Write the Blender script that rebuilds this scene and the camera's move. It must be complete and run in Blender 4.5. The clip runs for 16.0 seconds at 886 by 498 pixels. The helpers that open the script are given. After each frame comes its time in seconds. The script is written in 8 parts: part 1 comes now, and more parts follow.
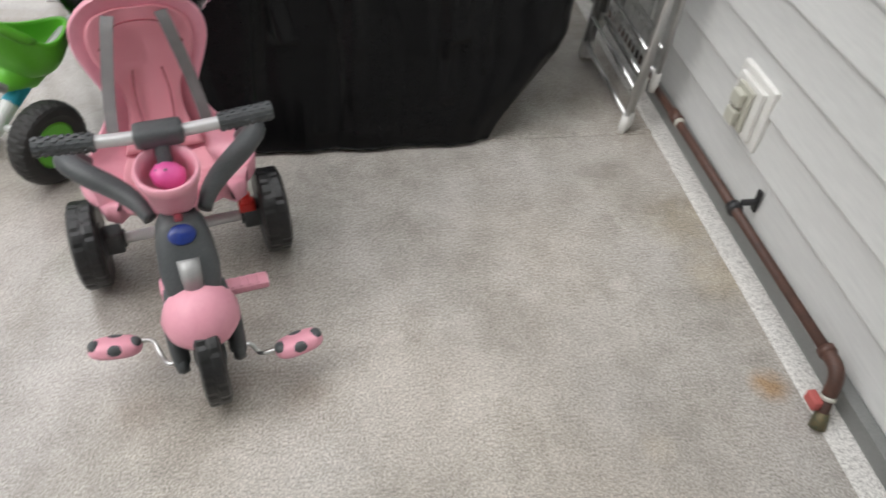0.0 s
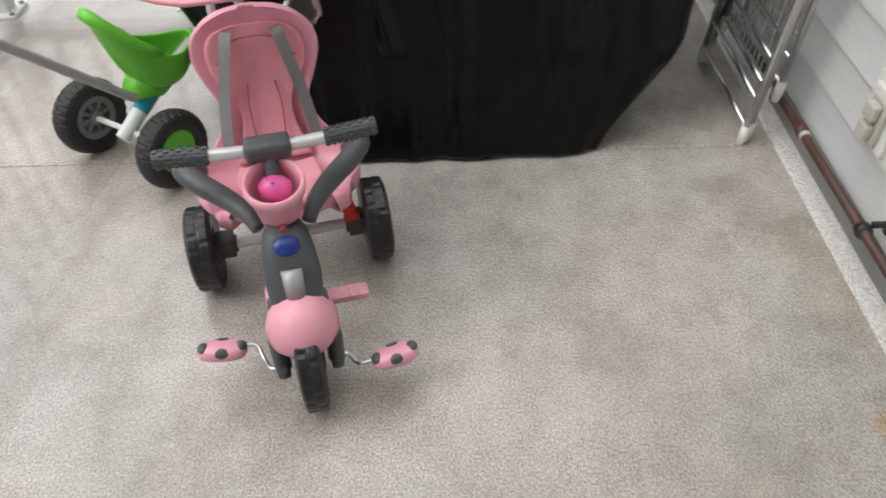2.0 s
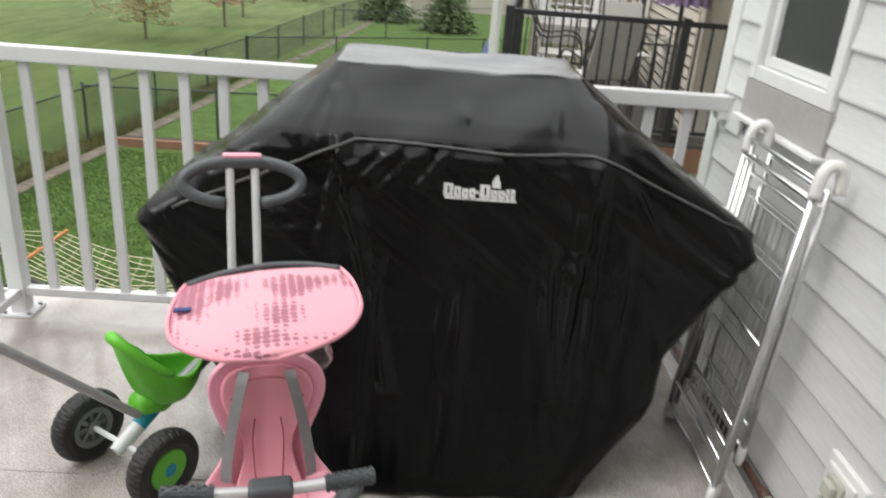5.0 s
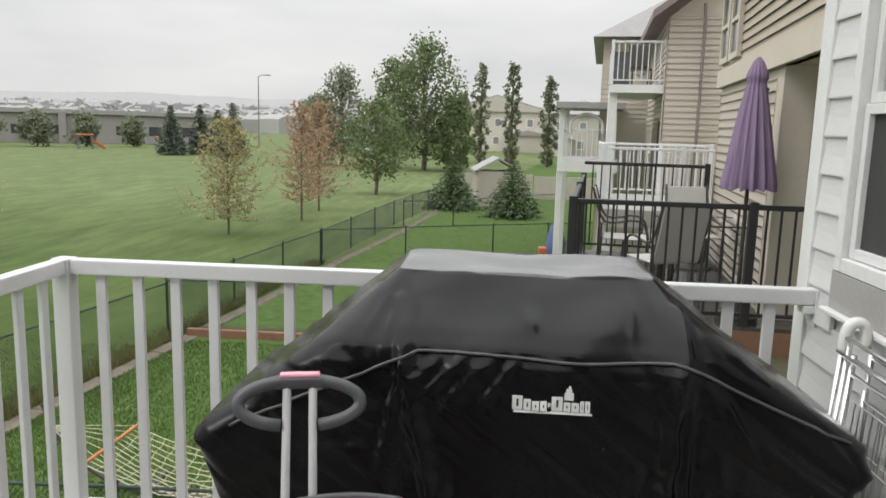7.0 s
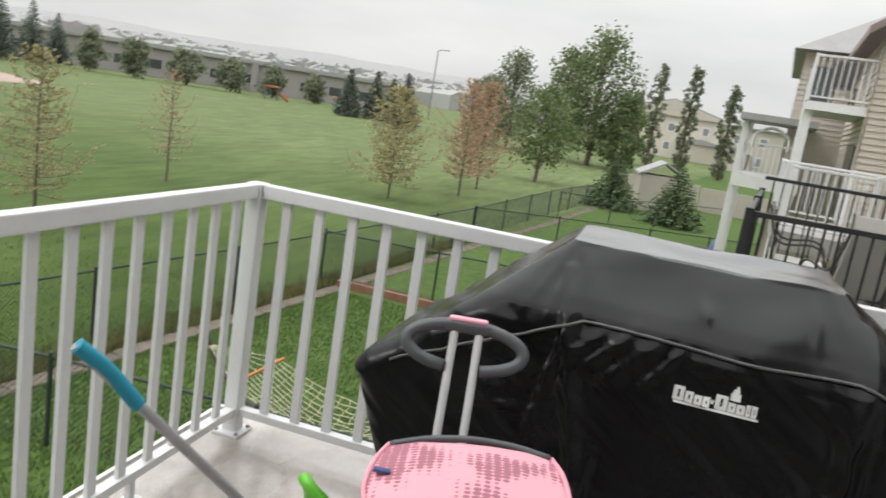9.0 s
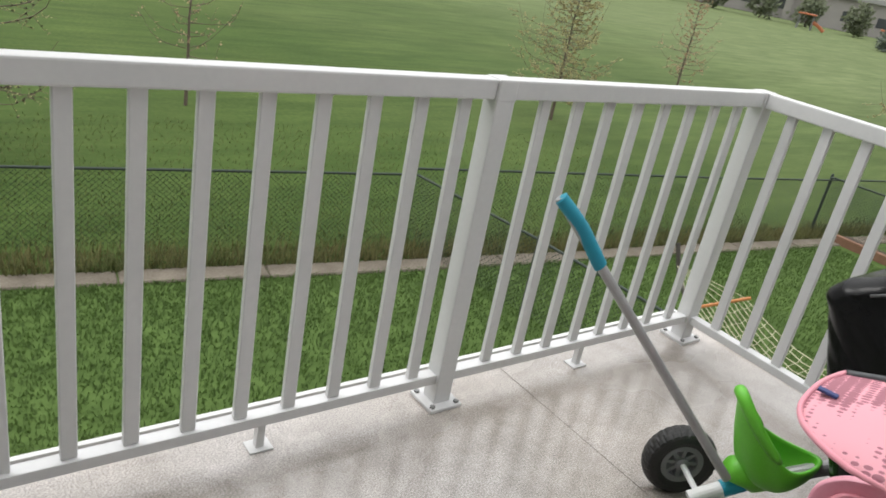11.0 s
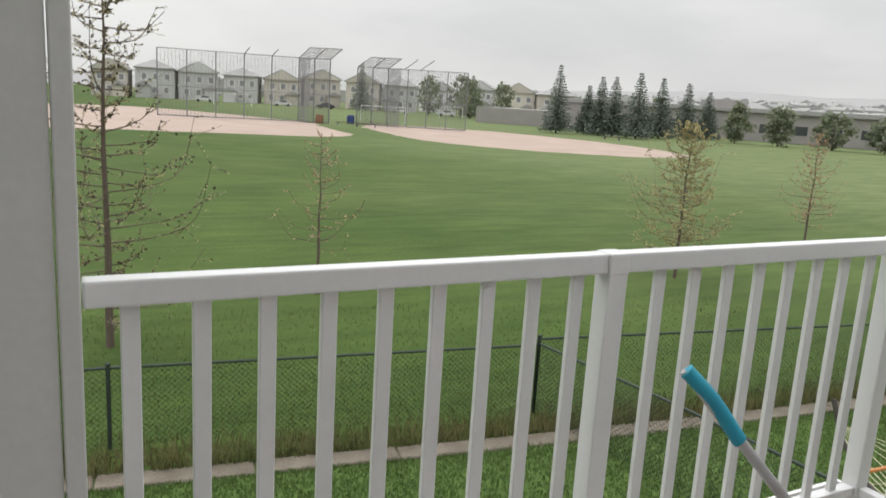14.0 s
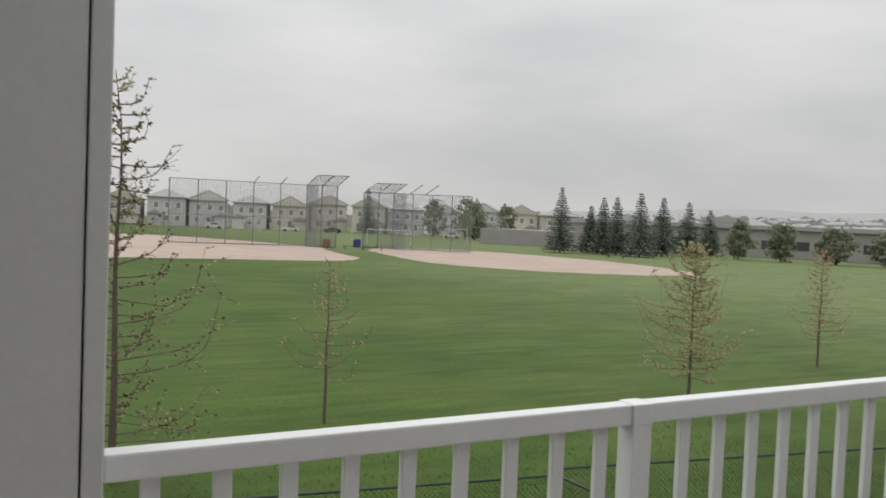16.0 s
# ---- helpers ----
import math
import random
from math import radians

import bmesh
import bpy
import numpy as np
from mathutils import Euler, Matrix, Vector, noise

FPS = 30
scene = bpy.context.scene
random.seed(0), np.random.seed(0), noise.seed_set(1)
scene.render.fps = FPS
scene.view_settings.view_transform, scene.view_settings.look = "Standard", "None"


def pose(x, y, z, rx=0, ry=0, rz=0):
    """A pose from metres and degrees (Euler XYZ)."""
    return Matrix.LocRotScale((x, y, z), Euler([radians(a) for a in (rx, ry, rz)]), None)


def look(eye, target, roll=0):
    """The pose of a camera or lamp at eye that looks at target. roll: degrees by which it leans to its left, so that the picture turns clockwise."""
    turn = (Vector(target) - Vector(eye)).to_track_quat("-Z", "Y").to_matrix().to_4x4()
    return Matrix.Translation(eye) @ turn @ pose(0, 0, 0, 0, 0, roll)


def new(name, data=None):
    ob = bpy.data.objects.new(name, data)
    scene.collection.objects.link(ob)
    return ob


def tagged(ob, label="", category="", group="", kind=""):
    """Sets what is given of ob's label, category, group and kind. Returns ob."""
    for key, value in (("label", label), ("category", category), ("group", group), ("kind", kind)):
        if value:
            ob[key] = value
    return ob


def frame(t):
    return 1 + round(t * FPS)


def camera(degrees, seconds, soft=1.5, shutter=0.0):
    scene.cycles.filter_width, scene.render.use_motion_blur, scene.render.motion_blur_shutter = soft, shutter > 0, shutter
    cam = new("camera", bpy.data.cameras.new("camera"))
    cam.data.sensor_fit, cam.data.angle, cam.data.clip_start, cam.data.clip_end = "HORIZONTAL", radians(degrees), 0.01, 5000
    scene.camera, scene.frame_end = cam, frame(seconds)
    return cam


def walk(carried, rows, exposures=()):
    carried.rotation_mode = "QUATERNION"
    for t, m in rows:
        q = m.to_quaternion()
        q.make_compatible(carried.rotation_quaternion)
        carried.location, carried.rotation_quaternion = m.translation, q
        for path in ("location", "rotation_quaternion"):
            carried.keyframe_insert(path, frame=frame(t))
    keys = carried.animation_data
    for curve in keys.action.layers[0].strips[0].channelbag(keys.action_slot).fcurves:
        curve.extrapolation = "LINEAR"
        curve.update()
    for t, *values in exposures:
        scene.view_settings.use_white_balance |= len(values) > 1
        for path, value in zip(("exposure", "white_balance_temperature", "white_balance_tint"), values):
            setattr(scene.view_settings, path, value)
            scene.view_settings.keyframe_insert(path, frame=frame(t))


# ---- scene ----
# the camera and its walk
cam = camera(61.1, 16.0, soft=1.6, shutter=0.35)
PATH = [
    (0, (-1.075, -0.224, 1.327), (-0.791, 1.176, -0.072), 4.6),
    (0.5, (-1.108, -0.198, 1.314), (-1.041, 1.196, -0.119), 4.6),
    (1, (-1.086, -0.182, 1.33), (-1.196, 1.217, -0.095), 1.4),
    (1.5, (-1.078, -0.173, 1.349), (-1.185, 1.247, -0.056), -1.3),
    (2, (-1.048, -0.186, 1.349), (-1.057, 1.228, -0.065), -1.8),
    (2.5, (-1.064, -0.222, 1.391), (-0.892, 1.201, -0.003), -1.0),
    (3, (-1.059, -0.241, 1.398), (-0.863, 1.192, 0.018), -0.4),
    (3.5, (-1.072, -0.262, 1.396), (-0.862, 1.24, 0.093), 0.6),
    (4, (-1.092, -0.278, 1.471), (-0.84, 1.423, 0.449), 3.6),
    (4.5, (-1.119, -0.265, 1.499), (-0.967, 1.52, 0.611), 3.2),
    (5, (-1.124, -0.242, 1.532), (-1.05, 1.604, 0.764), 4.5),
    (5.2, (-1.122, -0.227, 1.562), (-1.142, 1.644, 0.857), 4.6),
    (7.3, (-1.118, -0.118, 1.581), (-1.252, 1.86, 1.314), 1.6),
    (7.5, (-1.114, -0.116, 1.58), (-1.209, 1.867, 1.34), 2.6),
    (8, (-1.12, -0.113, 1.564), (-1.22, 1.871, 1.331), 4.6),
    (8.5, (-1.142, -0.101, 1.523), (-1.434, 1.851, 1.201), 6.7),
    (9, (-1.194, -0.154, 1.507), (-1.704, 1.741, 1.119), 9.1),
    (9.5, (-1.188, -0.164, 1.481), (-2.02, 1.586, 0.988), 10.9),
    (9.7, (-1.181, -0.161, 1.472), (-2.219, 1.46, 0.929), 10.8),
    (11.8, (-1.129, -0.182, 1.352), (-2.557, 0.906, 0.471), 10.0),
    (12, (-1.129, -0.182, 1.336), (-2.54, 0.901, 0.423), 9.4),
    (12.5, (-1.13, -0.176, 1.36), (-2.574, 0.9, 0.491), 7.1),
    (13, (-1.125, -0.173, 1.393), (-2.719, 0.825, 0.712), 6.2),
    (13.5, (-1.132, -0.155, 1.421), (-2.823, 0.773, 0.893), 5.2),
    (14, (-1.124, -0.165, 1.456), (-2.857, 0.755, 1.063), 3.5),
    (14.5, (-1.126, -0.175, 1.473), (-2.857, 0.774, 1.15), 2.8),
    (15, (-1.132, -0.18, 1.501), (-2.85, 0.814, 1.256), 2.6),
    (15.5, (-1.13, -0.191, 1.527), (-2.853, 0.814, 1.387), 2.6),
    (16, (-1.14, -0.201, 1.541), (-2.92, 0.707, 1.465), 2.4),
]
walk(cam, [(t, look(eye, target, roll)) for t, eye, target, roll in PATH],
     exposures=[(0.0, 0.32), (4.0, 0.38), (5.2, 0.42), (7.3, 0.16), (8.0, 0.15), (8.7, 0.24), (9.7, 0.24), (11.8, 0.10), (13.0, 0.20), (14.5, 0.0), (16.0, -0.24)])

# world: an overcast sky, brighter overhead than at the horizon
SUN_ELEV, SUN_ROT = radians(48), radians(250)
world = bpy.data.worlds.new("overcast_sky")
scene.world = world
world.use_nodes = True
wn, wl = world.node_tree.nodes, world.node_tree.links
wn.clear()
w_out = wn.new("ShaderNodeOutputWorld")
w_bg = wn.new("ShaderNodeBackground")
w_sky = wn.new("ShaderNodeTexSky")
w_sky.sky_type = "NISHITA"
w_sky.sun_disc = False
w_sky.sun_elevation, w_sky.sun_rotation = SUN_ELEV, SUN_ROT
w_sky.dust_density = 6.0
w_gray = wn.new("ShaderNodeHueSaturation")
w_gray.inputs["Saturation"].default_value = 0.12
w_gray.inputs["Value"].default_value = 0.10
w_geo = wn.new("ShaderNodeTexCoord")
w_sep = wn.new("ShaderNodeSeparateXYZ")
w_ramp = wn.new("ShaderNodeValToRGB")
w_ramp.color_ramp.elements[0].position = 0.0
w_ramp.color_ramp.elements[0].color = (0.72, 0.72, 0.71, 1)
w_ramp.color_ramp.elements[1].position = 0.9
w_ramp.color_ramp.elements[1].color = (2.3, 2.31, 2.32, 1)
mid = w_ramp.color_ramp.elements.new(0.30)
mid.color = (0.84, 0.845, 0.85, 1)
w_map = wn.new("ShaderNodeMapping")
w_map.inputs["Scale"].default_value = (1.6, 1.6, 6.0)
w_noise = wn.new("ShaderNodeTexNoise")
w_noise.inputs["Scale"].default_value = 1.5
w_noise.inputs["Detail"].default_value = 6.0
w_noise.inputs["Roughness"].default_value = 0.5
w_cr = wn.new("ShaderNodeValToRGB")
w_cr.color_ramp.elements[0].position = 0.36
w_cr.color_ramp.elements[0].color = (0.86, 0.865, 0.875, 1)
w_cr.color_ramp.elements[1].position = 0.66
w_cr.color_ramp.elements[1].color = (1.06, 1.06, 1.05, 1)
w_mul = wn.new("ShaderNodeMixRGB")
w_mul.blend_type = "MULTIPLY"
w_mul.inputs["Fac"].default_value = 1.0
w_mix = wn.new("ShaderNodeMixRGB")
w_mix.inputs["Fac"].default_value = 0.85
wl.new(w_sky.outputs["Color"], w_gray.inputs["Color"])
wl.new(w_geo.outputs["Generated"], w_sep.inputs[0])
wl.new(w_sep.outputs["Z"], w_ramp.inputs["Fac"])
wl.new(w_geo.outputs["Generated"], w_map.inputs["Vector"])
wl.new(w_map.outputs["Vector"], w_noise.inputs["Vector"])
wl.new(w_noise.outputs["Fac"], w_cr.inputs["Fac"])
wl.new(w_ramp.outputs["Color"], w_mul.inputs["Color1"])
wl.new(w_cr.outputs["Color"], w_mul.inputs["Color2"])
wl.new(w_gray.outputs["Color"], w_mix.inputs["Color1"])
wl.new(w_mul.outputs["Color"], w_mix.inputs["Color2"])
wl.new(w_mix.outputs["Color"], w_bg.inputs["Color"])
w_bg.inputs["Strength"].default_value = 1.08
wl.new(w_bg.outputs[0], w_out.inputs[0])
sun_data = bpy.data.lights.new("sun", "SUN")
sun_data.energy, sun_data.angle, sun_data.color = 0.7, radians(25), (1.0, 0.98, 0.95)
sun = new("sun", sun_data)
sun.matrix_world = look((-30, -14, 36), (0, 0, 0))


# ---------------------------------------------------------------- materials
def mat(name, color, color2=None, rough=0.5, metal=0.0, scale=20.0, fine=250.0, bump=0.0, bump_scale=None,
        spread=(0.35, 0.65), rand=0.0, rough_var=0.0, stretch=(1, 1, 1), spec=None, island=False, translucent=0.0):
    """Noise at two scales between two colours, with fine relief."""
    m = bpy.data.materials.new(name)
    m.use_nodes = True
    n, l = m.node_tree.nodes, m.node_tree.links
    b = n["Principled BSDF"]
    b.inputs["Roughness"].default_value = rough
    b.inputs["Metallic"].default_value = metal
    if spec is not None:
        b.inputs["Specular IOR Level"].default_value = spec
    c2 = color2 or tuple(c * 0.8 for c in color)
    tc = n.new("ShaderNodeTexCoord")
    mp = n.new("ShaderNodeMapping")
    mp.inputs["Scale"].default_value = stretch
    l.new(tc.outputs["Object"], mp.inputs["Vector"])
    a = n.new("ShaderNodeTexNoise")
    a.inputs["Scale"].default_value, a.inputs["Detail"].default_value = scale, 5.0
    f = n.new("ShaderNodeTexNoise")
    f.inputs["Scale"].default_value, f.inputs["Detail"].default_value = fine, 2.0
    l.new(mp.outputs[0], a.inputs["Vector"])
    l.new(mp.outputs[0], f.inputs["Vector"])
    add = n.new("ShaderNodeMath")
    add.operation = "MULTIPLY_ADD"
    add.inputs[1].default_value = 0.45
    l.new(f.outputs["Fac"], add.inputs[0])
    sc = n.new("ShaderNodeMath")
    sc.operation = "MULTIPLY"
    sc.inputs[1].default_value = 0.55
    l.new(a.outputs["Fac"], sc.inputs[0])
    l.new(sc.outputs[0], add.inputs[2])
    r = n.new("ShaderNodeValToRGB")
    r.color_ramp.elements[0].position, r.color_ramp.elements[1].position = spread
    r.color_ramp.elements[0].color = (*color, 1)
    r.color_ramp.elements[1].color = (*c2, 1)
    l.new(add.outputs[0], r.inputs["Fac"])
    last = r.outputs["Color"]
    if rand:
        if island:
            src = n.new("ShaderNodeNewGeometry").outputs["Random Per Island"]
        else:
            src = n.new("ShaderNodeObjectInfo").outputs["Random"]
        mr = n.new("ShaderNodeMapRange")
        mr.inputs["To Min"].default_value, mr.inputs["To Max"].default_value = 1 - rand, 1 + rand
        l.new(src, mr.inputs["Value"])
        hs = n.new("ShaderNodeHueSaturation")
        l.new(mr.outputs[0], hs.inputs["Value"])
        l.new(last, hs.inputs["Color"])
        last = hs.outputs["Color"]
    l.new(last, b.inputs["Base Color"])
    if rough_var:
        rr = n.new("ShaderNodeMapRange")
        rr.inputs["From Min"].default_value, rr.inputs["From Max"].default_value = 0.35, 0.65
        rr.inputs["To Min"].default_value, rr.inputs["To Max"].default_value = rough - rough_var, rough + rough_var
        l.new(a.outputs["Fac"], rr.inputs["Value"])
        l.new(rr.outputs[0], b.inputs["Roughness"])
    if bump:
        bp = n.new("ShaderNodeBump")
        bp.inputs["Strength"].default_value = bump
        bp.inputs["Distance"].default_value = 0.004
        if bump_scale:
            bn = n.new("ShaderNodeTexNoise")
            bn.inputs["Scale"].default_value, bn.inputs["Detail"].default_value = bump_scale, 4.0
            l.new(mp.outputs[0], bn.inputs["Vector"])
            l.new(bn.outputs["Fac"], bp.inputs["Height"])
        else:
            l.new(f.outputs["Fac"], bp.inputs["Height"])
        l.new(bp.outputs[0], b.inputs["Normal"])
    if translucent:
        tr = n.new("ShaderNodeBsdfTranslucent")
        l.new(last, tr.inputs["Color"])
        ms = n.new("ShaderNodeMixShader")
        ms.inputs[0].default_value = translucent
        l.new(b.outputs[0], ms.inputs[1])
        l.new(tr.outputs[0], ms.inputs[2])
        l.new(ms.outputs[0], n["Material Output"].inputs[0])
    return m


M = {}
M["white_rail"] = mat("white_powder_coat", (0.69, 0.69, 0.69), (0.65, 0.65, 0.655), rough=0.28, scale=6, fine=60, bump=0.02)
M["white_plastic"] = mat("white_plastic", (0.78, 0.77, 0.75), (0.66, 0.65, 0.62), rough=0.45, scale=15)
M["siding"] = mat("pale_gray_vinyl", (0.66, 0.66, 0.65), (0.58, 0.58, 0.575), rough=0.5, scale=3, fine=90, bump=0.12,
                  bump_scale=60, stretch=(1, 0.15, 1.6), rand=0.03)
M["trim"] = mat("white_trim", (0.74, 0.74, 0.73), (0.66, 0.66, 0.65), rough=0.45, scale=5, fine=70)
M["column"] = mat("gray_white_column", (0.60, 0.60, 0.595), (0.55, 0.55, 0.545), rough=0.5, scale=2.5, fine=60, bump=0.03)
M["taupe"] = mat("taupe_panel", (0.38, 0.365, 0.345), (0.33, 0.315, 0.30), rough=0.55, scale=4, fine=60)
M["flashing"] = mat("gray_metal_flashing", (0.20, 0.205, 0.20), (0.26, 0.26, 0.255), rough=0.5, metal=0.2, scale=8)
M["dark"] = mat("dark_interior", (0.030, 0.032, 0.032), (0.045, 0.047, 0.045), rough=0.7, scale=3)
M["black_rail"] = mat("black_powder_coat", (0.016, 0.016, 0.018), (0.03, 0.03, 0.032), rough=0.4, scale=6)
M["fence_green"] = mat("dark_green_vinyl_wire", (0.018, 0.030, 0.022), (0.03, 0.045, 0.035), rough=0.6, scale=10)
M["concrete"] = mat("worn_concrete", (0.10, 0.086, 0.066), (0.20, 0.174, 0.14), rough=0.95, scale=3, fine=40, bump=0.3, spec=0.15)


def deck_material():
    """Speckled vinyl membrane: grey flecks on a warm pale base, wet and dirty in patches, drier towards the wall."""
    m = bpy.data.materials.new("speckled_vinyl_deck")
    m.use_nodes = True
    n, l = m.node_tree.nodes, m.node_tree.links
    b = n["Principled BSDF"]
    tc = n.new("ShaderNodeTexCoord")

    def ramp(src, stops):
        r = n.new("ShaderNodeValToRGB")
        e = r.color_ramp.elements
        e[0].position, e[0].color = stops[0][0], (*stops[0][1], 1)
        e[1].position, e[1].color = stops[-1][0], (*stops[-1][1], 1)
        for p, c in stops[1:-1]:
            e.new(p).color = (*c, 1)
        l.new(src, r.inputs["Fac"])
        return r.outputs["Color"]

    def noise_tex(scale, detail, stretch=(1, 1, 1), rough=0.5):
        mp = n.new("ShaderNodeMapping")
        mp.inputs["Scale"].default_value = stretch
        l.new(tc.outputs["Object"], mp.inputs["Vector"])
        t = n.new("ShaderNodeTexNoise")
        t.inputs["Scale"].default_value, t.inputs["Detail"].default_value = scale, detail
        t.inputs["Roughness"].default_value = rough
        l.new(mp.outputs[0], t.inputs["Vector"])
        return t.outputs["Fac"]

    def mul(a, c, fac=1.0):
        x = n.new("ShaderNodeMixRGB")
        x.blend_type = "MULTIPLY"
        x.inputs["Fac"].default_value = fac
        l.new(a, x.inputs["Color1"])
        l.new(c, x.inputs["Color2"])
        return x.outputs["Color"]

    fleck = ramp(noise_tex(215, 4.0, (1.0, 0.85, 1), rough=0.74), [(0.35, (0.225, 0.212, 0.203)), (0.46, (0.385, 0.366, 0.350)), (0.52, (0.455, 0.434, 0.416)), (0.62, (0.63, 0.606, 0.580))])
    stain = ramp(noise_tex(2.6, 7.0, rough=0.70), [(0.30, (0.68, 0.67, 0.65)), (0.50, (0.97, 0.97, 0.96)), (0.70, (1.16, 1.16, 1.16))])
    blotch = ramp(noise_tex(8.5, 7.0, (1.0, 0.7, 1), rough=0.68), [(0.32, (0.84, 0.825, 0.80)), (0.52, (1.0, 0.995, 0.985)), (0.70, (1.09, 1.09, 1.09))])
    warm = ramp(noise_tex(1.1, 3.0), [(0.40, (1.0, 0.988, 0.975)), (0.62, (1.012, 0.970, 0.915))])
    col = mul(mul(mul(fleck, stain), blotch), warm)
    # paler washed edge under the rails; its grime line paints in the rail's shade
    sx = n.new("ShaderNodeSeparateXYZ")
    l.new(tc.outputs["Object"], sx.inputs[0])
    wob = noise_tex(5.0, 4.0)
    for axis, lo, hi in (("X", -2.72, -2.30), ("Y", 2.56, 2.14)):
        ad = n.new("ShaderNodeMath")
        ad.operation = "MULTIPLY_ADD"
        ad.inputs[1].default_value = 0.14 if axis == "X" else -0.14
        l.new(wob, ad.inputs[0])
        l.new(sx.outputs[axis], ad.inputs[2])
        mr = n.new("ShaderNodeMapRange")
        mr.inputs["From Min"].default_value, mr.inputs["From Max"].default_value = lo + (0.07 if axis == "X" else -0.07), hi + (0.07 if axis == "X" else -0.07)
        l.new(ad.outputs[0], mr.inputs["Value"])
        edge = ramp(mr.outputs[0], [(0.0, (1.08, 1.08, 1.08)), (0.26, (1.08, 1.08, 1.08)), (0.36, (0.80, 0.79, 0.77)), (0.52, (0.90, 0.89, 0.88)), (0.9, (1, 1, 1))])
        col = mul(col, edge)
    # a rust bloom by the pipe's valve and a pale ring mark
    for (px, py), rad, tint in (((-0.15, 0.62), 0.055, (0.95, 0.70, 0.47)), ((-0.45, 0.50), 0.05, (1.12, 1.10, 1.06)), ((-0.12, 0.95), 0.12, (0.97, 0.92, 0.82)), ((-0.13, 1.15), 0.15, (0.97, 0.93, 0.84))):
        mp = n.new("ShaderNodeMapping")
        mp.inputs["Location"].default_value = (-px / rad, -py / rad, 0)
        mp.inputs["Scale"].default_value = (1 / rad, 1 / rad, 1)
        l.new(tc.outputs["Object"], mp.inputs["Vector"])
        gr = n.new("ShaderNodeTexGradient")
        gr.gradient_type = "SPHERICAL"
        l.new(mp.outputs[0], gr.inputs["Vector"])
        sp = n.new("ShaderNodeMath")
        sp.operation = "MULTIPLY"
        l.new(gr.outputs["Fac"], sp.inputs[0])
        l.new(noise_tex(25, 4.0), sp.inputs[1])
        sc = n.new("ShaderNodeMath")
        sc.operation = "MULTIPLY"
        sc.use_clamp = True
        sc.inputs[1].default_value = 2.6
        l.new(sp.outputs[0], sc.inputs[0])
        mx = n.new("ShaderNodeMixRGB")
        mx.blend_type = "MULTIPLY"
        mx.inputs["Color2"].default_value = (*tint, 1)
        l.new(sc.outputs[0], mx.inputs["Fac"])
        l.new(col, mx.inputs["Color1"])
        col = mx.outputs["Color"]
    wet = n.new("ShaderNodeMapRange")
    wet.inputs["From Min"].default_value, wet.inputs["From Max"].default_value = 0.38, 0.62
    wet.inputs["To Min"].default_value, wet.inputs["To Max"].default_value = 0.08, 0.36
    l.new(noise_tex(1.7, 4.0, (1.0, 0.6, 1)), wet.inputs["Value"])
    l.new(wet.outputs[0], b.inputs["Roughness"])
    # standing rain film along the open side, in pools
    film_x = n.new("ShaderNodeMath")
    film_x.operation = "MULTIPLY_ADD"
    film_x.inputs[1].default_value = 0.9
    l.new(noise_tex(2.2, 5.0), film_x.inputs[0])
    l.new(sx.outputs["X"], film_x.inputs[2])
    film = n.new("ShaderNodeMapRange")
    film.inputs["From Min"].default_value, film.inputs["From Max"].default_value = -1.25, -0.95
    film.inputs["To Min"].default_value, film.inputs["To Max"].default_value = 0.9, 0.0
    l.new(film_x.outputs[0], film.inputs["Value"])
    l.new(film.outputs[0], b.inputs["Coat Weight"])
    soaked = n.new("ShaderNodeMixRGB")
    soaked.blend_type = "MULTIPLY"
    soaked.inputs["Color2"].default_value = (0.92, 0.905, 0.925, 1)
    l.new(film.outputs[0], soaked.inputs["Fac"])
    l.new(col, soaked.inputs["Color1"])
    l.new(soaked.outputs["Color"], b.inputs["Base Color"])
    b.inputs["Coat Roughness"].default_value = 0.10
    b.inputs["Coat IOR"].default_value = 1.45
    bp = n.new("ShaderNodeBump")
    bp.inputs["Strength"].default_value, bp.inputs["Distance"].default_value = 0.25, 0.003
    l.new(noise_tex(150, 3.0), bp.inputs["Height"])
    l.new(bp.outputs[0], b.inputs["Normal"])
    return m


M["deck"] = deck_material()
M["clean_vinyl"] = mat("clean_speckled_vinyl", (0.30, 0.285, 0.27), (0.74, 0.72, 0.69), rough=0.5, scale=190, fine=420, spread=(0.38, 0.55), bump=0.1)


def glass_material(name, tint=(0.8, 0.85, 0.85)):
    m = bpy.data.materials.new(name)
    m.use_nodes = True
    n, l = m.node_tree.nodes, m.node_tree.links
    b = n["Principled BSDF"]
    b.inputs["Base Color"].default_value = (*tint, 1)
    b.inputs["Roughness"].default_value = 0.03
    b.inputs["Transmission Weight"].default_value = 1.0
    b.inputs["IOR"].default_value = 1.45
    return m


M["glass"] = glass_material("window_glass")


# ---------------------------------------------------------------- building blocks
def finish(bm, name, material, smooth=False):
    me = bpy.data.meshes.new(name)
    bmesh.ops.recalc_face_normals(bm, faces=bm.faces)
    bm.to_mesh(me)
    bm.free()
    if smooth:
        me.shade_smooth()
    if material:
        me.materials.append(material)
    return me


def part(name, bm, material, parent=None, label="", smooth=False, at=None, kind=""):
    """Links a bmesh (or a mesh) as one mesh object under a thing or a part."""
    me = finish(bm, name, material, smooth) if isinstance(bm, bmesh.types.BMesh) else bm
    ob = new(name, me)
    ob.parent = parent
    if at is not None:
        ob.matrix_local = at
    return tagged(ob, label, kind=kind)


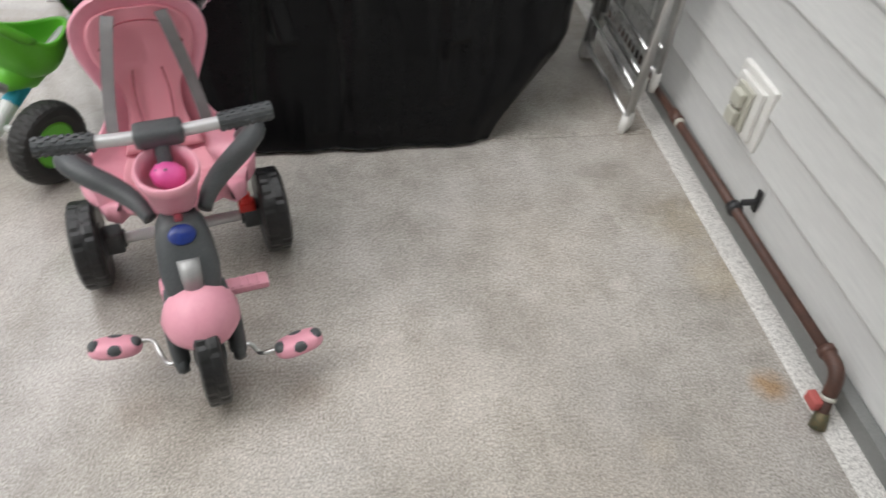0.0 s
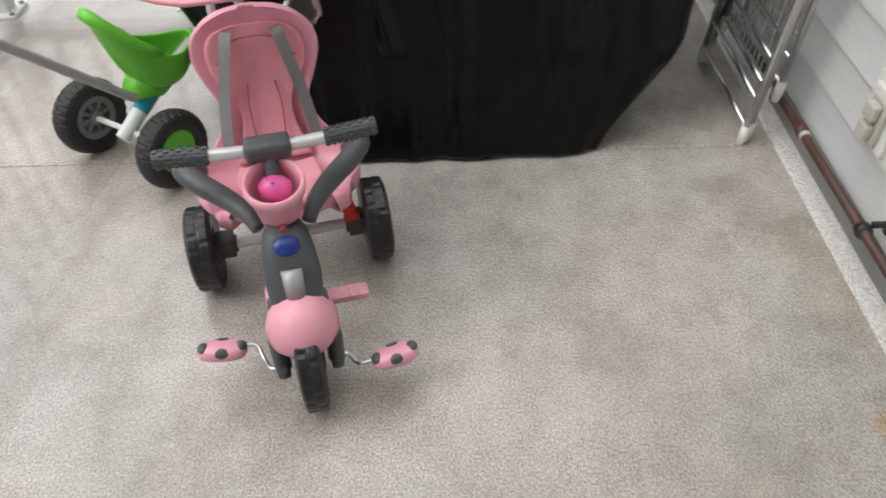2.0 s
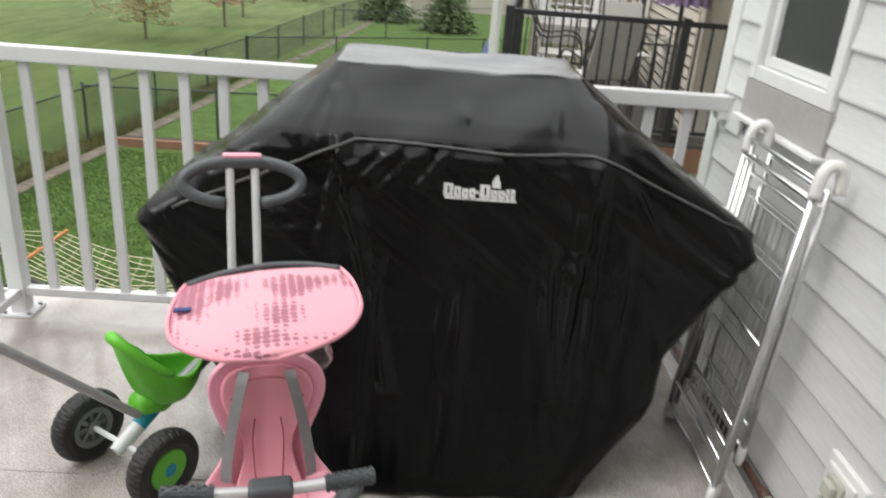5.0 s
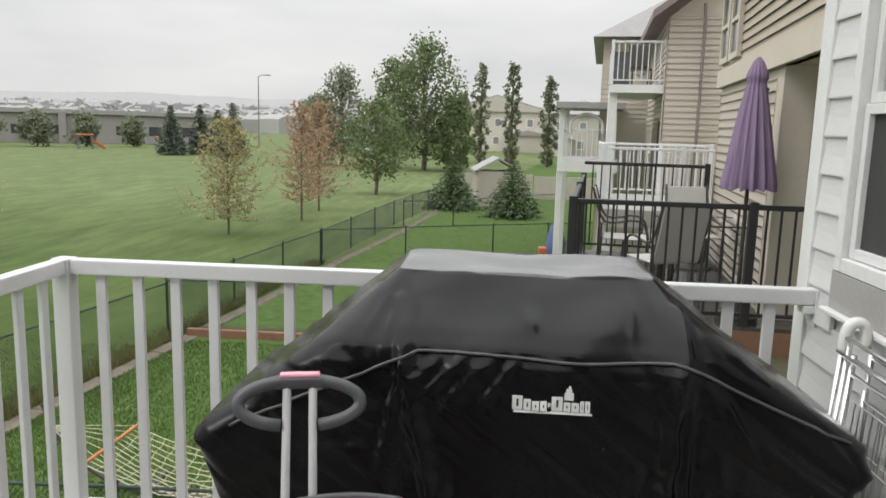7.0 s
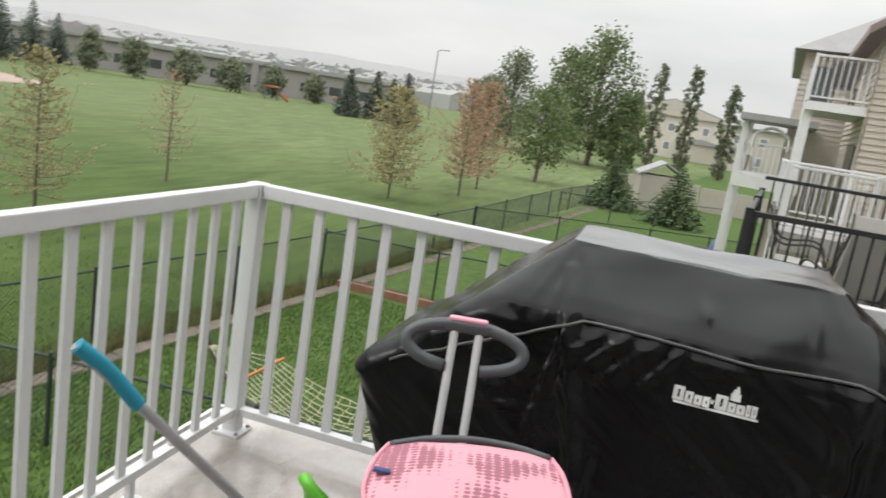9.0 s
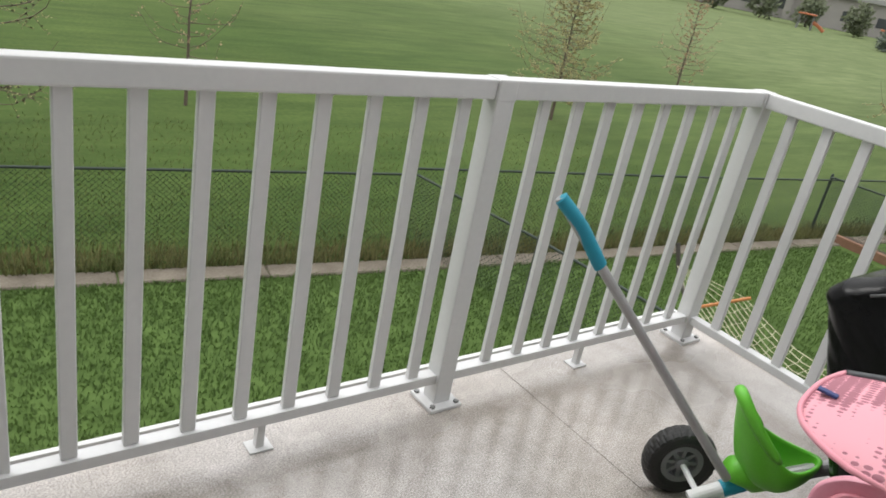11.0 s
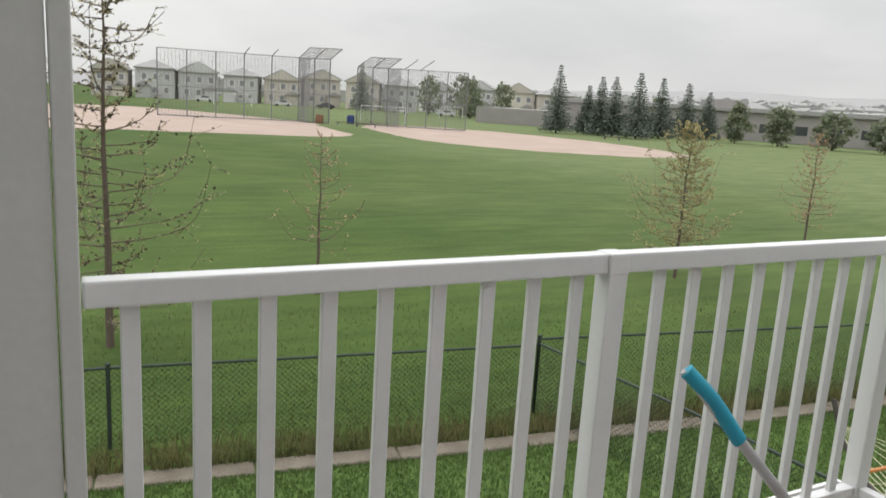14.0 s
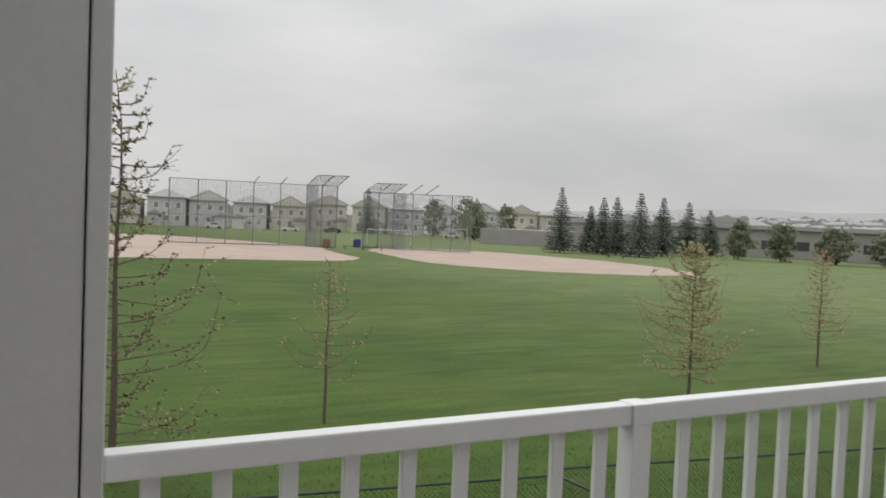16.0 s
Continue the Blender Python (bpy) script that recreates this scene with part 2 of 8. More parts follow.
def thing(name, m, label, category, group="", kind=""):
    ob = new(name)
    ob.empty_display_size = 0.1
    ob.matrix_world = m
    return tagged(ob, label, category, group, kind)


def pydata(name, verts, faces, material, smooth=False):
    me = bpy.data.meshes.new(name)
    me.from_pydata(verts, [], faces)
    me.materials.append(material)
    if smooth:
        me.shade_smooth()
    return me


def box(bm, a, b, bevel=0.0, m=None, seg=2):
    """A box from corner a to corner b, bevelled, turned by m."""
    r = bmesh.ops.create_cube(bm, size=1.0)
    vs = r["verts"]
    for v in vs:
        v.co = Vector([a[i] + (v.co[i] + 0.5) * (b[i] - a[i]) for i in range(3)])
    if bevel:
        es = list({e for v in vs for e in v.link_edges})
        out = bmesh.ops.bevel(bm, geom=es, offset=bevel, segments=seg, affect="EDGES", profile=0.6)
        vs = list({v for f in out["faces"] for v in f.verts} | {v for v in vs if v.is_valid})
    if m is not None:
        for v in vs:
            v.co = m @ v.co
    return bm


def tube(bm, pts, r, seg=8, caps=True, squash=None):
    """A round bar swept along points; r is one radius or one for each point."""
    pts = [Vector(p) for p in pts]
    rs = r if isinstance(r, (list, tuple)) else [r] * len(pts)
    t0 = (pts[1] - pts[0]).normalized()
    up = Vector((0, 0, 1)) if abs(t0.z) < 0.9 else Vector((0, 1, 0))
    nrm = (up - t0 * up.dot(t0)).normalized()
    rings = []
    for i, p in enumerate(pts):
        t = (pts[min(i + 1, len(pts) - 1)] - pts[max(i - 1, 0)]).normalized()
        nrm = (nrm - t * nrm.dot(t)).normalized()
        bi = t.cross(nrm)
        k = squash or 1.0
        rings.append([bm.verts.new(p + (nrm * math.cos(a) + bi * math.sin(a) * k) * rs[i])
                      for a in (2 * math.pi * j / seg for j in range(seg))])
    for q, s in zip(rings, rings[1:]):
        for j in range(seg):
            bm.faces.new((q[j], q[(j + 1) % seg], s[(j + 1) % seg], s[j]))
    if caps:
        bm.faces.new(rings[0][::-1])
        bm.faces.new(rings[-1])
    return bm


def arc(pts, n=6):
    """A smooth line through points (Catmull-Rom)."""
    p = [Vector(q) for q in pts]
    p = [p[0] * 2 - p[1]] + p + [p[-1] * 2 - p[-2]]
    out = []
    for i in range(1, len(p) - 2):
        for k in range(n):
            t = k / n
            out.append(0.5 * ((2 * p[i]) + (p[i + 1] - p[i - 1]) * t + (2 * p[i - 1] - 5 * p[i] + 4 * p[i + 1] - p[i + 2]) * t * t
                              + (3 * p[i] - p[i - 1] - 3 * p[i + 1] + p[i + 2]) * t ** 3))
    out.append(p[-2])
    return out


def lathe(bm, profile, seg=24, m=None, closed=False):
    """Turns (radius, height) pairs round z, then places them by m."""
    m = m or Matrix()
    rings = []
    for r, z in profile:
        rings.append([bm.verts.new(m @ Vector((r * math.cos(a), r * math.sin(a), z))) for a in (2 * math.pi * j / seg for j in range(seg))])
    pairs = list(zip(rings, rings[1:])) + ([(rings[-1], rings[0])] if closed else [])
    for q, s in pairs:
        for j in range(seg):
            bm.faces.new((q[j], q[(j + 1) % seg], s[(j + 1) % seg], s[j]))
    if not closed:
        if profile[0][0] > 1e-4:
            bm.faces.new(rings[0][::-1])
        if profile[-1][0] > 1e-4:
            bm.faces.new(rings[-1])
    return bm


def ridged(bm, profile, seg, m, ridge, cut):
    """A turned ring whose outer rows are cut by ridges: every other step of the tread is lower, staggered on the two sides."""
    rings = []
    n = len(profile)
    for i, (r, z) in enumerate(profile):
        row = []
        for j in range(seg):
            a = 2 * math.pi * j / seg
            side = 1 if i > n / 2 else 0
            low = ridge[i] and ((j + side * 2) % 4 < 1)
            rr = r - (cut if low else 0)
            row.append(bm.verts.new(m @ Vector((rr * math.cos(a), rr * math.sin(a), z))))
        rings.append(row)
    for q, s in zip(rings, rings[1:] + rings[:1]):
        for j in range(seg):
            bm.faces.new((q[j], q[(j + 1) % seg], s[(j + 1) % seg], s[j]))
    return bm


def bm_new():
    return bmesh.new()


def grid_surface(bm, fn, nu, nv, close_u=False):
    """A sheet of fn(u, v) over 0..1."""
    vs = [[bm.verts.new(fn(i / (nu if close_u else nu - 1), j / (nv - 1))) for i in range(nu)] for j in range(nv)]
    for j in range(nv - 1):
        for i in range(nu if close_u else nu - 1):
            k = (i + 1) % nu
            bm.faces.new((vs[j][i], vs[j][k], vs[j + 1][k], vs[j + 1][i]))
    return vs


def lerp_table(rows, x):
    for a, b in zip(rows, rows[1:]):
        if x <= b[0]:
            k = (x - a[0]) / (b[0] - a[0])
            return [p + (q - p) * k for p, q in zip(a[1:], b[1:])]
    return list(rows[-1][1:])



# ---------------------------------------------------------------- the deck and the house wall
GROUND = -2.9
XR, YR = -2.70, 2.50          # the two rail lines
HOUSE_END = 2.62

bm = bm_new()
box(bm, (-2.86, -2.2, -0.24), (-0.001, 2.66, 0.0), 0.006)
deck = tagged(part("deck_floor", bm, M["deck"]), "speckled gray vinyl balcony floor, wet and stained in patches", "floor", kind="structure")
bm = bm_new()
for y in (1.56, -0.29):
    box(bm, (-2.80, y - 0.012, 0.0004), (-0.07, y + 0.012, 0.0022), 0.0008)
part("membrane_seam", bm, M["deck"], deck, "faint welded seam across the floor")
bm = bm_new()
for a, b in (((-2.88, -2.2, -0.26), (-2.862, 2.68, 0.012)), ((-2.862, 2.662, -0.26), (-0.002, 2.68, 0.012))):
    box(bm, a, b, 0.002)
part("edge_flashing", bm, M["trim"], deck)
bm = bm_new()
for x, y in ((-2.72, 2.5), (-2.72, -0.2), (-0.2, 2.5)):
    box(bm, (x - 0.07, y - 0.07, GROUND - 0.1), (x + 0.07, y + 0.07, -0.24), 0.004)
tagged(part("deck_support", bm, M["trim"]), "white support posts under the raised deck", "post", kind="structure")

# rails
RAIL_W, RAIL_H, RAIL_TOP = 0.052, 0.056, 1.07


def railing_run(name, m, length, feet, group, baluster_xs, label):
    """A rail run along local x: cap rail, bottom rail, balusters, short feet."""
    th = thing(name, m, label, "railing", group)
    w = RAIL_W / 2
    b = bm_new()
    box(b, (0, -w, RAIL_TOP - RAIL_H), (length, w, RAIL_TOP), 0.006)
    part("top_rail", b, M["white_rail"], th)
    b = bm_new()
    box(b, (0, -0.021, 0.085), (length, 0.021, 0.118), 0.003)
    part("bottom_rail", b, M["white_rail"], th)
    b = bm_new()
    box(b, (-0.019, -0.0095, 0.118), (0.019, 0.0095, RAIL_TOP - RAIL_H), 0.0025, seg=1)
    me = finish(b, "baluster", M["white_rail"])
    for x in baluster_xs:
        part("baluster", me, None, th, at=Matrix.Translation((x, 0, 0)))
    for x in feet:
        b = bm_new()
        box(b, (x - 0.012, -0.012, 0.004), (x + 0.012, 0.012, 0.085), 0.002)
        box(b, (x - 0.035, -0.028, 0.0), (x + 0.035, 0.028, 0.006), 0.002)
        part("support_foot", b, M["white_rail"], th)
    return th


def rail_post(x, y, group):
    th = thing("rail_post", Matrix.Translation((x, y, 0)), "square white aluminium rail post bolted to the deck", "post", group)
    b = bm_new()
    box(b, (-0.032, -0.032, 0.012), (0.032, 0.032, RAIL_TOP - 0.004), 0.005)
    part("post", b, M["white_rail"], th)
    b = bm_new()
    box(b, (-0.062, -0.062, 0.0), (0.062, 0.062, 0.014), 0.004)
    plate = part("base_plate", b, M["white_rail"], th)
    for sx in (-1, 1):
        for sy in (-1, 1):
            b = bm_new()
            lathe(b, [(0.009, 0.014), (0.009, 0.021), (0.004, 0.023)], 8, Matrix.Translation((sx * 0.047, sy * 0.047, 0)))
            part("bolt", b, M["flashing"], plate)
    b = bm_new()
    box(b, (-0.0335, -0.0335, RAIL_TOP - 0.060), (0.0335, 0.0335, RAIL_TOP + 0.0015), 0.005)
    part("rail_joint", b, M["white_rail"], th)
    return th


rail_post(XR, YR, "rail posts")
rail_post(XR, 1.205, "rail posts")
railing_run("railing", pose(XR + 0.034, YR, 0), -0.012 - XR - 0.034, (0.66, 1.32, 2.0), "deck railing", [0.106 + 0.1416 * i for i in range(18)],
            "white aluminium balcony railing with square balusters, wet")
railing_run("railing", pose(XR, 1.205 + 0.034, 0, 0, 0, 90), YR - 1.205 - 0.068, (0.62,), "deck railing", [0.145 + 0.1392 * i for i in range(8)],
            "white aluminium balcony railing with square balusters, wet")
railing_run("railing", pose(XR, -0.12, 0, 0, 0, 90), 1.205 + 0.12 - 0.034, (0.71,), "deck railing", [0.086 + 0.1402 * i for i in range(9)],
            "white aluminium balcony railing with square balusters, wet")
b = bm_new()
box(b, (-0.05, YR - 0.03, 0.985), (-0.004, YR + 0.03, 1.012), 0.004)
box(b, (-0.012, YR - 0.034, 0.94), (-0.003, YR + 0.034, 1.07), 0.003)
tagged(part("rail_bracket", b, M["white_rail"]), "white bracket holding the railing to the wall", "bracket")

# the clad column at the near end of the railing
col = thing("corner_column", pose(-2.72, -0.30, 0), "large square pale gray clad column at the railing's end", "column", kind="structure")
b = bm_new()
box(b, (-0.16, -0.18, 0.0), (0.16, 0.135, 2.75), 0.004)
part("column_body", b, M["column"], col)
b = bm_new()
box(b, (0.12, 0.138, 0.0), (0.166, 0.174, 2.75), 0.004)
part("corner_trim", b, M["column"], col)
b = bm_new()
box(b, (-0.166, 0.138, 0.0), (0.118, 0.172, 2.75), 0.004)
part("corner_trim", b, M["column"], col)

# the house wall: a backing with lapped boards, a window opening through it
WY0, WY1, WZ0, WZ1 = 1.82, 2.31, 1.175, 2.35
b = bm_new()
for lo, hi in (((0.012, -2.2, GROUND), (0.2, WY0, 5.4)), ((0.012, WY1, GROUND), (0.2, HOUSE_END, 5.4)),
               ((0.012, WY0, GROUND), (0.2, WY1, WZ0)), ((0.012, WY0, WZ1), (0.2, WY1, 5.4)),
               ((0.2, HOUSE_END - 0.2, GROUND), (9, HOUSE_END, 5.4))):
    box(b, lo, hi)
wall = tagged(part("wall_house", b, M["siding"]), "pale gray vinyl lap siding on the house wall", "wall", kind="structure")
LAP = 0.127


def siding_mesh(y0, y1, lap=LAP):
    bb = bm_new()
    pr = [(0.012, lap + 0.012), (-0.001, lap + 0.012), (-0.002, lap), (-0.006, lap * 0.5), (-0.013, 0.006), (-0.012, 0.0), (0.004, 0.0)]
    rings = [[bb.verts.new((x, y, z)) for x, z in pr] for y in (y0, y1)]
    k = len(pr)
    for j in range(k):
        bb.faces.new((rings[0][j], rings[0][(j + 1) % k], rings[1][(j + 1) % k], rings[1][j]))
    bb.faces.new(rings[0][::-1])
    bb.faces.new(rings[1])
    return finish(bb, "siding_board", M["siding"])


full = siding_mesh(-2.2, HOUSE_END - 0.07)
near = siding_mesh(-2.2, WY0 - 0.045)
beyond = siding_mesh(WY1 + 0.045, HOUSE_END - 0.07)
for i in range(28):
    z = 0.064 + i * LAP
    mid_z = z + LAP * 0.6
    for me in ((near, beyond) if WZ0 - 0.16 < mid_z < WZ1 + 0.09 else (full,)):
        part("siding_board", me, None, wall, at=Matrix.Translation((0, 0, z)))
b = bm_new()
box(b, (-0.018, HOUSE_END - 0.075, 0.03), (0.011, HOUSE_END + 0.014, 5.4), 0.003)
box(b, (0.013, HOUSE_END + 0.001, 0.03), (0.08, HOUSE_END + 0.015, 5.4), 0.003)
part("corner_post", b, M["trim"], wall, "white outside corner trim")
b = bm_new()
box(b, (-0.042, -2.2, 0.008), (0.010, HOUSE_END - 0.075, 0.0625), 0.002)
part("base_flashing", b, M["flashing"], wall, "gray metal flashing along the wall's foot")
b = bm_new()
vs = [b.verts.new(p) for p in ((-0.092, -2.2, 0.0005), (-0.086, -2.2, 0.007), (-0.048, -2.2, 0.016), (-0.030, -2.2, 0.016), (-0.030, -2.2, 0.0005))]
ws = [b.verts.new((v.co.x, HOUSE_END - 0.07, v.co.z)) for v in vs]
for j in range(5):
    b.faces.new((vs[j], vs[(j + 1) % 5], ws[(j + 1) % 5], ws[j]))
b.faces.new(vs[::-1]); b.faces.new(ws)
part("membrane_upturn", b, M["clean_vinyl"], deck, "speckled membrane turned up at the wall")

# the window in the wall
win = tagged(thing("window_1", pose(0, 0, 0), "white framed sash window with a screen and taupe apron", "window"), kind="structure")


def frame_ring(y0, y1, z0, z1, wd, x0, x1, bevel=0.003):
    bb = bm_new()
    box(bb, (x0, y0, z0), (x1, y0 + wd, z1), bevel)
    box(bb, (x0, y1 - wd, z0), (x1, y1, z1), bevel)
    box(bb, (x0 + 0.001, y0 + wd, z0), (x1 - 0.001, y1 - wd, z0 + wd), bevel)
    box(bb, (x0 + 0.001, y0 + wd, z1 - wd), (x1 - 0.001, y1 - wd, z1), bevel)
    return bb


part("window_frame", frame_ring(WY0 - 0.04, WY1 + 0.04, WZ0 - 0.01, WZ1 + 0.04, 0.045, -0.022, 0.06), M["trim"], win)
part("sash", frame_ring(WY0 + 0.008, WY1 - 0.008, WZ0 + 0.038, 1.69, 0.032, 0.0, 0.04), M["trim"], win)
part("sash", frame_ring(WY0 + 0.008, WY1 - 0.008, 1.692, WZ1 - 0.008, 0.032, 0.012, 0.05), M["trim"], win)
b = bm_new()
box(b, (0.018, WY0 + 0.03, WZ0 + 0.06), (0.022, WY1 - 0.03, 1.67))
pane_low = part("pane", b, M["dark"], win, "dark insect screen over the glass")
b = bm_new()
box(b, (0.03, WY0 + 0.03, 1.71), (0.034, WY1 - 0.03, WZ1 - 0.03))
pane_up = part("pane", b, M["glass"], win)
pane_up.visible_shadow = False
b = bm_new()
box(b, (-0.02, WY0 - 0.05, WZ0 - 0.135), (0.012, WY1 + 0.05, WZ0 - 0.012), 0.003)
part("apron", b, M["taupe"], win, "taupe panel under the window")
b = bm_new()
box(b, (-0.045, WY0 - 0.06, WZ0 - 0.15), (0.012, WY1 + 0.06, WZ0 - 0.136), 0.003)
part("window_sill", b, M["trim"], win)
b = bm_new()
rows = []
for k in range(41):
    yy = WY0 - 0.1 + (WY1 - WY0 + 0.2) * k / 40
    xx = 0.13 + 0.015 * math.sin(k * 1.3)
    rows.append((b.verts.new((xx, yy, 1.60)), b.verts.new((xx, yy, WZ1 + 0.05))))
for p, q in zip(rows, rows[1:]):
    b.faces.new((p[0], q[0], q[1], p[1]))
cur = tagged(part("curtain", b, M["column"], smooth=True), "pale sheer curtain behind the upper pane", "curtain")
cur.modifiers.new("thick", "SOLIDIFY").thickness = 0.003
b = bm_new()
box(b, (0.75, WY0 - 0.9, WZ0 - 1.2), (0.8, WY1 + 0.2, WZ1 + 0.6))
tagged(part("wall_inside", b, M["column"]), "pale room wall behind the window", "wall", kind="structure")
b = bm_new()
box(b, (-2.9, -2.4, GROUND), (9, -2.2, 5.4))
tagged(part("wall_behind", b, M["siding"]), "pale gray wall closing the balcony", "wall", kind="structure")

# unseen soffit, assumed from the column, added to dim column and cover
b = bm_new()
box(b, (-2.9, -2.2, 2.752), (0.0, -0.12, 2.95))
tagged(part("ceiling", b, M["trim"]), "unseen white soffit assumed over the balcony's near end", "ceiling", kind="structure")

# ---------------------------------------------------------------- ground
def grass_material():
    """Mown field grass with faint mowing bands, lusher in the yards inside the fence."""
    m = mat("mown_grass", (0.043, 0.078, 0.016), (0.073, 0.108, 0.028), rough=0.95, spec=0.14, scale=0.16, fine=9.0, spread=(0.38, 0.66), bump=0.6, bump_scale=30)
    n, l = m.node_tree.nodes, m.node_tree.links
    b = n["Principled BSDF"]
    base = b.inputs["Base Color"].links[0].from_socket
    tc = n.new("ShaderNodeTexCoord")
    wv = n.new("ShaderNodeTexWave")
    wv.inputs["Scale"].default_value, wv.inputs["Distortion"].default_value = 0.05, 14.0
    wv.inputs["Detail"].default_value = 3.0
    l.new(tc.outputs["Object"], wv.inputs["Vector"])
    band = n.new("ShaderNodeMapRange")
    band.inputs["To Min"].default_value, band.inputs["To Max"].default_value = 0.95, 1.04
    l.new(wv.outputs["Fac"], band.inputs["Value"])
    hs = n.new("ShaderNodeHueSaturation")
    l.new(band.outputs[0], hs.inputs["Value"])
    # turf paled towards the poplars: distance haze painted into the grass colour
    haze_n = n.new("ShaderNodeTexNoise")
    haze_n.inputs["Scale"].default_value, haze_n.inputs["Detail"].default_value = 0.05, 5.0
    l.new(tc.outputs["Object"], haze_n.inputs["Vector"])
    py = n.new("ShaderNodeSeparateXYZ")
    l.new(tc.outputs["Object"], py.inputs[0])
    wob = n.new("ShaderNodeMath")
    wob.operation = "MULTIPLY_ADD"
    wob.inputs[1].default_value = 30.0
    l.new(haze_n.outputs["Fac"], wob.inputs[0])
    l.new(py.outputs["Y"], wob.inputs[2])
    haze_f = n.new("ShaderNodeMapRange")
    haze_f.inputs["From Min"].default_value, haze_f.inputs["From Max"].default_value = 26.0, 62.0
    l.new(wob.outputs[0], haze_f.inputs["Value"])
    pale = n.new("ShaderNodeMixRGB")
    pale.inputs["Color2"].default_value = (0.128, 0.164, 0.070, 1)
    l.new(haze_f.outputs[0], pale.inputs["Fac"])
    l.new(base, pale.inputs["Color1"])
    streak_map = n.new("ShaderNodeMapping")
    streak_map.inputs["Scale"].default_value = (1.6, 0.30, 1)
    l.new(tc.outputs["Object"], streak_map.inputs["Vector"])
    streak = n.new("ShaderNodeTexNoise")
    streak.inputs["Scale"].default_value, streak.inputs["Detail"].default_value = 1.1, 8.0
    streak.inputs["Roughness"].default_value = 0.68
    l.new(streak_map.outputs[0], streak.inputs["Vector"])
    st_ramp = n.new("ShaderNodeValToRGB")
    st_ramp.color_ramp.elements[0].position, st_ramp.color_ramp.elements[0].color = 0.34, (0.72, 0.76, 0.70, 1)
    st_ramp.color_ramp.elements[1].position, st_ramp.color_ramp.elements[1].color = 0.68, (1.22, 1.16, 1.18, 1)
    l.new(streak.outputs["Fac"], st_ramp.inputs["Fac"])
    st_mul = n.new("ShaderNodeMixRGB")
    st_mul.blend_type = "MULTIPLY"
    st_mul.inputs["Fac"].default_value = 1.0
    l.new(pale.outputs["Color"], st_mul.inputs["Color1"])
    l.new(st_ramp.outputs["Color"], st_mul.inputs["Color2"])
    l.new(st_mul.outputs["Color"], hs.inputs["Color"])
    sp = n.new("ShaderNodeSeparateXYZ")
    l.new(tc.outputs["Object"], sp.inputs[0])
    line = n.new("ShaderNodeMath")
    line.operation = "MULTIPLY_ADD"
    line.inputs[1].default_value, line.inputs[2].default_value = -0.135, 9.45
    l.new(sp.outputs["Y"], line.inputs[0])
    add = n.new("ShaderNodeMath")
    l.new(line.outputs[0], add.inputs[0])
    l.new(sp.outputs["X"], add.inputs[1])
    yard = n.new("ShaderNodeMapRange")
    yard.inputs["From Min"].default_value, yard.inputs["From Max"].default_value = -0.15, 0.15
    l.new(add.outputs[0], yard.inputs["Value"])
    tuft = n.new("ShaderNodeTexNoise")
    tuft.inputs["Scale"].default_value, tuft.inputs["Detail"].default_value = 3.5, 8.0
    tuft.inputs["Roughness"].default_value = 0.7
    l.new(tc.outputs["Object"], tuft.inputs["Vector"])
    lush = n.new("ShaderNodeValToRGB")
    lush.color_ramp.elements[0].position, lush.color_ramp.elements[0].color = 0.36, (0.052, 0.089, 0.022, 1)
    lush.color_ramp.elements[1].position, lush.color_ramp.elements[1].color = 0.66, (0.090, 0.144, 0.039, 1)
    l.new(tuft.outputs["Fac"], lush.inputs["Fac"])
    mx = n.new("ShaderNodeMixRGB")
    l.new(yard.outputs[0], mx.inputs["Fac"])
    l.new(hs.outputs["Color"], mx.inputs["Color1"])
    l.new(lush.outputs["Color"], mx.inputs["Color2"])
    l.new(mx.outputs["Color"], b.inputs["Base Color"])
    return m


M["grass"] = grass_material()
M["blade"] = mat("grass_blades", (0.070, 0.126, 0.027), (0.106, 0.166, 0.044), rough=0.7, scale=0.8, rand=0.14, island=True, translucent=0.45)
M["infield"] = mat("pink_shale", (0.31, 0.235, 0.195), (0.39, 0.305, 0.255), rough=0.95, scale=0.25, fine=4)
b = bm_new()
R = 3000.0
ring = [12, 30, 60, 110, 200, 400, 900, R]
cx, cy = -6.0, 8.0
prev = None
for r in ring:
    cur = [b.verts.new((cx + r * math.cos(a), cy + r * math.sin(a), GROUND)) for a in (2 * math.pi * k / 48 for k in range(48))]
    if prev is None:
        b.faces.new(cur)
    else:
        for k in range(48):
            b.faces.new((prev[k], prev[(k + 1) % 48], cur[(k + 1) % 48], cur[k]))
    prev = cur
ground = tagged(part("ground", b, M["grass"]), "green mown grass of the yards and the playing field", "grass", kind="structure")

# ---------------------------------------------------------------- the covered barbecue
def cover_material():
    m = mat("black_vinyl_cover", (0.0030, 0.0030, 0.0033), (0.0065, 0.0065, 0.0070), rough=0.20, scale=5, fine=300, bump=0.05, rough_var=0.06, spec=0.20)
    n, l = m.node_tree.nodes, m.node_tree.links
    b = n["Principled BSDF"]
    up = n.new("ShaderNodeSeparateXYZ")
    l.new(n.new("ShaderNodeNewGeometry").outputs["Normal"], up.inputs[0])
    film = n.new("ShaderNodeMapRange")
    film.inputs["From Min"].default_value, film.inputs["From Max"].default_value = 0.95, 0.99
    film.inputs["To Max"].default_value = 1.0
    l.new(up.outputs["Z"], film.inputs["Value"])
    l.new(film.outputs[0], b.inputs["Coat Weight"])
    b.inputs["Coat Roughness"].default_value = 0.16
    b.inputs["Coat IOR"].default_value = 1.6
    return m


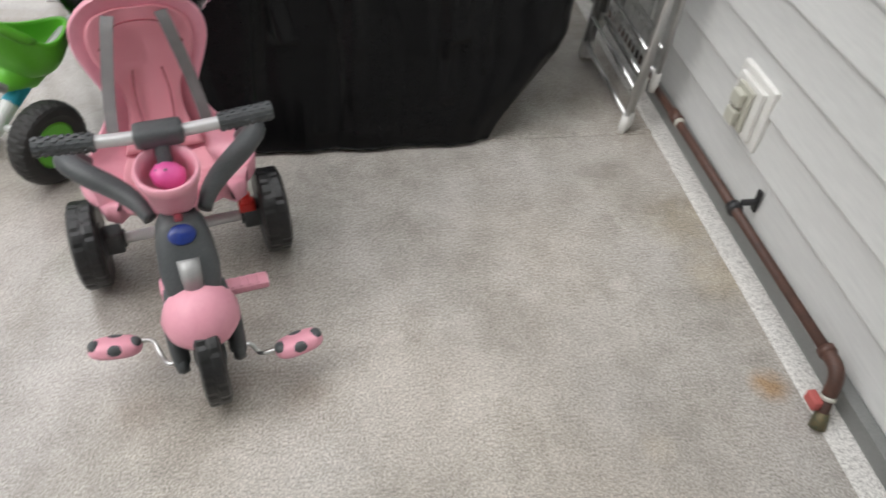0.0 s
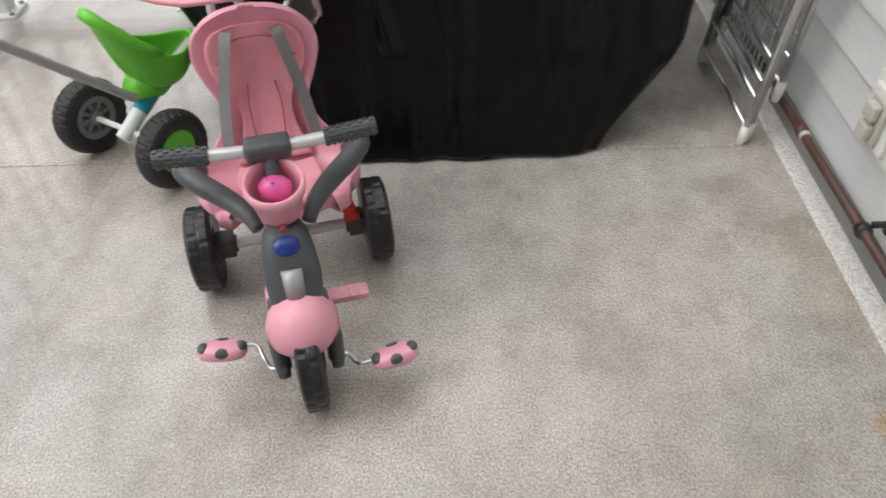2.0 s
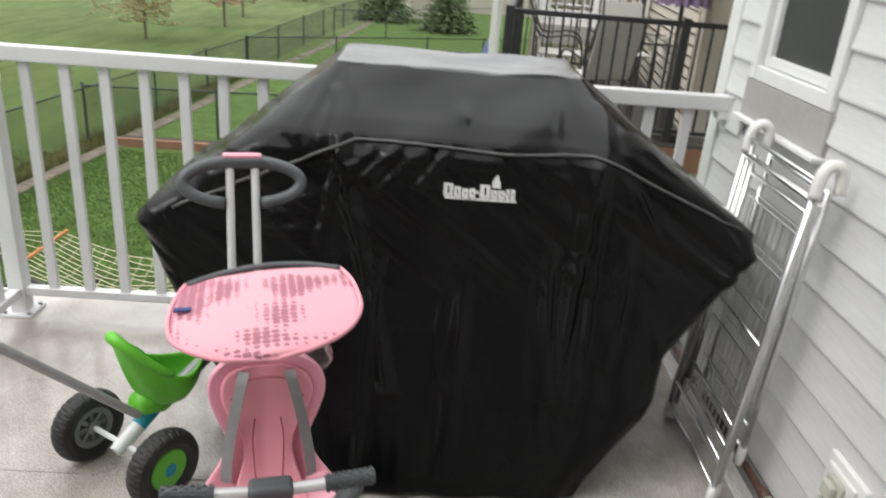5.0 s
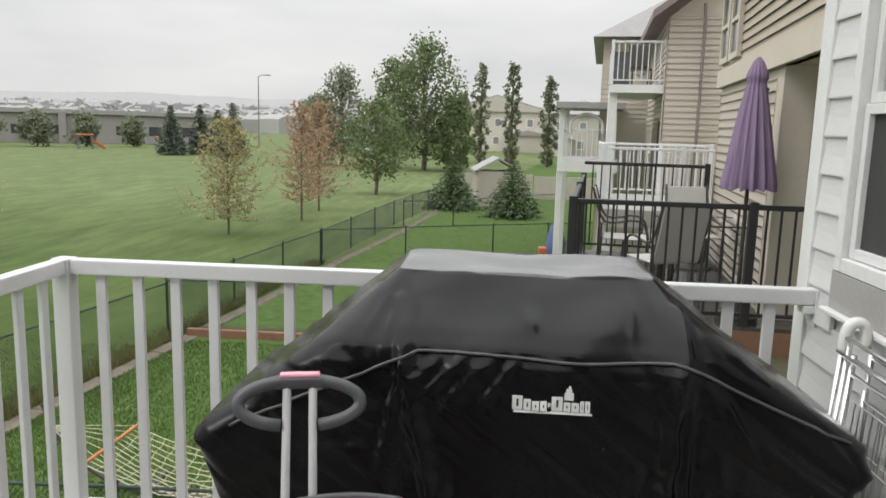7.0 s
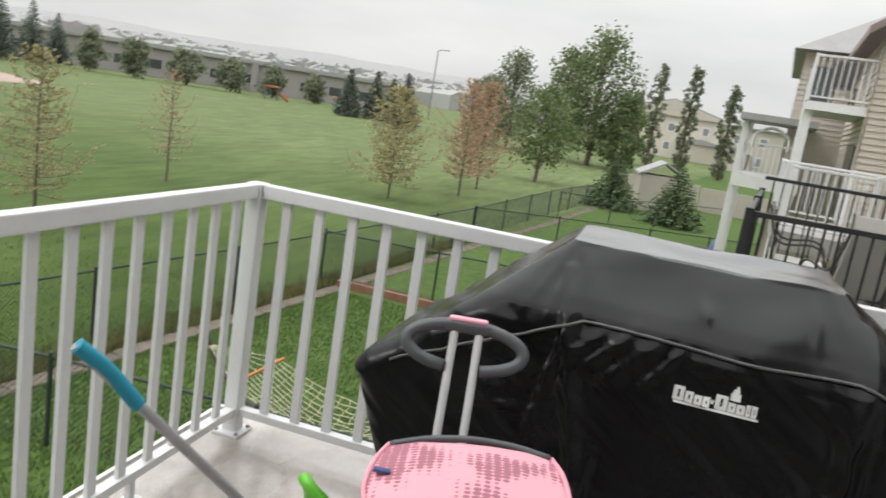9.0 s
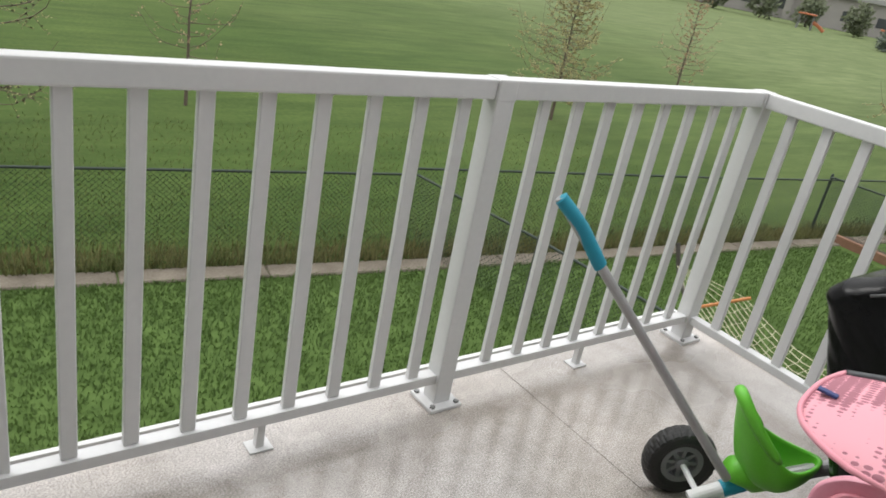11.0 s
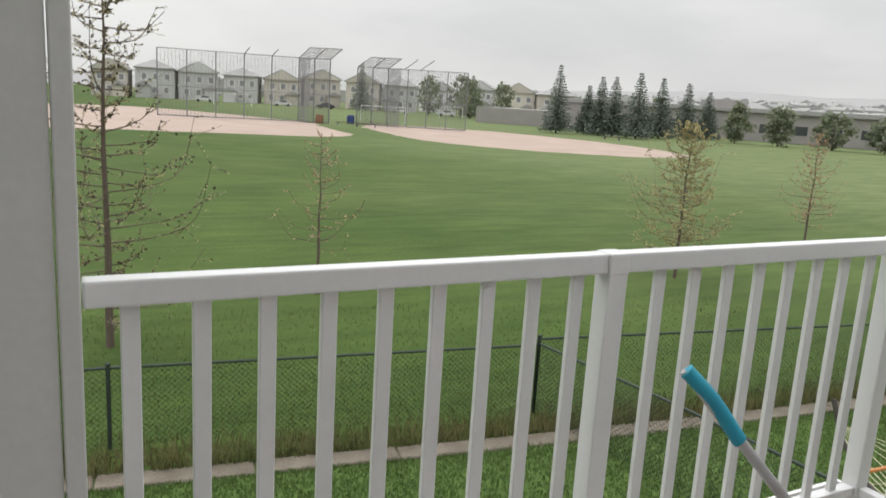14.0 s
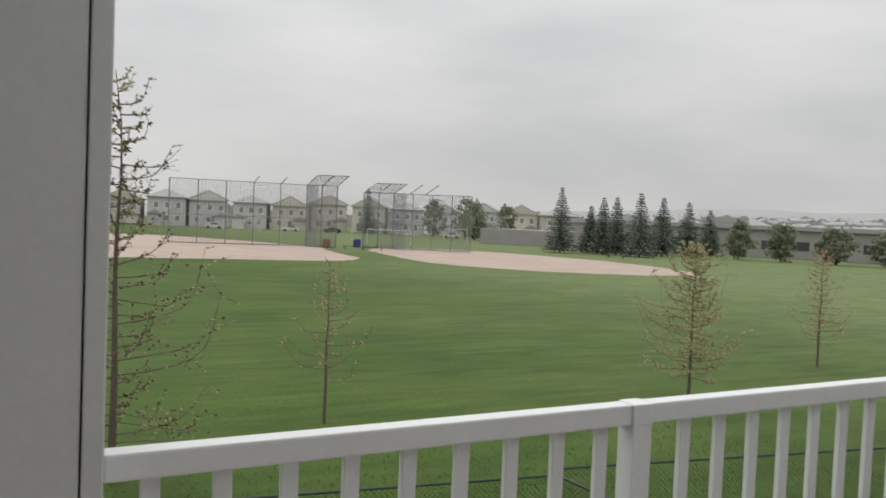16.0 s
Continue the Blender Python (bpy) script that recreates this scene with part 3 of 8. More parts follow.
M["cover"] = cover_material()
M["piping"] = mat("gray_piping", (0.05, 0.05, 0.052), (0.09, 0.09, 0.09), rough=0.4, scale=30)
M["logo_white"] = mat("white_print", (0.75, 0.75, 0.74), (0.70, 0.70, 0.69), rough=0.5)
# height, x0, x1, y0, y1, corner radius
COVER = [(0.0, -1.50, -0.585, 1.515, 2.34, 0.12), (0.06, -1.52, -0.55, 1.53, 2.36, 0.12), (0.15, -1.58, -0.475, 1.56, 2.38, 0.11), (0.25, -1.65, -0.39, 1.595, 2.40, 0.10),
         (0.29, -1.675, -0.372, 1.605, 2.41, 0.10), (0.42, -1.75, -0.362, 1.64, 2.42, 0.09), (0.50, -1.795, -0.305, 1.66, 2.43, 0.09), (0.60, -1.85, -0.230, 1.69, 2.44, 0.08),
         (0.735, -1.915, -0.130, 1.715, 2.44, 0.06), (0.80, -1.86, -0.150, 1.722, 2.44, 0.07),
         (0.97, -1.645, -0.39, 1.745, 2.43, 0.10), (1.015, -1.59, -0.445, 1.775, 2.43, 0.10), (1.10, -1.485, -0.555, 1.93, 2.42, 0.07),
         (1.160, -1.415, -0.630, 2.045, 2.40, 0.035), (1.172, -1.402, -0.643, 2.068, 2.39, 0.03)]



# sharp folds on the front: x, z of both ends
FOLDS = [(-1.395, 1.165, -1.47, 1.00), (-1.37, 1.15, -1.40, 0.98), (-1.325, 1.14, -1.345, 0.99), (-1.29, 1.10, -1.30, 1.00), (-1.62, 0.90, -1.40, 0.80), (-1.55, 0.78, -1.42, 0.82), (-0.60, 0.95, -0.63, 0.22), (-0.74, 0.72, -0.73, 0.15), (-0.98, 0.62, -1.00, 0.12), (-1.22, 0.70, -1.26, 0.10), (-0.66, 1.13, -0.60, 1.00), (-1.35, 1.17, -1.33, 1.02), (-1.33, 1.02, -1.40, 0.70), (-1.17, 1.01, -1.32, 0.86), (-1.11, 1.00, -1.24, 0.86), (-1.05, 0.99, -1.14, 0.87), (-1.24, 0.99, -1.39, 0.86), (-1.36, 1.19, -1.29, 1.06), (-0.74, 1.14, -0.74, 1.04), (-0.70, 1.20, -0.66, 1.05), (-0.60, 0.99, -0.48, 0.82), (-0.52, 0.92, -0.44, 0.77), (-0.68, 0.96, -0.62, 0.67), (-0.52, 0.76, -0.55, 0.41), (-1.61, 0.74, -1.38, 0.75), (-1.69, 0.84, -1.62, 0.74), (-1.33, 0.69, -1.40, 0.45), (-1.50, 0.83, -1.38, 0.85), (-0.41, 0.53, -0.38, 0.38)]


def fold_height(x, z):
    """How far the cloth stands out at a place on the front."""
    best = 0.016 * math.exp(-((x + 0.93) / 0.13) ** 2 - ((z - 1.075) / 0.05) ** 2)
    for i, (xa, za, xb, zb) in enumerate(FOLDS):
        dx, dz = xb - xa, zb - za
        t = min(1.0, max(0.0, ((x - xa) * dx + (z - za) * dz) / (dx * dx + dz * dz)))
        d = math.hypot(x - xa - t * dx, z - za - t * dz)
        w = 0.010 + 0.004 * (i % 3)
        best += (0.013 + 0.005 * (i % 2)) * min(1.0, 0.2 + 1.6 * math.hypot(dx, dz)) * math.sin(math.pi * (0.12 + 0.8 * t)) * (math.exp(-(d / w) ** 2) - 0.30 * math.exp(-((d - 2.2 * w) / w) ** 2))
    return best


def cover_point(u, z):
    """A point of the cover's skin: u runs round it from the middle of the front."""
    x0, x1, y0, y1, r = lerp_table(COVER, z)
    w, d = x1 - x0, y1 - y0
    per = [w / 2, d, w, d, w / 2]
    s = (u % 1.0) * 2 * (w + d)
    if s < w / 2:
        x, y = (x0 + x1) / 2 + s, y0
    elif s < w / 2 + d:
        x, y = x1, y0 + s - w / 2
    elif s < w * 1.5 + d:
        x, y = x1 - (s - w / 2 - d), y1
    elif s < w * 1.5 + 2 * d:
        x, y = x0, y1 - (s - w * 1.5 - d)
    else:
        x, y = x0 + (s - w * 1.5 - 2 * d), y0
    # round the corners
    cxx, cyy = min(max(x, x0 + r), x1 - r), min(max(y, y0 + r), y1 - r)
    dx, dy = x - cxx, y - cyy
    dl = math.hypot(dx, dy)
    if dl > r and abs(dx) > 1e-6 and abs(dy) > 1e-6:
        x, y = cxx + dx / dl * r, cyy + dy / dl * r
    # folds: hanging pleats low down, slanting creases under the seam, dents on the hood
    nx, ny = (x - (x0 + x1) / 2) / (w / 2), (y - (y0 + y1) / 2) / (d / 2)
    nl = max(math.hypot(nx, ny), 0.01)
    nx, ny = nx / nl, ny / nl
    ang = u * 46
    low = max(0.0, 1 - z / 0.8)
    amp = 0.022 * low * noise.noise((ang * 0.55, z * 1.2, 3)) + 0.009 * low * noise.noise((ang * 1.6, z * 1.5, 7))
    side = min(1.0, abs(x - (x0 + x1) / 2) / 0.62) ** 3
    if 0.55 < z < 1.05:
        k = math.sin((z - 0.55) / 0.5 * math.pi)
        amp += 0.026 * k * (0.3 + side) * noise.noise((x * 9 + z * 14, z * 3, 11)) + 0.009 * k * noise.noise((x * 22 + z * 30, z * 6, 5))
    if z > 0.95:
        amp += 0.018 * noise.noise((x * 6 - z * 5, y * 5, 2)) * min(1, (1.172 - z) / 0.05 + 0.2)
    crease = math.exp(-((x + 1.36 - (1.05 - z) * 0.25) / 0.022) ** 2) + math.exp(-((x + 0.62 + (1.05 - z) * 0.12) / 0.022) ** 2)
    if y < y0 + 0.12 and 0.3 < z < 1.12:
        amp += 0.020 * crease
    if y < y0 + 0.14:
        amp += fold_height(x, z)
    amp += 0.022 * math.exp(-((x + 1.01) ** 2 + (z - 1.075) ** 2) / 0.0005) if y < y0 + 0.1 else 0.0
    z -= max(0.0, 2.40 - y) * 0.035 * max(0.0, (z - 1.05) / 0.12)
    return Vector((x + nx * amp, y + ny * amp, z + 0.006 * noise.noise((x * 5, y * 5, 9)) * (1 if z > 1.0 else 0)))


cov = thing("covered_barbecue", pose(-1.0, 2.0, 0), "barbecue under a black vinyl cover, creased and wet", "barbecue")
OFF = Matrix.Translation((1.0, -2.0, 0))
b = bm_new()
NU, NV = 640, 170
levels = [0.006 + (1.172 - 0.006) * k / (NV - 1) for k in range(NV)]
rows = []
for k, z in enumerate(levels):
    row = []
    for i in range(NU):
        p = cover_point(i / NU, z)
        if k == 0:
            p.z += 0.012 + 0.014 * noise.noise((i * 0.16, 0, 1))
        row.append(b.verts.new(OFF @ p))
    rows.append(row)
for q, s in zip(rows, rows[1:]):
    for i in range(NU):
        b.faces.new((q[i], q[(i + 1) % NU], s[(i + 1) % NU], s[i]))
# the top: rings that shrink to the middle
mid_top = Vector((-1.02, 2.23, 1.182))
prev = rows[-1]
for f in (0.985, 0.95, 0.8, 0.6, 0.4, 0.2):
    cur = []
    for v in rows[-1]:
        p = OFF.inverted() @ v.co
        q = mid_top + (p - mid_top) * f
        q.z = 1.174 - max(0.0, 2.40 - q.y) * 0.035 + 0.006 * noise.noise((q.x * 6, q.y * 6, 4)) - 0.008 * math.exp(-((q.x + 1.0) ** 2 + (q.y - 2.2) ** 2) / 0.02)
        cur.append(b.verts.new(OFF @ q))
    for i in range(NU):
        b.faces.new((prev[i], prev[(i + 1) % NU], cur[(i + 1) % NU], cur[i]))
    prev = cur
b.faces.new(prev)
part("cover", b, M["cover"], cov, smooth=True)


def seam_z(x):
    if x < -1.33:
        return 1.0 - (-1.33 - x) * 0.45
    if x > -0.62:
        return 1.0 - (x + 0.62) * 0.42
    return 1.0 + 0.006 * math.sin(x * 9)


def on_front(x, z, off=0.006):
    """The point of the cover's front at x and height z."""
    best = min((cover_point(u / 400, z) for u in list(range(0, 110)) + list(range(290, 400))), key=lambda p: abs(p.x - x) + (2 if p.y > 2.0 and z < 1.05 else 0))
    return Vector((best.x, best.y - off, z))


b = bm_new()
line = [OFF @ on_front(-1.80 + 1.60 * k / 46, seam_z(-1.80 + 1.60 * k / 46)) for k in range(47)]
tube(b, line, 0.0045, 6)
part("piping", b, M["piping"], cov, "gray piping sewn across the cover", smooth=True)

# printed mark, drawn as plain white shapes with dark gaps
LX0, LX1, LZ = -1.058, -0.852, 0.890


def decal(bb, x0, x1, z0, z1, off):
    pts = []
    for x, z in ((x0, z0), (x1, z0), (x1, z1), (x0, z1)):
        p = on_front(x, z, 0)
        pts.append((x, p.y, z))
    yy = min(p[1] for p in pts)
    front = [bb.verts.new(OFF @ Vector((p[0], p[1] - off, p[2]))) for p in pts]
    back = [bb.verts.new(OFF @ Vector((p[0], p[1] + 0.002, p[2]))) for p in pts]
    bb.faces.new(front)
    for j in range(4):
        bb.faces.new((front[j], back[j], back[(j + 1) % 4], front[(j + 1) % 4]))


b = bm_new()
widths = [0.026, 0.019, 0.018, 0.017, 0.007, 0.028, 0.017, 0.019, 0.010, 0.012]
x = LX0 + 0.002
for k, w in enumerate(widths):
    tall = 0.036 if k in (0, 5) else (0.028 if k in (1, 8, 9) else 0.023)
    tall = 0.008 if k == 4 else tall
    base = LZ - 0.018 if k != 4 else LZ - 0.008
    decal(b, x, x + w * 0.42, base, base + tall, 0.0045)
    decal(b, x + w * 0.62, x + w, base, base + tall, 0.0045)
    if k != 4:
        decal(b, x + w * 0.42, x + w * 0.62, base, base + 0.007, 0.0045)
        decal(b, x + w * 0.42, x + w * 0.62, base + tall - 0.007, base + tall, 0.0045)
    x += w + 0.0028
decal(b, LX0 + 0.006, LX1, LZ - 0.025, LZ - 0.0205, 0.0045)
decal(b, LX0 + 0.135, LX0 + 0.158, LZ + 0.012, LZ + 0.030, 0.0046)
decal(b, LX0 + 0.139, LX0 + 0.153, LZ + 0.030, LZ + 0.040, 0.0046)
decal(b, LX0 + 0.145, LX0 + 0.151, LZ + 0.040, LZ + 0.047, 0.0046)
part("printed_mark", b, M["logo_white"], cov, "white printed mark on the cover's front")

# ---------------------------------------------------------------- the pink tricycle
M["pink"] = mat("pink_plastic", (0.83, 0.385, 0.475), (0.78, 0.34, 0.43), rough=0.36, scale=8, fine=120, bump=0.02)
M["pink_fabric"] = mat("pink_fabric", (0.81, 0.355, 0.42), (0.75, 0.305, 0.37), rough=0.75, scale=10, fine=700, bump=0.15)
M["slate"] = mat("slate_gray_plastic", (0.060, 0.066, 0.072), (0.09, 0.096, 0.10), rough=0.45, scale=12, bump=0.03)
M["tyre"] = mat("black_plastic_tyre", (0.010, 0.010, 0.011), (0.02, 0.02, 0.021), rough=0.35, scale=14, bump=0.05)
M["rubber"] = mat("black_rubber", (0.012, 0.012, 0.012), (0.026, 0.025, 0.024), rough=0.55, scale=18, bump=0.2)
M["silver"] = mat("silver_tube", (0.68, 0.68, 0.69), (0.60, 0.60, 0.61), rough=0.34, metal=0.35, scale=15)
M["gray_tube"] = mat("gray_painted_tube", (0.36, 0.36, 0.36), (0.42, 0.42, 0.42), rough=0.4, metal=0.3)
M["chrome"] = mat("chrome_wire", (0.72, 0.72, 0.71), (0.60, 0.60, 0.60), rough=0.28, metal=1.0, scale=25)
M["blue_badge"] = mat("blue_badge", (0.012, 0.03, 0.20), (0.02, 0.05, 0.27), rough=0.3, scale=40)
M["red"] = mat("red_plastic", (0.78, 0.035, 0.03), (0.68, 0.03, 0.025), rough=0.4)
M["slot"] = mat("deep_pink_slot", (0.40, 0.08, 0.11), None, rough=0.5)
M["strap"] = mat("gray_webbing", (0.23, 0.23, 0.235), (0.30, 0.30, 0.305), rough=0.8, scale=30, fine=900, bump=0.3)
M["hot_pink"] = mat("bright_pink_toy", (0.78, 0.13, 0.40), (0.70, 0.10, 0.34), rough=0.35)
M["navy"] = mat("navy_tag", (0.03, 0.05, 0.16), (0.04, 0.06, 0.19), rough=0.6)


def mesh_fabric():
    """Pink netting: paler threads and darker open cells that grow and shrink in fields."""
    m = bpy.data.materials.new("pink_net_fabric")
    m.use_nodes = True
    n, l = m.node_tree.nodes, m.node_tree.links
    bs = n["Principled BSDF"]
    bs.inputs["Roughness"].default_value = 0.75
    tc = n.new("ShaderNodeTexCoord")
    mp = n.new("ShaderNodeMapping")
    mp.inputs["Scale"].default_value = (1, 1.6, 1)
    vo = n.new("ShaderNodeTexVoronoi")
    vo.inputs["Scale"].default_value = 54
    vo.inputs["Randomness"].default_value = 0.12
    no = n.new("ShaderNodeTexNoise")
    no.inputs["Scale"].default_value = 7.0
    no.inputs["Detail"].default_value = 0.0
    l.new(tc.outputs["Object"], mp.inputs[0])
    l.new(mp.outputs[0], vo.inputs["Vector"])
    l.new(tc.outputs["Object"], no.inputs["Vector"])
    th = n.new("ShaderNodeMapRange")
    th.inputs["From Min"].default_value, th.inputs["From Max"].default_value = 0.42, 0.68
    th.inputs["To Min"].default_value, th.inputs["To Max"].default_value = 0.0, 0.62
    l.new(no.outputs["Fac"], th.inputs["Value"])
    lt = n.new("ShaderNodeMath")
    lt.operation = "SUBTRACT"
    l.new(th.outputs[0], lt.inputs[0])
    l.new(vo.outputs["Distance"], lt.inputs[1])
    sh = n.new("ShaderNodeMapRange")
    sh.inputs["From Min"].default_value, sh.inputs["From Max"].default_value = -0.02, 0.06
    l.new(lt.outputs[0], sh.inputs["Value"])
    mx = n.new("ShaderNodeMixRGB")
    mx.inputs["Color1"].default_value = (0.78, 0.36, 0.42, 1)
    mx.inputs["Color2"].default_value = (0.36, 0.14, 0.18, 1)
    l.new(sh.outputs[0], mx.inputs["Fac"])
    l.new(mx.outputs[0], bs.inputs["Base Color"])
    bp = n.new("ShaderNodeBump")
    bp.inputs["Strength"].default_value, bp.inputs["Distance"].default_value = 0.4, 0.002
    bp.invert = True
    l.new(sh.outputs[0], bp.inputs["Height"])
    l.new(bp.outputs[0], bs.inputs["Normal"])
    return m


M["net"] = mesh_fabric()
ALONG_X = Matrix.Rotation(radians(90), 4, "Y")


def trike_wheel(th, x, y, r, w, material, hub_mat, blocks=18, name="wheel"):
    """A wheel whose axis is local x: tyre with tread blocks, and a hub."""
    m = Matrix.Translation((x, y, r)) @ ALONG_X
    bb = bm_new()
    ridged(bb, [(r * 0.45, -w * 0.42), (r * 0.86, -w * 0.5), (r * 0.975, -w * 0.42), (r, -w * 0.34), (r, -w * 0.08), (r * 0.992, -w * 0.04), (r * 0.992, w * 0.04), (r, w * 0.08),
                (r, w * 0.34), (r * 0.975, w * 0.42), (r * 0.86, w * 0.5), (r * 0.45, w * 0.42)], 72, m, [0, 0, 1, 1, 1, 0, 0, 1, 1, 1, 0, 0], r * 0.018)
    tyre = part(name, bb, material, th)
    bb = bm_new()
    lathe(bb, [(0.012, -w * 0.62), (r * 0.3, -w * 0.52), (r * 0.46, -w * 0.46), (r * 0.46, w * 0.46), (r * 0.3, w * 0.52), (0.012, w * 0.62)], 20, m)
    part("hub", bb, hub_mat, tyre)
    return tyre


trike = thing("tricycle", pose(-1.42, 1.13, 0, 0, 0, 192.7), "pink toddler tricycle with canopy, padded seat and push handle", "tricycle")
trike_wheel(trike, 0.205, 0.0, 0.102, 0.062, M["tyre"], M["slate"])
trike_wheel(trike, -0.205, 0.0, 0.102, 0.062, M["tyre"], M["slate"])
trike_wheel(trike, 0.0, 0.395, 0.105, 0.05, M["tyre"], M["slate"], name="front_wheel")
b = bm_new()
tube(b, [(-0.18, 0, 0.102), (0.18, 0, 0.102)], 0.0135, 12)
part("rear_axle", b, M["silver"], trike, "silver rear axle tube")
for s in (-1, 1):
    b = bm_new()
    box(b, (s * 0.155 - 0.02, -0.022, 0.075), (s * 0.155 + 0.02, 0.022, 0.132), 0.006)
    tube(b, [(s * 0.13, 0, 0.102), (s * 0.176, 0, 0.102)], 0.022, 12)
    part("axle_block", b, M["slate"], trike)
b = bm_new()
box(b, (-0.166, -0.002, 0.128), (-0.128, 0.026, 0.152), 0.004)
box(b, (-0.158, 0.000, 0.148), (-0.134, 0.024, 0.172), 0.004)
part("brake_lever", b, M["red"], trike, "red brake lever")
b = bm_new()
tube(b, arc([(0, -0.06, 0.13), (0, 0.03, 0.15), (0, 0.16, 0.17), (0, 0.28, 0.235)]), 0.020, 12)
part("frame_tube", b, M["slate"], trike, smooth=True)


def slab(bb, path, thick, n=18, rim=0.012, flat=0.0):
    """A padded shell along rows of (y, z, half-width): a closed section with a raised rim, leaning with the path."""
    pth = [Vector(p) for p in path]
    fine = arc(pth, 5)
    rings = []
    for i, p in enumerate(fine):
        t = fine[min(i + 1, len(fine) - 1)] - fine[max(i - 1, 0)]
        t = Vector((0, t.x, t.y)).normalized()
        nrm = Vector((1, 0, 0)).cross(t)
        if nrm.y < 0:
            nrm = -nrm
        hw = max(p.z, 0.01)
        ring = []
        for k in range(n):
            a = 2 * math.pi * k / n
            cx, sx = math.cos(a), math.sin(a)
            xx = hw * math.copysign(abs(cx) ** 0.55, cx)
            dd = thick * math.copysign(abs(sx) ** 0.6, sx)
            if sx > 0:
                dd += rim * (abs(xx) / hw) ** 4 - rim * 0.6 * (1 - (abs(xx) / hw) ** 2)
            ring.append(bb.verts.new(Vector((xx, p.x, p.y)) + nrm * dd))
        rings.append(ring)
    for q, s in zip(rings, rings[1:]):
        for k in range(n):
            bb.faces.new((q[k], q[(k + 1) % n], s[(k + 1) % n], s[k]))
    bb.faces.new(rings[0][::-1])
    bb.faces.new(rings[-1])
    return bb


b = bm_new()
slab(b, [(0.108, 0.240, 0.045), (0.088, 0.243, 0.095), (0.045, 0.243, 0.160), (-0.01, 0.245, 0.186), (-0.06, 0.258, 0.172), (-0.10, 0.290, 0.138)], 0.014, 28, 0.034)
part("seat", b, M["pink"], trike, smooth=True)
b = bm_new()
slab(b, [(-0.070, 0.252, 0.170), (-0.110, 0.288, 0.146), (-0.138, 0.335, 0.110), (-0.155, 0.385, 0.100), (-0.170, 0.440, 0.122), (-0.181, 0.490, 0.138), (-0.189, 0.535, 0.132), (-0.194, 0.570, 0.100),
         (-0.196, 0.588, 0.060), (-0.197, 0.594, 0.02)], 0.018, 28, 0.017)
back = part("backrest", b, M["pink"], trike, smooth=True)
b = bm_new()
slab(b, [(-0.070, 0.275, 0.085), (-0.105, 0.32, 0.066), (-0.128, 0.365, 0.058), (-0.145, 0.41, 0.070), (-0.160, 0.465, 0.102), (-0.170, 0.515, 0.106), (-0.177, 0.548, 0.085), (-0.180, 0.562, 0.04)], 0.011, 24, 0.007)
pad = part("back_pad", b, M["pink_fabric"], back, "padded pink fabric liner", smooth=True)
b = bm_new()
for side in (-1, 1):
    tube(b, arc([(side * 0.030, -0.066, 0.300), (side * 0.034, -0.098, 0.345), (side * 0.036, -0.120, 0.395), (side * 0.030, -0.138, 0.44)], 5), 0.0022, 6)
tube(b, arc([(-0.085, -0.146, 0.49), (-0.05, -0.150, 0.535), (0.0, -0.152, 0.545), (0.05, -0.150, 0.535), (0.085, -0.146, 0.49)], 5), 0.0022, 6)
part("stitching", b, M["slot"], pad, "raised stitched seams", smooth=True)
b = bm_new()
slab(b, [(0.082, 0.258, 0.050), (0.045, 0.258, 0.085), (0.0, 0.259, 0.098), (-0.05, 0.269, 0.085)], 0.011, 22, 0.010)
part("seat_pad", b, M["pink_fabric"], trike, "padded pink seat liner", smooth=True)
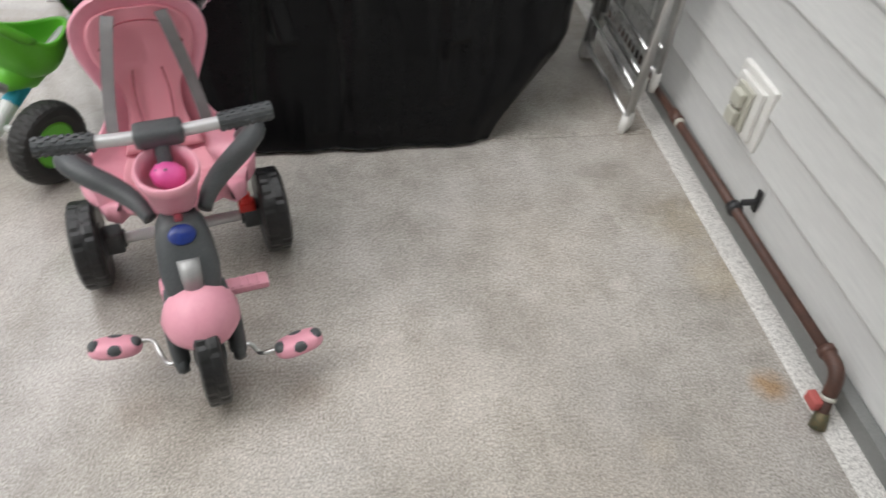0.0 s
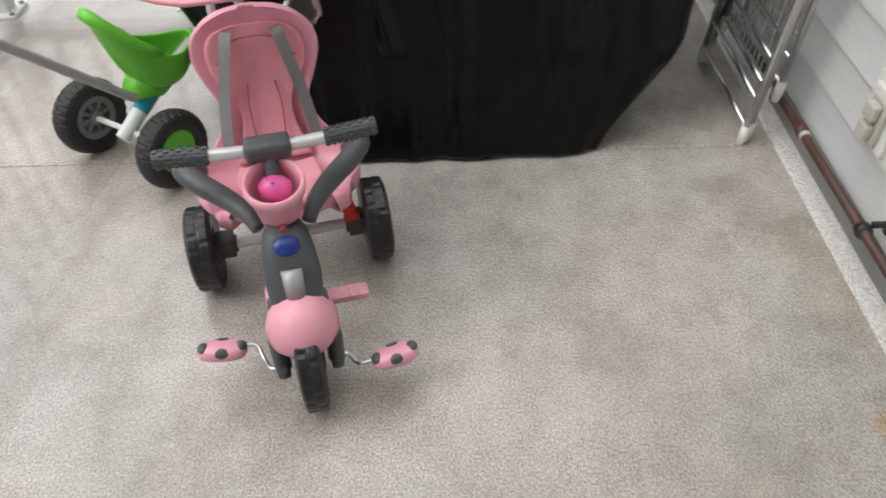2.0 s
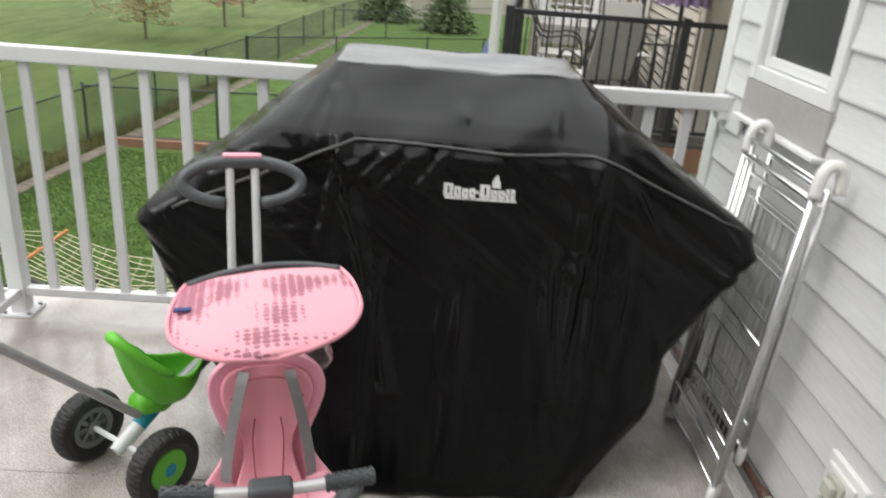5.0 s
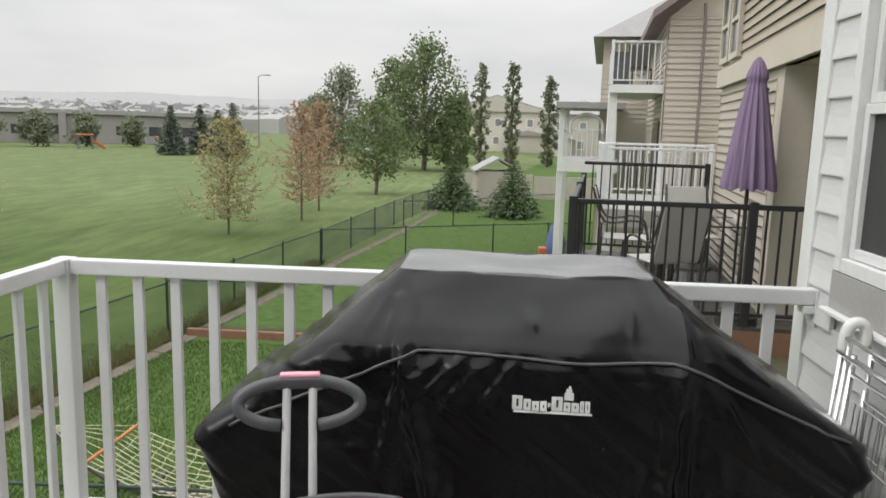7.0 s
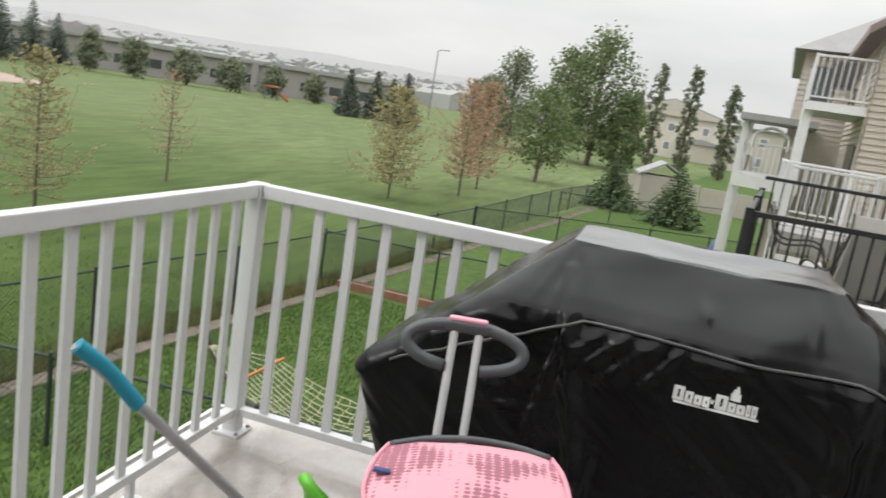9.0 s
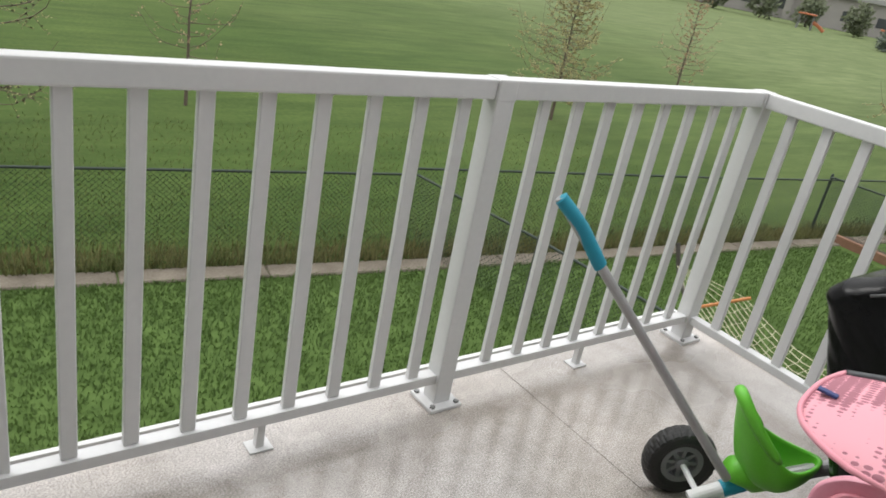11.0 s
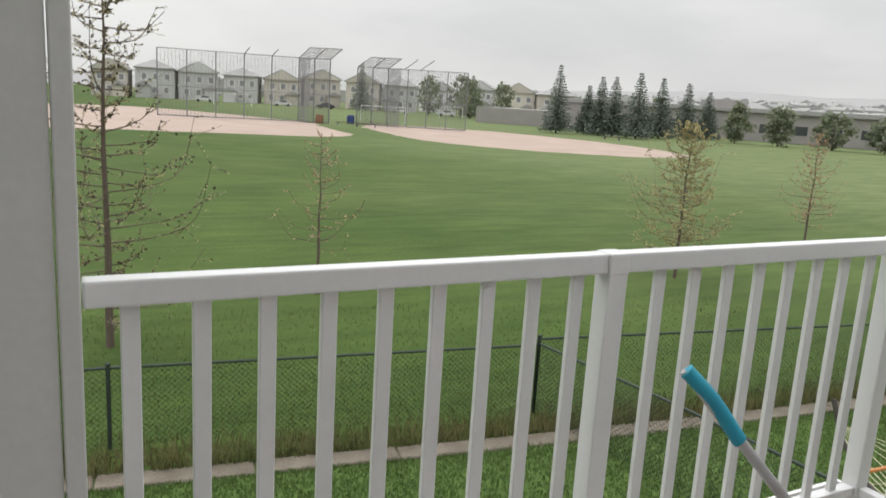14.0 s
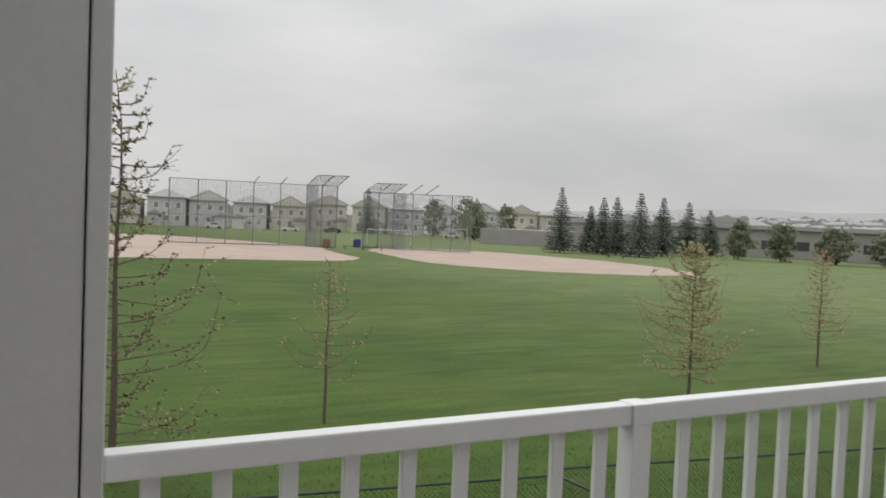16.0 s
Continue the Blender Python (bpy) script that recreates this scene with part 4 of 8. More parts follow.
for s in (-1, 1):
    b = bm_new()
    pts = arc([(s * 0.052, -0.158, 0.555), (s * 0.060, -0.140, 0.53), (s * 0.076, -0.126, 0.46), (s * 0.088, -0.116, 0.40), (s * 0.098, -0.098, 0.335), (s * 0.10, -0.088, 0.30)], 6)
    rows2 = []
    for p in pts:
        rows2.append([b.verts.new(p + Vector((dx, -0.4 * dx * s, dz))) for dx, dz in ((-0.0125, 0), (0.0125, 0), (0.0125, 0.003), (-0.0125, 0.003))])
    for q, w in zip(rows2, rows2[1:]):
        for k in range(4):
            b.faces.new((q[k], q[(k + 1) % 4], w[(k + 1) % 4], w[k]))
    part("strap", b, M["strap"], trike, "gray webbing shoulder strap")
    b = bm_new()
    pts = arc([(s * 0.160, -0.01, 0.318), (s * 0.181, 0.030, 0.362), (s * 0.182, 0.070, 0.384), (s * 0.150, 0.110, 0.376), (s * 0.100, 0.155, 0.362), (s * 0.068, 0.195, 0.352), (s * 0.050, 0.228, 0.335)], 5)
    tube(b, pts, [0.0145 + 0.0085 * math.sin(math.pi * min(1, (i + 2) / len(pts))) for i in range(len(pts))], 12)
    part("safety_arm", b, M["slate"], trike, "slate gray padded safety arm", smooth=True)
    # fork, footrest, crank and pedal
    b = bm_new()
    tube(b, arc([(s * 0.044, 0.325, 0.235), (s * 0.056, 0.37, 0.17), (s * 0.054, 0.395, 0.10)], 4), [0.019] * 4 + [0.024] * 5, 10, squash=0.7)
    lathe(b, [(0.022, -0.012), (0.026, 0), (0.022, 0.012)], 14, Matrix.Translation((s * 0.055, 0.395, 0.102)) @ ALONG_X)
    part("fork_leg", b, M["slate"], trike, smooth=True)
    b = bm_new()
    if s < 0:
        box(b, (-0.145, 0.262, 0.150), (-0.03, 0.298, 0.168), 0.007)
        for k in range(4):
            xx = -0.07 - 0.018 * k
            box(b, (xx - 0.003, 0.266, 0.1678), (xx + 0.003, 0.294, 0.171), 0.001)
    else:
        box(b, (0.045, 0.255, 0.145), (0.066, 0.300, 0.205), 0.007)
    part("footrest", b, M["pink"], trike)
    py, pz = (0.33, 0.115) if s > 0 else (0.42, 0.10)
    b = bm_new()
    tube(b, arc([(s * 0.05, 0.395, 0.102), (s * 0.078, 0.395, 0.104), (s * 0.092, (0.395 + py) / 2, (0.102 + pz) / 2 - 0.012), (s * 0.105, py, pz - 0.004), (s * 0.15, py, pz)], 4), 0.0048, 8)
    part("crank", b, M["chrome"], trike, "bent steel crank", smooth=True)
    b = bm_new()
    pm = Matrix.Translation((s * 0.172, py, pz)) @ Matrix.Rotation(radians(28), 4, "X") @ Matrix.Rotation(radians(-8 * s), 4, "Y")
    bmesh.ops.create_icosphere(b, subdivisions=4, radius=1.0)
    for v in b.verts:
        v.co = pm @ Vector([math.copysign(abs(c) ** 0.72, c) * q for c, q in zip(v.co, (0.050, 0.034, 0.019))])
    pedal = part("pedal", b, M["pink"], trike, smooth=True)
    b = bm_new()
    for c, sz in (((0.0, -0.012, 0.0125), (0.023, 0.018, 0.0075)), ((0.037, 0.008, 0.009), (0.013, 0.020, 0.011)), ((-0.037, 0.006, 0.009), (0.013, 0.020, 0.011)), ((0.0, 0.027, 0.002), (0.021, 0.009, 0.013))):
        mm = pm @ Matrix.Translation(c) @ Matrix.Diagonal((*sz, 1))
        bmesh.ops.create_icosphere(b, subdivisions=2, radius=1.0, matrix=mm)
    part("grip_patch", b, M["slate"], pedal, "dark gray rubber grip patches", smooth=True)
# fender over the front wheel
b = bm_new()


def fender_pt(u, v):
    a = 2 * math.pi * u
    t = 0.5 * math.pi * (0.03 + 1.0 * v)
    lip = 1.0 + 0.05 * max(0.0, v - 0.93) / 0.07 + 0.035 * math.cos(9 * a) * max(0.0, v - 0.6)
    x, y, z = 0.071 * math.sin(t) * math.cos(a) * lip, 0.079 * math.sin(t) * math.sin(a) * lip, 0.072 * math.cos(t)
    return Vector((x, 0.362 + y * 0.96 + z * 0.16, 0.190 + z * 0.94 - y * 0.15))


cap = grid_surface(b, fender_pt, 32, 12, close_u=True)
b.faces.new(cap[0])
ob = part("fender", b, M["pink"], trike, smooth=True)
sol = ob.modifiers.new("thick", "SOLIDIFY")
sol.thickness = 0.004
# steering head with the badge
b = bm_new()
hp = [(0.338, 0.212, 0.038, 0.030), (0.322, 0.236, 0.047, 0.036), (0.30, 0.265, 0.050, 0.038), (0.275, 0.305, 0.046, 0.036), (0.255, 0.335, 0.040, 0.030), (0.245, 0.352, 0.030, 0.024)]
rings = []
for y, z, hx, hy in hp:
    hx *= 1.14
    rings.append([b.verts.new((hx * math.copysign(abs(math.cos(a)) ** 0.6, math.cos(a)), y + hy * math.copysign(abs(math.sin(a)) ** 0.6, math.sin(a)), z + 0.4 * hy * math.sin(a)))
                  for a in (2 * math.pi * k / 24 for k in range(24))])
for q, s in zip(rings, rings[1:]):
    for k in range(24):
        b.faces.new((q[k], q[(k + 1) % 24], s[(k + 1) % 24], s[k]))
b.faces.new(rings[0][::-1]); b.faces.new(rings[-1])
head = part("steering_head", b, M["slate"], trike, smooth=True)
b = bm_new()
mm = Matrix.Translation((0, 0.292, 0.338)) @ Matrix.Rotation(radians(-42), 4, "X")
lathe(b, [(1.0, -0.004), (1.0, 0.002), (0.85, 0.005), (0.0001, 0.006)], 24, mm @ Matrix.Diagonal((0.026, 0.020, 1, 1)))
part("badge", b, M["blue_badge"], head, "oval blue badge", smooth=True)
b = bm_new()
tube(b, [(0, 0.345, 0.25), (0, 0.322, 0.302)], 0.021, 16)
part("head_tube", b, M["gray_tube"], head, "gray band on the steering head", smooth=True)
b = bm_new()
tube(b, [(0, 0.25, 0.34), (0, 0.172, 0.49)], 0.014, 12)
part("stem", b, M["slate"], trike)
b = bm_new()
tube(b, arc([(-0.205, 0.165, 0.492), (-0.10, 0.172, 0.488), (0.0, 0.175, 0.486), (0.10, 0.172, 0.488), (0.205, 0.165, 0.492)], 4), 0.0125, 14)
bar = part("handlebar", b, M["silver"], trike, "silver tube handlebar", smooth=True)
b = bm_new()
box(b, (-0.045, 0.150, 0.468), (0.045, 0.197, 0.506), 0.012)
part("clamp", b, M["slate"], bar, smooth=True)
for s in (-1, 1):
    b = bm_new()
    tube(b, [(s * 0.108, 0.171, 0.488), (s * 0.21, 0.1645, 0.4925)], 0.0165, 14)
    for k in range(9):
        for j in range(8):
            a = 2 * math.pi * (j + 0.5 * (k % 2)) / 8
            c = Vector((s * (0.115 + 0.011 * k), 0.1705 - 0.0006 * k, 0.4885 + 0.0005 * k)) + Vector((0, math.cos(a), math.sin(a))) * 0.0165
            mm = Matrix.Translation(c) @ Matrix.Rotation(a, 4, "X")
            box(b, (-0.0035, -0.0022, -0.0035), (0.0035, 0.0022, 0.0035), 0, mm)
    part("grip", b, M["slate"], bar, "dark knobbly rubber grip")
b = bm_new()
cm = Matrix.Translation((0, 0.222, 0.395)) @ Matrix.Rotation(radians(-12), 4, "X")
lathe(b, [(0.034, -0.052), (0.045, -0.02), (0.052, 0.032), (0.057, 0.034), (0.060, 0.052), (0.058, 0.062), (0.052, 0.061), (0.049, 0.03), (0.040, -0.035), (0.001, -0.037)], 32, cm)
cup = part("cup_holder", b, M["pink"], trike, smooth=True)
b = bm_new()
box(b, (-0.007, 0.255, 0.345), (0.007, 0.275, 0.365), 0.003)
part("cup_slot", b, M["slot"], cup)
egg = thing("toy_egg", pose(-1.42 + 0.049, 1.13 - 0.217, 0.425, 0, 0, 192.7), "bright pink plastic toy lying in the cup holder", "toy")
b = bm_new()
lathe(b, [(0.001, -0.032), (0.018, -0.027), (0.026, -0.012), (0.026, 0.008), (0.019, 0.024), (0.001, 0.033)], 20, Matrix.Rotation(radians(70), 4, "Y"))
part("shell", b, M["hot_pink"], egg, smooth=True)
b = bm_new()
for c in ((0.012, -0.008, 0.0235), (0.018, 0.006, 0.021), (0.002, 0.012, 0.0235)):
    bmesh.ops.create_icosphere(b, subdivisions=1, radius=0.0035, matrix=Matrix.Translation(c))
part("button", b, M["slate"], egg)
b = bm_new()
bmesh.ops.create_icosphere(b, subdivisions=3, radius=1.0)
for v in b.verts:
    k = 1 + 0.25 * noise.noise(v.co * 2.3)
    v.co = Vector((-0.118 + v.co.x * 0.040 * k, -0.215 + v.co.y * 0.022 * k, 0.560 + v.co.z * 0.048 * k))
bag = part("rain_cover_pouch", b, M["glass"], trike, "crumpled clear plastic pouch", smooth=True)
bag.visible_shadow = False
# push handle
PC = 0.045
TOP = Vector((PC, -0.385, 1.004))
for s in (-1, 1):
    b = bm_new()
    tube(b, arc([(PC + s * 0.031, -0.150, 0.13), (PC + s * 0.031, -0.205, 0.38), (PC + s * 0.030, -0.246, 0.62), (PC + s * 0.030, -0.300, 0.78), (PC + s * 0.029, -0.380, 0.99)], 4), 0.0098, 12)
    part("push_pole", b, M["silver"], trike, "silver push pole")
lean = Vector((0, -0.080, 0.21)).normalized()
b = bm_new()
pts = []
for k in range(33):
    a = radians(-148 + (k / 32) * 296)
    r2 = 0.052
    pts.append(TOP + Vector((0.137 * math.sin(a), 0, 0)) + lean * (r2 * math.cos(a) - r2))
pts = [p for p in pts]
tube(b, [(PC - 0.042, *(TOP + lean * -0.101)[1:])] + pts + [(PC + 0.042, *(TOP + lean * -0.101)[1:])], 0.0145, 12)
loop = part("push_handle", b, M["slate"], trike, "slate gray foam loop handle", smooth=True)
b = bm_new()
box(b, (TOP.x - 0.055, TOP.y - 0.016, TOP.z - 0.018), (TOP.x + 0.055, TOP.y + 0.016, TOP.z + 0.010), 0.008)
part("handle_hub", b, M["slate"], loop, smooth=True)
b = bm_new()
box(b, (TOP.x - 0.045, TOP.y - 0.010, TOP.z + 0.008), (TOP.x + 0.045, TOP.y + 0.012, TOP.z + 0.018), 0.004)
part("handle_inlay", b, M["pink"], loop, "pink inlay", smooth=True)
# canopy


def canopy_half(f):
    if f < 0.0:
        return 0.168 + (0.192 - 0.168) * (1 - (f / -0.155) ** 2)
    return 0.192 * max(0.0, 1 - (f / 0.1505) ** 2.4) ** 0.55


def canopy_pt(u, v):
    f = -0.155 + 0.305 * v
    h = canopy_half(min(f, 0.1497))
    q = (u - 0.5) * 2
    x = h * q
    z = 0.805 + 0.022 * (1 - q * q) * math.sin(math.pi * (0.25 + 0.6 * v)) - 0.055 * max(0, v - 0.3) ** 1.6 + 0.003 * noise.noise((x * 14, f * 14, 1)) - 0.09 * x
    return Vector((x, f, z))


b = bm_new()
grid_surface(b, canopy_pt, 30, 26)
can = part("canopy", b, M["net"], trike, "pink net sun canopy with dark open cells", smooth=True)
sol = can.modifiers.new("thick", "SOLIDIFY")
sol.thickness = 0.003
b = bm_new()
rim = [canopy_pt(0, k / 24) for k in range(25)] + [canopy_pt(1, 1 - k / 24) for k in range(1, 25)]
tube(b, rim, 0.0052, 8)
part("canopy_rim", b, M["pink_fabric"], can, "pink bound edge", smooth=True)
b = bm_new()
tube(b, arc([(-0.165, -0.152, 0.821), (-0.09, -0.166, 0.826), (0.0, -0.17, 0.824), (0.09, -0.166, 0.810), (0.165, -0.152, 0.791)], 5), 0.0075, 10)
part("canopy_bar", b, M["slate"], can, "dark gray rear bow", smooth=True)
b = bm_new()
box(b, (0.148, -0.026, 0.797), (0.182, -0.012, 0.803), 0.002)
part("canopy_tag", b, M["navy"], can, "small navy tag")

# ---------------------------------------------------------------- the green tricycle
M["green"] = mat("lime_green_plastic", (0.14, 0.52, 0.035), (0.11, 0.44, 0.03), rough=0.4, scale=6, bump=0.02)
M["teal"] = mat("turquoise_foam", (0.012, 0.30, 0.42), (0.015, 0.25, 0.36), rough=0.6, scale=14, bump=0.08)
M["white_tube"] = mat("white_painted_tube", (0.74, 0.74, 0.74), (0.66, 0.66, 0.66), rough=0.35)
M["gray_hub"] = mat("gray_plastic_hub", (0.16, 0.165, 0.17), (0.20, 0.205, 0.21), rough=0.5)
ga = math.degrees(math.atan2(-0.52, 0.85))
gt = thing("tricycle", pose(-1.925, 1.55, 0, 0, 0, ga), "lime green toddler tricycle with a turquoise gripped push pole", "tricycle")
GI = gt.matrix_world.inverted()


def spoked_wheel(th, x, y, r, w, rim_mat, disc=False):
    m = Matrix.Translation((x, y, r)) @ ALONG_X
    bb = bm_new()
    ridged(bb, [(r * 0.55, -w * 0.38), (r * 0.72, -w * 0.5), (r * 0.86, -w * 0.47), (r * 0.93, -w * 0.40), (r * 0.975, -w * 0.25), (r, -w * 0.08), (r, w * 0.08), (r * 0.975, w * 0.25), (r * 0.93, w * 0.40),
                (r * 0.86, w * 0.47), (r * 0.72, w * 0.5), (r * 0.55, w * 0.38)], 112, m, [0, 0, 0, 1, 1, 1, 1, 1, 1, 0, 0, 0], r * 0.022)
    wh = part("wheel", bb, M["rubber"], th)
    bb = bm_new()
    if disc:
        lathe(bb, [(0.014, -w * 0.45), (r * 0.5, -w * 0.40), (r * 0.575, -w * 0.30), (r * 0.575, w * 0.30), (r * 0.5, w * 0.40), (0.014, w * 0.45)], 28, m)
        part("rim", bb, rim_mat, wh, "lime green wheel disc")
        bb = bm_new()
        lathe(bb, [(0.016, -w * 0.5), (0.020, -w * 0.44), (0.020, w * 0.44), (0.016, w * 0.5)], 14, m)
        part("hub_cap", bb, M["teal"], wh, "turquoise hub cap")
    else:
        lathe(bb, [(r * 0.42, -w * 0.36), (r * 0.57, -w * 0.4), (r * 0.57, w * 0.4), (r * 0.42, w * 0.36)], 32, m, closed=True)
        lathe(bb, [(0.020, -w * 0.42), (0.020, w * 0.42), (0.008, w * 0.5)], 14, m)
        for k in range(8):
            box(bb, (0.016, -0.006, -w * 0.30), (r * 0.45, 0.006, w * 0.30), 0.002, m @ Matrix.Rotation(2 * math.pi * k / 8, 4, "Z"), 1)
        part("rim", bb, rim_mat, wh, "gray spoked rim")
    return wh


HALF = 0.163
spoked_wheel(gt, -HALF, 0, 0.112, 0.066, M["gray_hub"])
spoked_wheel(gt, HALF, 0, 0.112, 0.066, M["green"], True)
b = bm_new()
tube(b, [(-HALF - 0.03, 0, 0.112), (HALF + 0.03, 0, 0.112)], 0.0085, 10)
part("axle", b, M["white_tube"], gt)
b = bm_new()
tube(b, [(0, -0.03, 0.105), (0, 0.06, 0.155)], 0.022, 16)
part("axle_socket", b, M["white_tube"], gt)
b = bm_new()
tube(b, [(0, 0.05, 0.150), (0, 0.105, 0.178)], 0.0235, 16)
part("band", b, M["teal"], gt, "turquoise band")
b = bm_new()
tube(b, [(0, 0.10, 0.172), (0, 0.26, 0.235), (0, 0.44, 0.30)], 0.021, 14)
part("frame_tube", b, M["gray_tube"], gt)
# seat: a scooped shell with a handled back


def gseat(u, v):
    """A scooped shell: a peaked back at the rear, low cheeks, and a tongue running out in front."""
    a = 2 * math.pi * u
    back = 0.5 + 0.5 * math.cos(a - radians(262))   # 1 at the high rear side
    front = max(0.0, math.sin(a)) ** 2
    rim = 0.268 + 0.195 * back ** 1.7 + 0.018 * front
    rad = math.sin(v ** 0.8 * math.pi / 2) ** 0.75
    y = 0.150 + (0.092 + 0.050 * front) * math.sin(a) * rad - 0.055 * back * v ** 2
    x = 0.096 * math.cos(a) * rad * (1 - 0.30 * back * v) * (1 - 0.25 * front)
    z = 0.200 + (rim - 0.200) * v ** (2.0 - 0.5 * front)
    return Vector((x, y, z))


b = bm_new()
grid_surface(b, gseat, 40, 16, close_u=True)
seat = part("seat", b, M["green"], gt, smooth=True)
sol = seat.modifiers.new("thick", "SOLIDIFY")
sol.thickness, sol.offset = 0.010, 0
b = bm_new()
grip_line = [gseat((262 - 95 + 190 * k / 20) / 360, 0.99) for k in range(21)]
tube(b, grip_line, [0.007] + [0.0135 + 0.004 * math.sin(math.pi * k / 18) for k in range(19)] + [0.007], 10)
part("back_grip", b, M["green"], seat, smooth=True)
b = bm_new()
tube(b, [(0, 0.05, 0.225), (0, 0.13, 0.20), (0, 0.2, 0.215)], [0.035, 0.042, 0.035], 12)
part("seat_mount", b, M["green"], gt, smooth=True)
tip, foot = GI @ Vector((-2.250, 1.050, 0.906)), GI @ Vector((-1.868, 1.527, 0.235))
b = bm_new()
tube(b, [foot, tip], 0.0125, 12)
part("push_pole", b, M["gray_tube"], gt, "gray push pole")
d = (tip - foot).normalized()
b = bm_new()
tube(b, arc([tip - d * 0.20, tip - d * 0.185, tip - d * 0.10 + Vector((0, 0, 0.011)), tip - d * 0.02 + Vector((0, 0, 0.004)), tip], 5), [0.014] + [0.0172] * 17 + [0.018, 0.015, 0.008], 14)
part("pole_grip", b, M["teal"], gt, "turquoise foam grip", smooth=True)
trike_front = spoked_wheel(gt, 0, 0.44, 0.105, 0.05, M["gray_hub"])
b = bm_new()
for s in (-1, 1):
    tube(b, [(s * 0.036, 0.44, 0.105), (s * 0.036, 0.42, 0.25)], 0.009, 8)
tube(b, [(0.036, 0.42, 0.25), (-0.036, 0.42, 0.25)], 0.011, 8)
part("fork", b, M["gray_tube"], gt)

# ---------------------------------------------------------------- along the wall: drying rack, gas pipe, socket
def drying_rack():
    th = thing("drying_rack", pose(-0.16, 1.78, 0), "folded chrome clothes drying rack leaning on the wall", "drying rack")
    o = Vector((-0.16, 1.78, 0))

    def P(x, y, z):
        return Vector((x, y, z)) - o

    # three nested frames: foot x, top x, y range, foot z, top z
    frames = [(-0.185, -0.118, 1.560, 2.010, 0.03, 1.045, True), (-0.150, -0.100, 1.585, 1.985, 0.145, 0.985, True), (-0.105, -0.062, 1.600, 1.965, 0.15, 1.00, True), (-0.168, -0.108, 1.572, 1.998, 0.035, 1.03, False)]
    for fx, tx, y0, y1, z0, z1, foot in frames:
        for y in (y0, y1):
            bb = bm_new()
            tube(bb, [P(fx, y, z0), P(tx, y, z1)], 0.0092, 10)
            part("side_tube", bb, M["chrome"], th, smooth=True)
        for k in ((0.03, 0.12, 0.935, 0.985) if foot else (0.0, 0.5)):
            x = fx + (tx - fx) * k
            z = z0 + (z1 - z0) * k
            bb = bm_new()
            tube(bb, [P(x, y0, z), P(x, y1, z)], 0.0062, 8)
            part("cross_tube", bb, M["chrome"], th, smooth=True)
        for y in (y0, y1):
            bb = bm_new()
            tube(bb, [P(fx - 0.002, y, z0 - 0.03), P(fx - 0.0005, y, z0 - 0.008), P(fx + 0.002, y, z0 + 0.035)], [0.009, 0.014, 0.0135], 10)
            part("foot_cap", bb, M["white_plastic"], th, "white plastic foot", smooth=True)
    for y in (1.560, 2.010):
        bb = bm_new()
        tube(bb, arc([P(-0.121, y, 0.985), P(-0.116, y, 1.045), P(-0.095, y, 1.072), P(-0.066, y, 1.06), P(-0.06, y, 1.0)], 5), 0.0165, 12)
        part("corner_cap", bb, M["white_plastic"], th, "white plastic folding joint", smooth=True)
    # wire shelves folded up
    for fx, tx, n in ((-0.135, -0.098, 11), (-0.090, -0.070, 8)):
        for k in range(n):
            y = 1.62 + 0.33 * k / (n - 1)
            bb = bm_new()
            tube(bb, [P(fx, y, 0.17), P(tx, y, 0.86)], 0.0023, 5, caps=False)
            part("wire", bb, M["chrome"], th, smooth=True)
        for k in range(6):
            f = k / 5
            bb = bm_new()
            tube(bb, [P(fx + (tx - fx) * f - 0.003, 1.61, 0.17 + 0.69 * f), P(fx + (tx - fx) * f - 0.003, 1.96, 0.17 + 0.69 * f)], 0.0034, 6, caps=False)
            part("wire", bb, M["chrome"], th, smooth=True)
    return th


drying_rack()

M["pipe"] = mat("rusty_brown_pipe", (0.055, 0.028, 0.022), (0.11, 0.05, 0.035), rough=0.5, scale=25, bump=0.15)
M["brass"] = mat("tarnished_brass", (0.20, 0.15, 0.08), (0.10, 0.12, 0.08), rough=0.5, metal=0.5, scale=60)
M["red_handle"] = mat("faded_red_handle", (0.55, 0.13, 0.12), (0.45, 0.10, 0.09), rough=0.55)
M["tape"] = mat("white_thread_tape", (0.6, 0.58, 0.52), None, rough=0.7)
gp = thing("gas_pipe", pose(-0.07, 0.55, 0), "brown steel gas pipe with a red valve along the wall", "pipe")
go = Vector((-0.07, 0.55, 0))


def gpart(name, fn, material, label="", parent=None, smooth=True):
    bb = bm_new()
    fn(bb)
    return part(name, bb, material, parent or gp, label, smooth=smooth)


gpart("pipe_run", lambda q: tube(q, [Vector((-0.068, 0.60, 0.118)) - go, Vector((-0.072, 2.35, 0.092)) - go], 0.0122, 12), M["pipe"])
gpart("elbow", lambda q: tube(q, arc([Vector((-0.068, 0.612, 0.118)) - go, Vector((-0.069, 0.575, 0.117)) - go, Vector((-0.073, 0.553, 0.10)) - go, Vector((-0.078, 0.542, 0.066)) - go], 5), 0.0160, 14), M["pipe"])
gpart("collar", lambda q: tube(q, [Vector((-0.068, 0.605, 0.118)) - go, Vector((-0.068, 0.622, 0.118)) - go], 0.0192, 14), M["pipe"])
gpart("coupling", lambda q: tube(q, [Vector((-0.071, 1.455, 0.109)) - go, Vector((-0.071, 1.50, 0.109)) - go], 0.0178, 14), M["pipe"])
gpart("thread_tape", lambda q: tube(q, [Vector((-0.071, 1.445, 0.109)) - go, Vector((-0.071, 1.454, 0.109)) - go], 0.0155, 12), M["tape"])
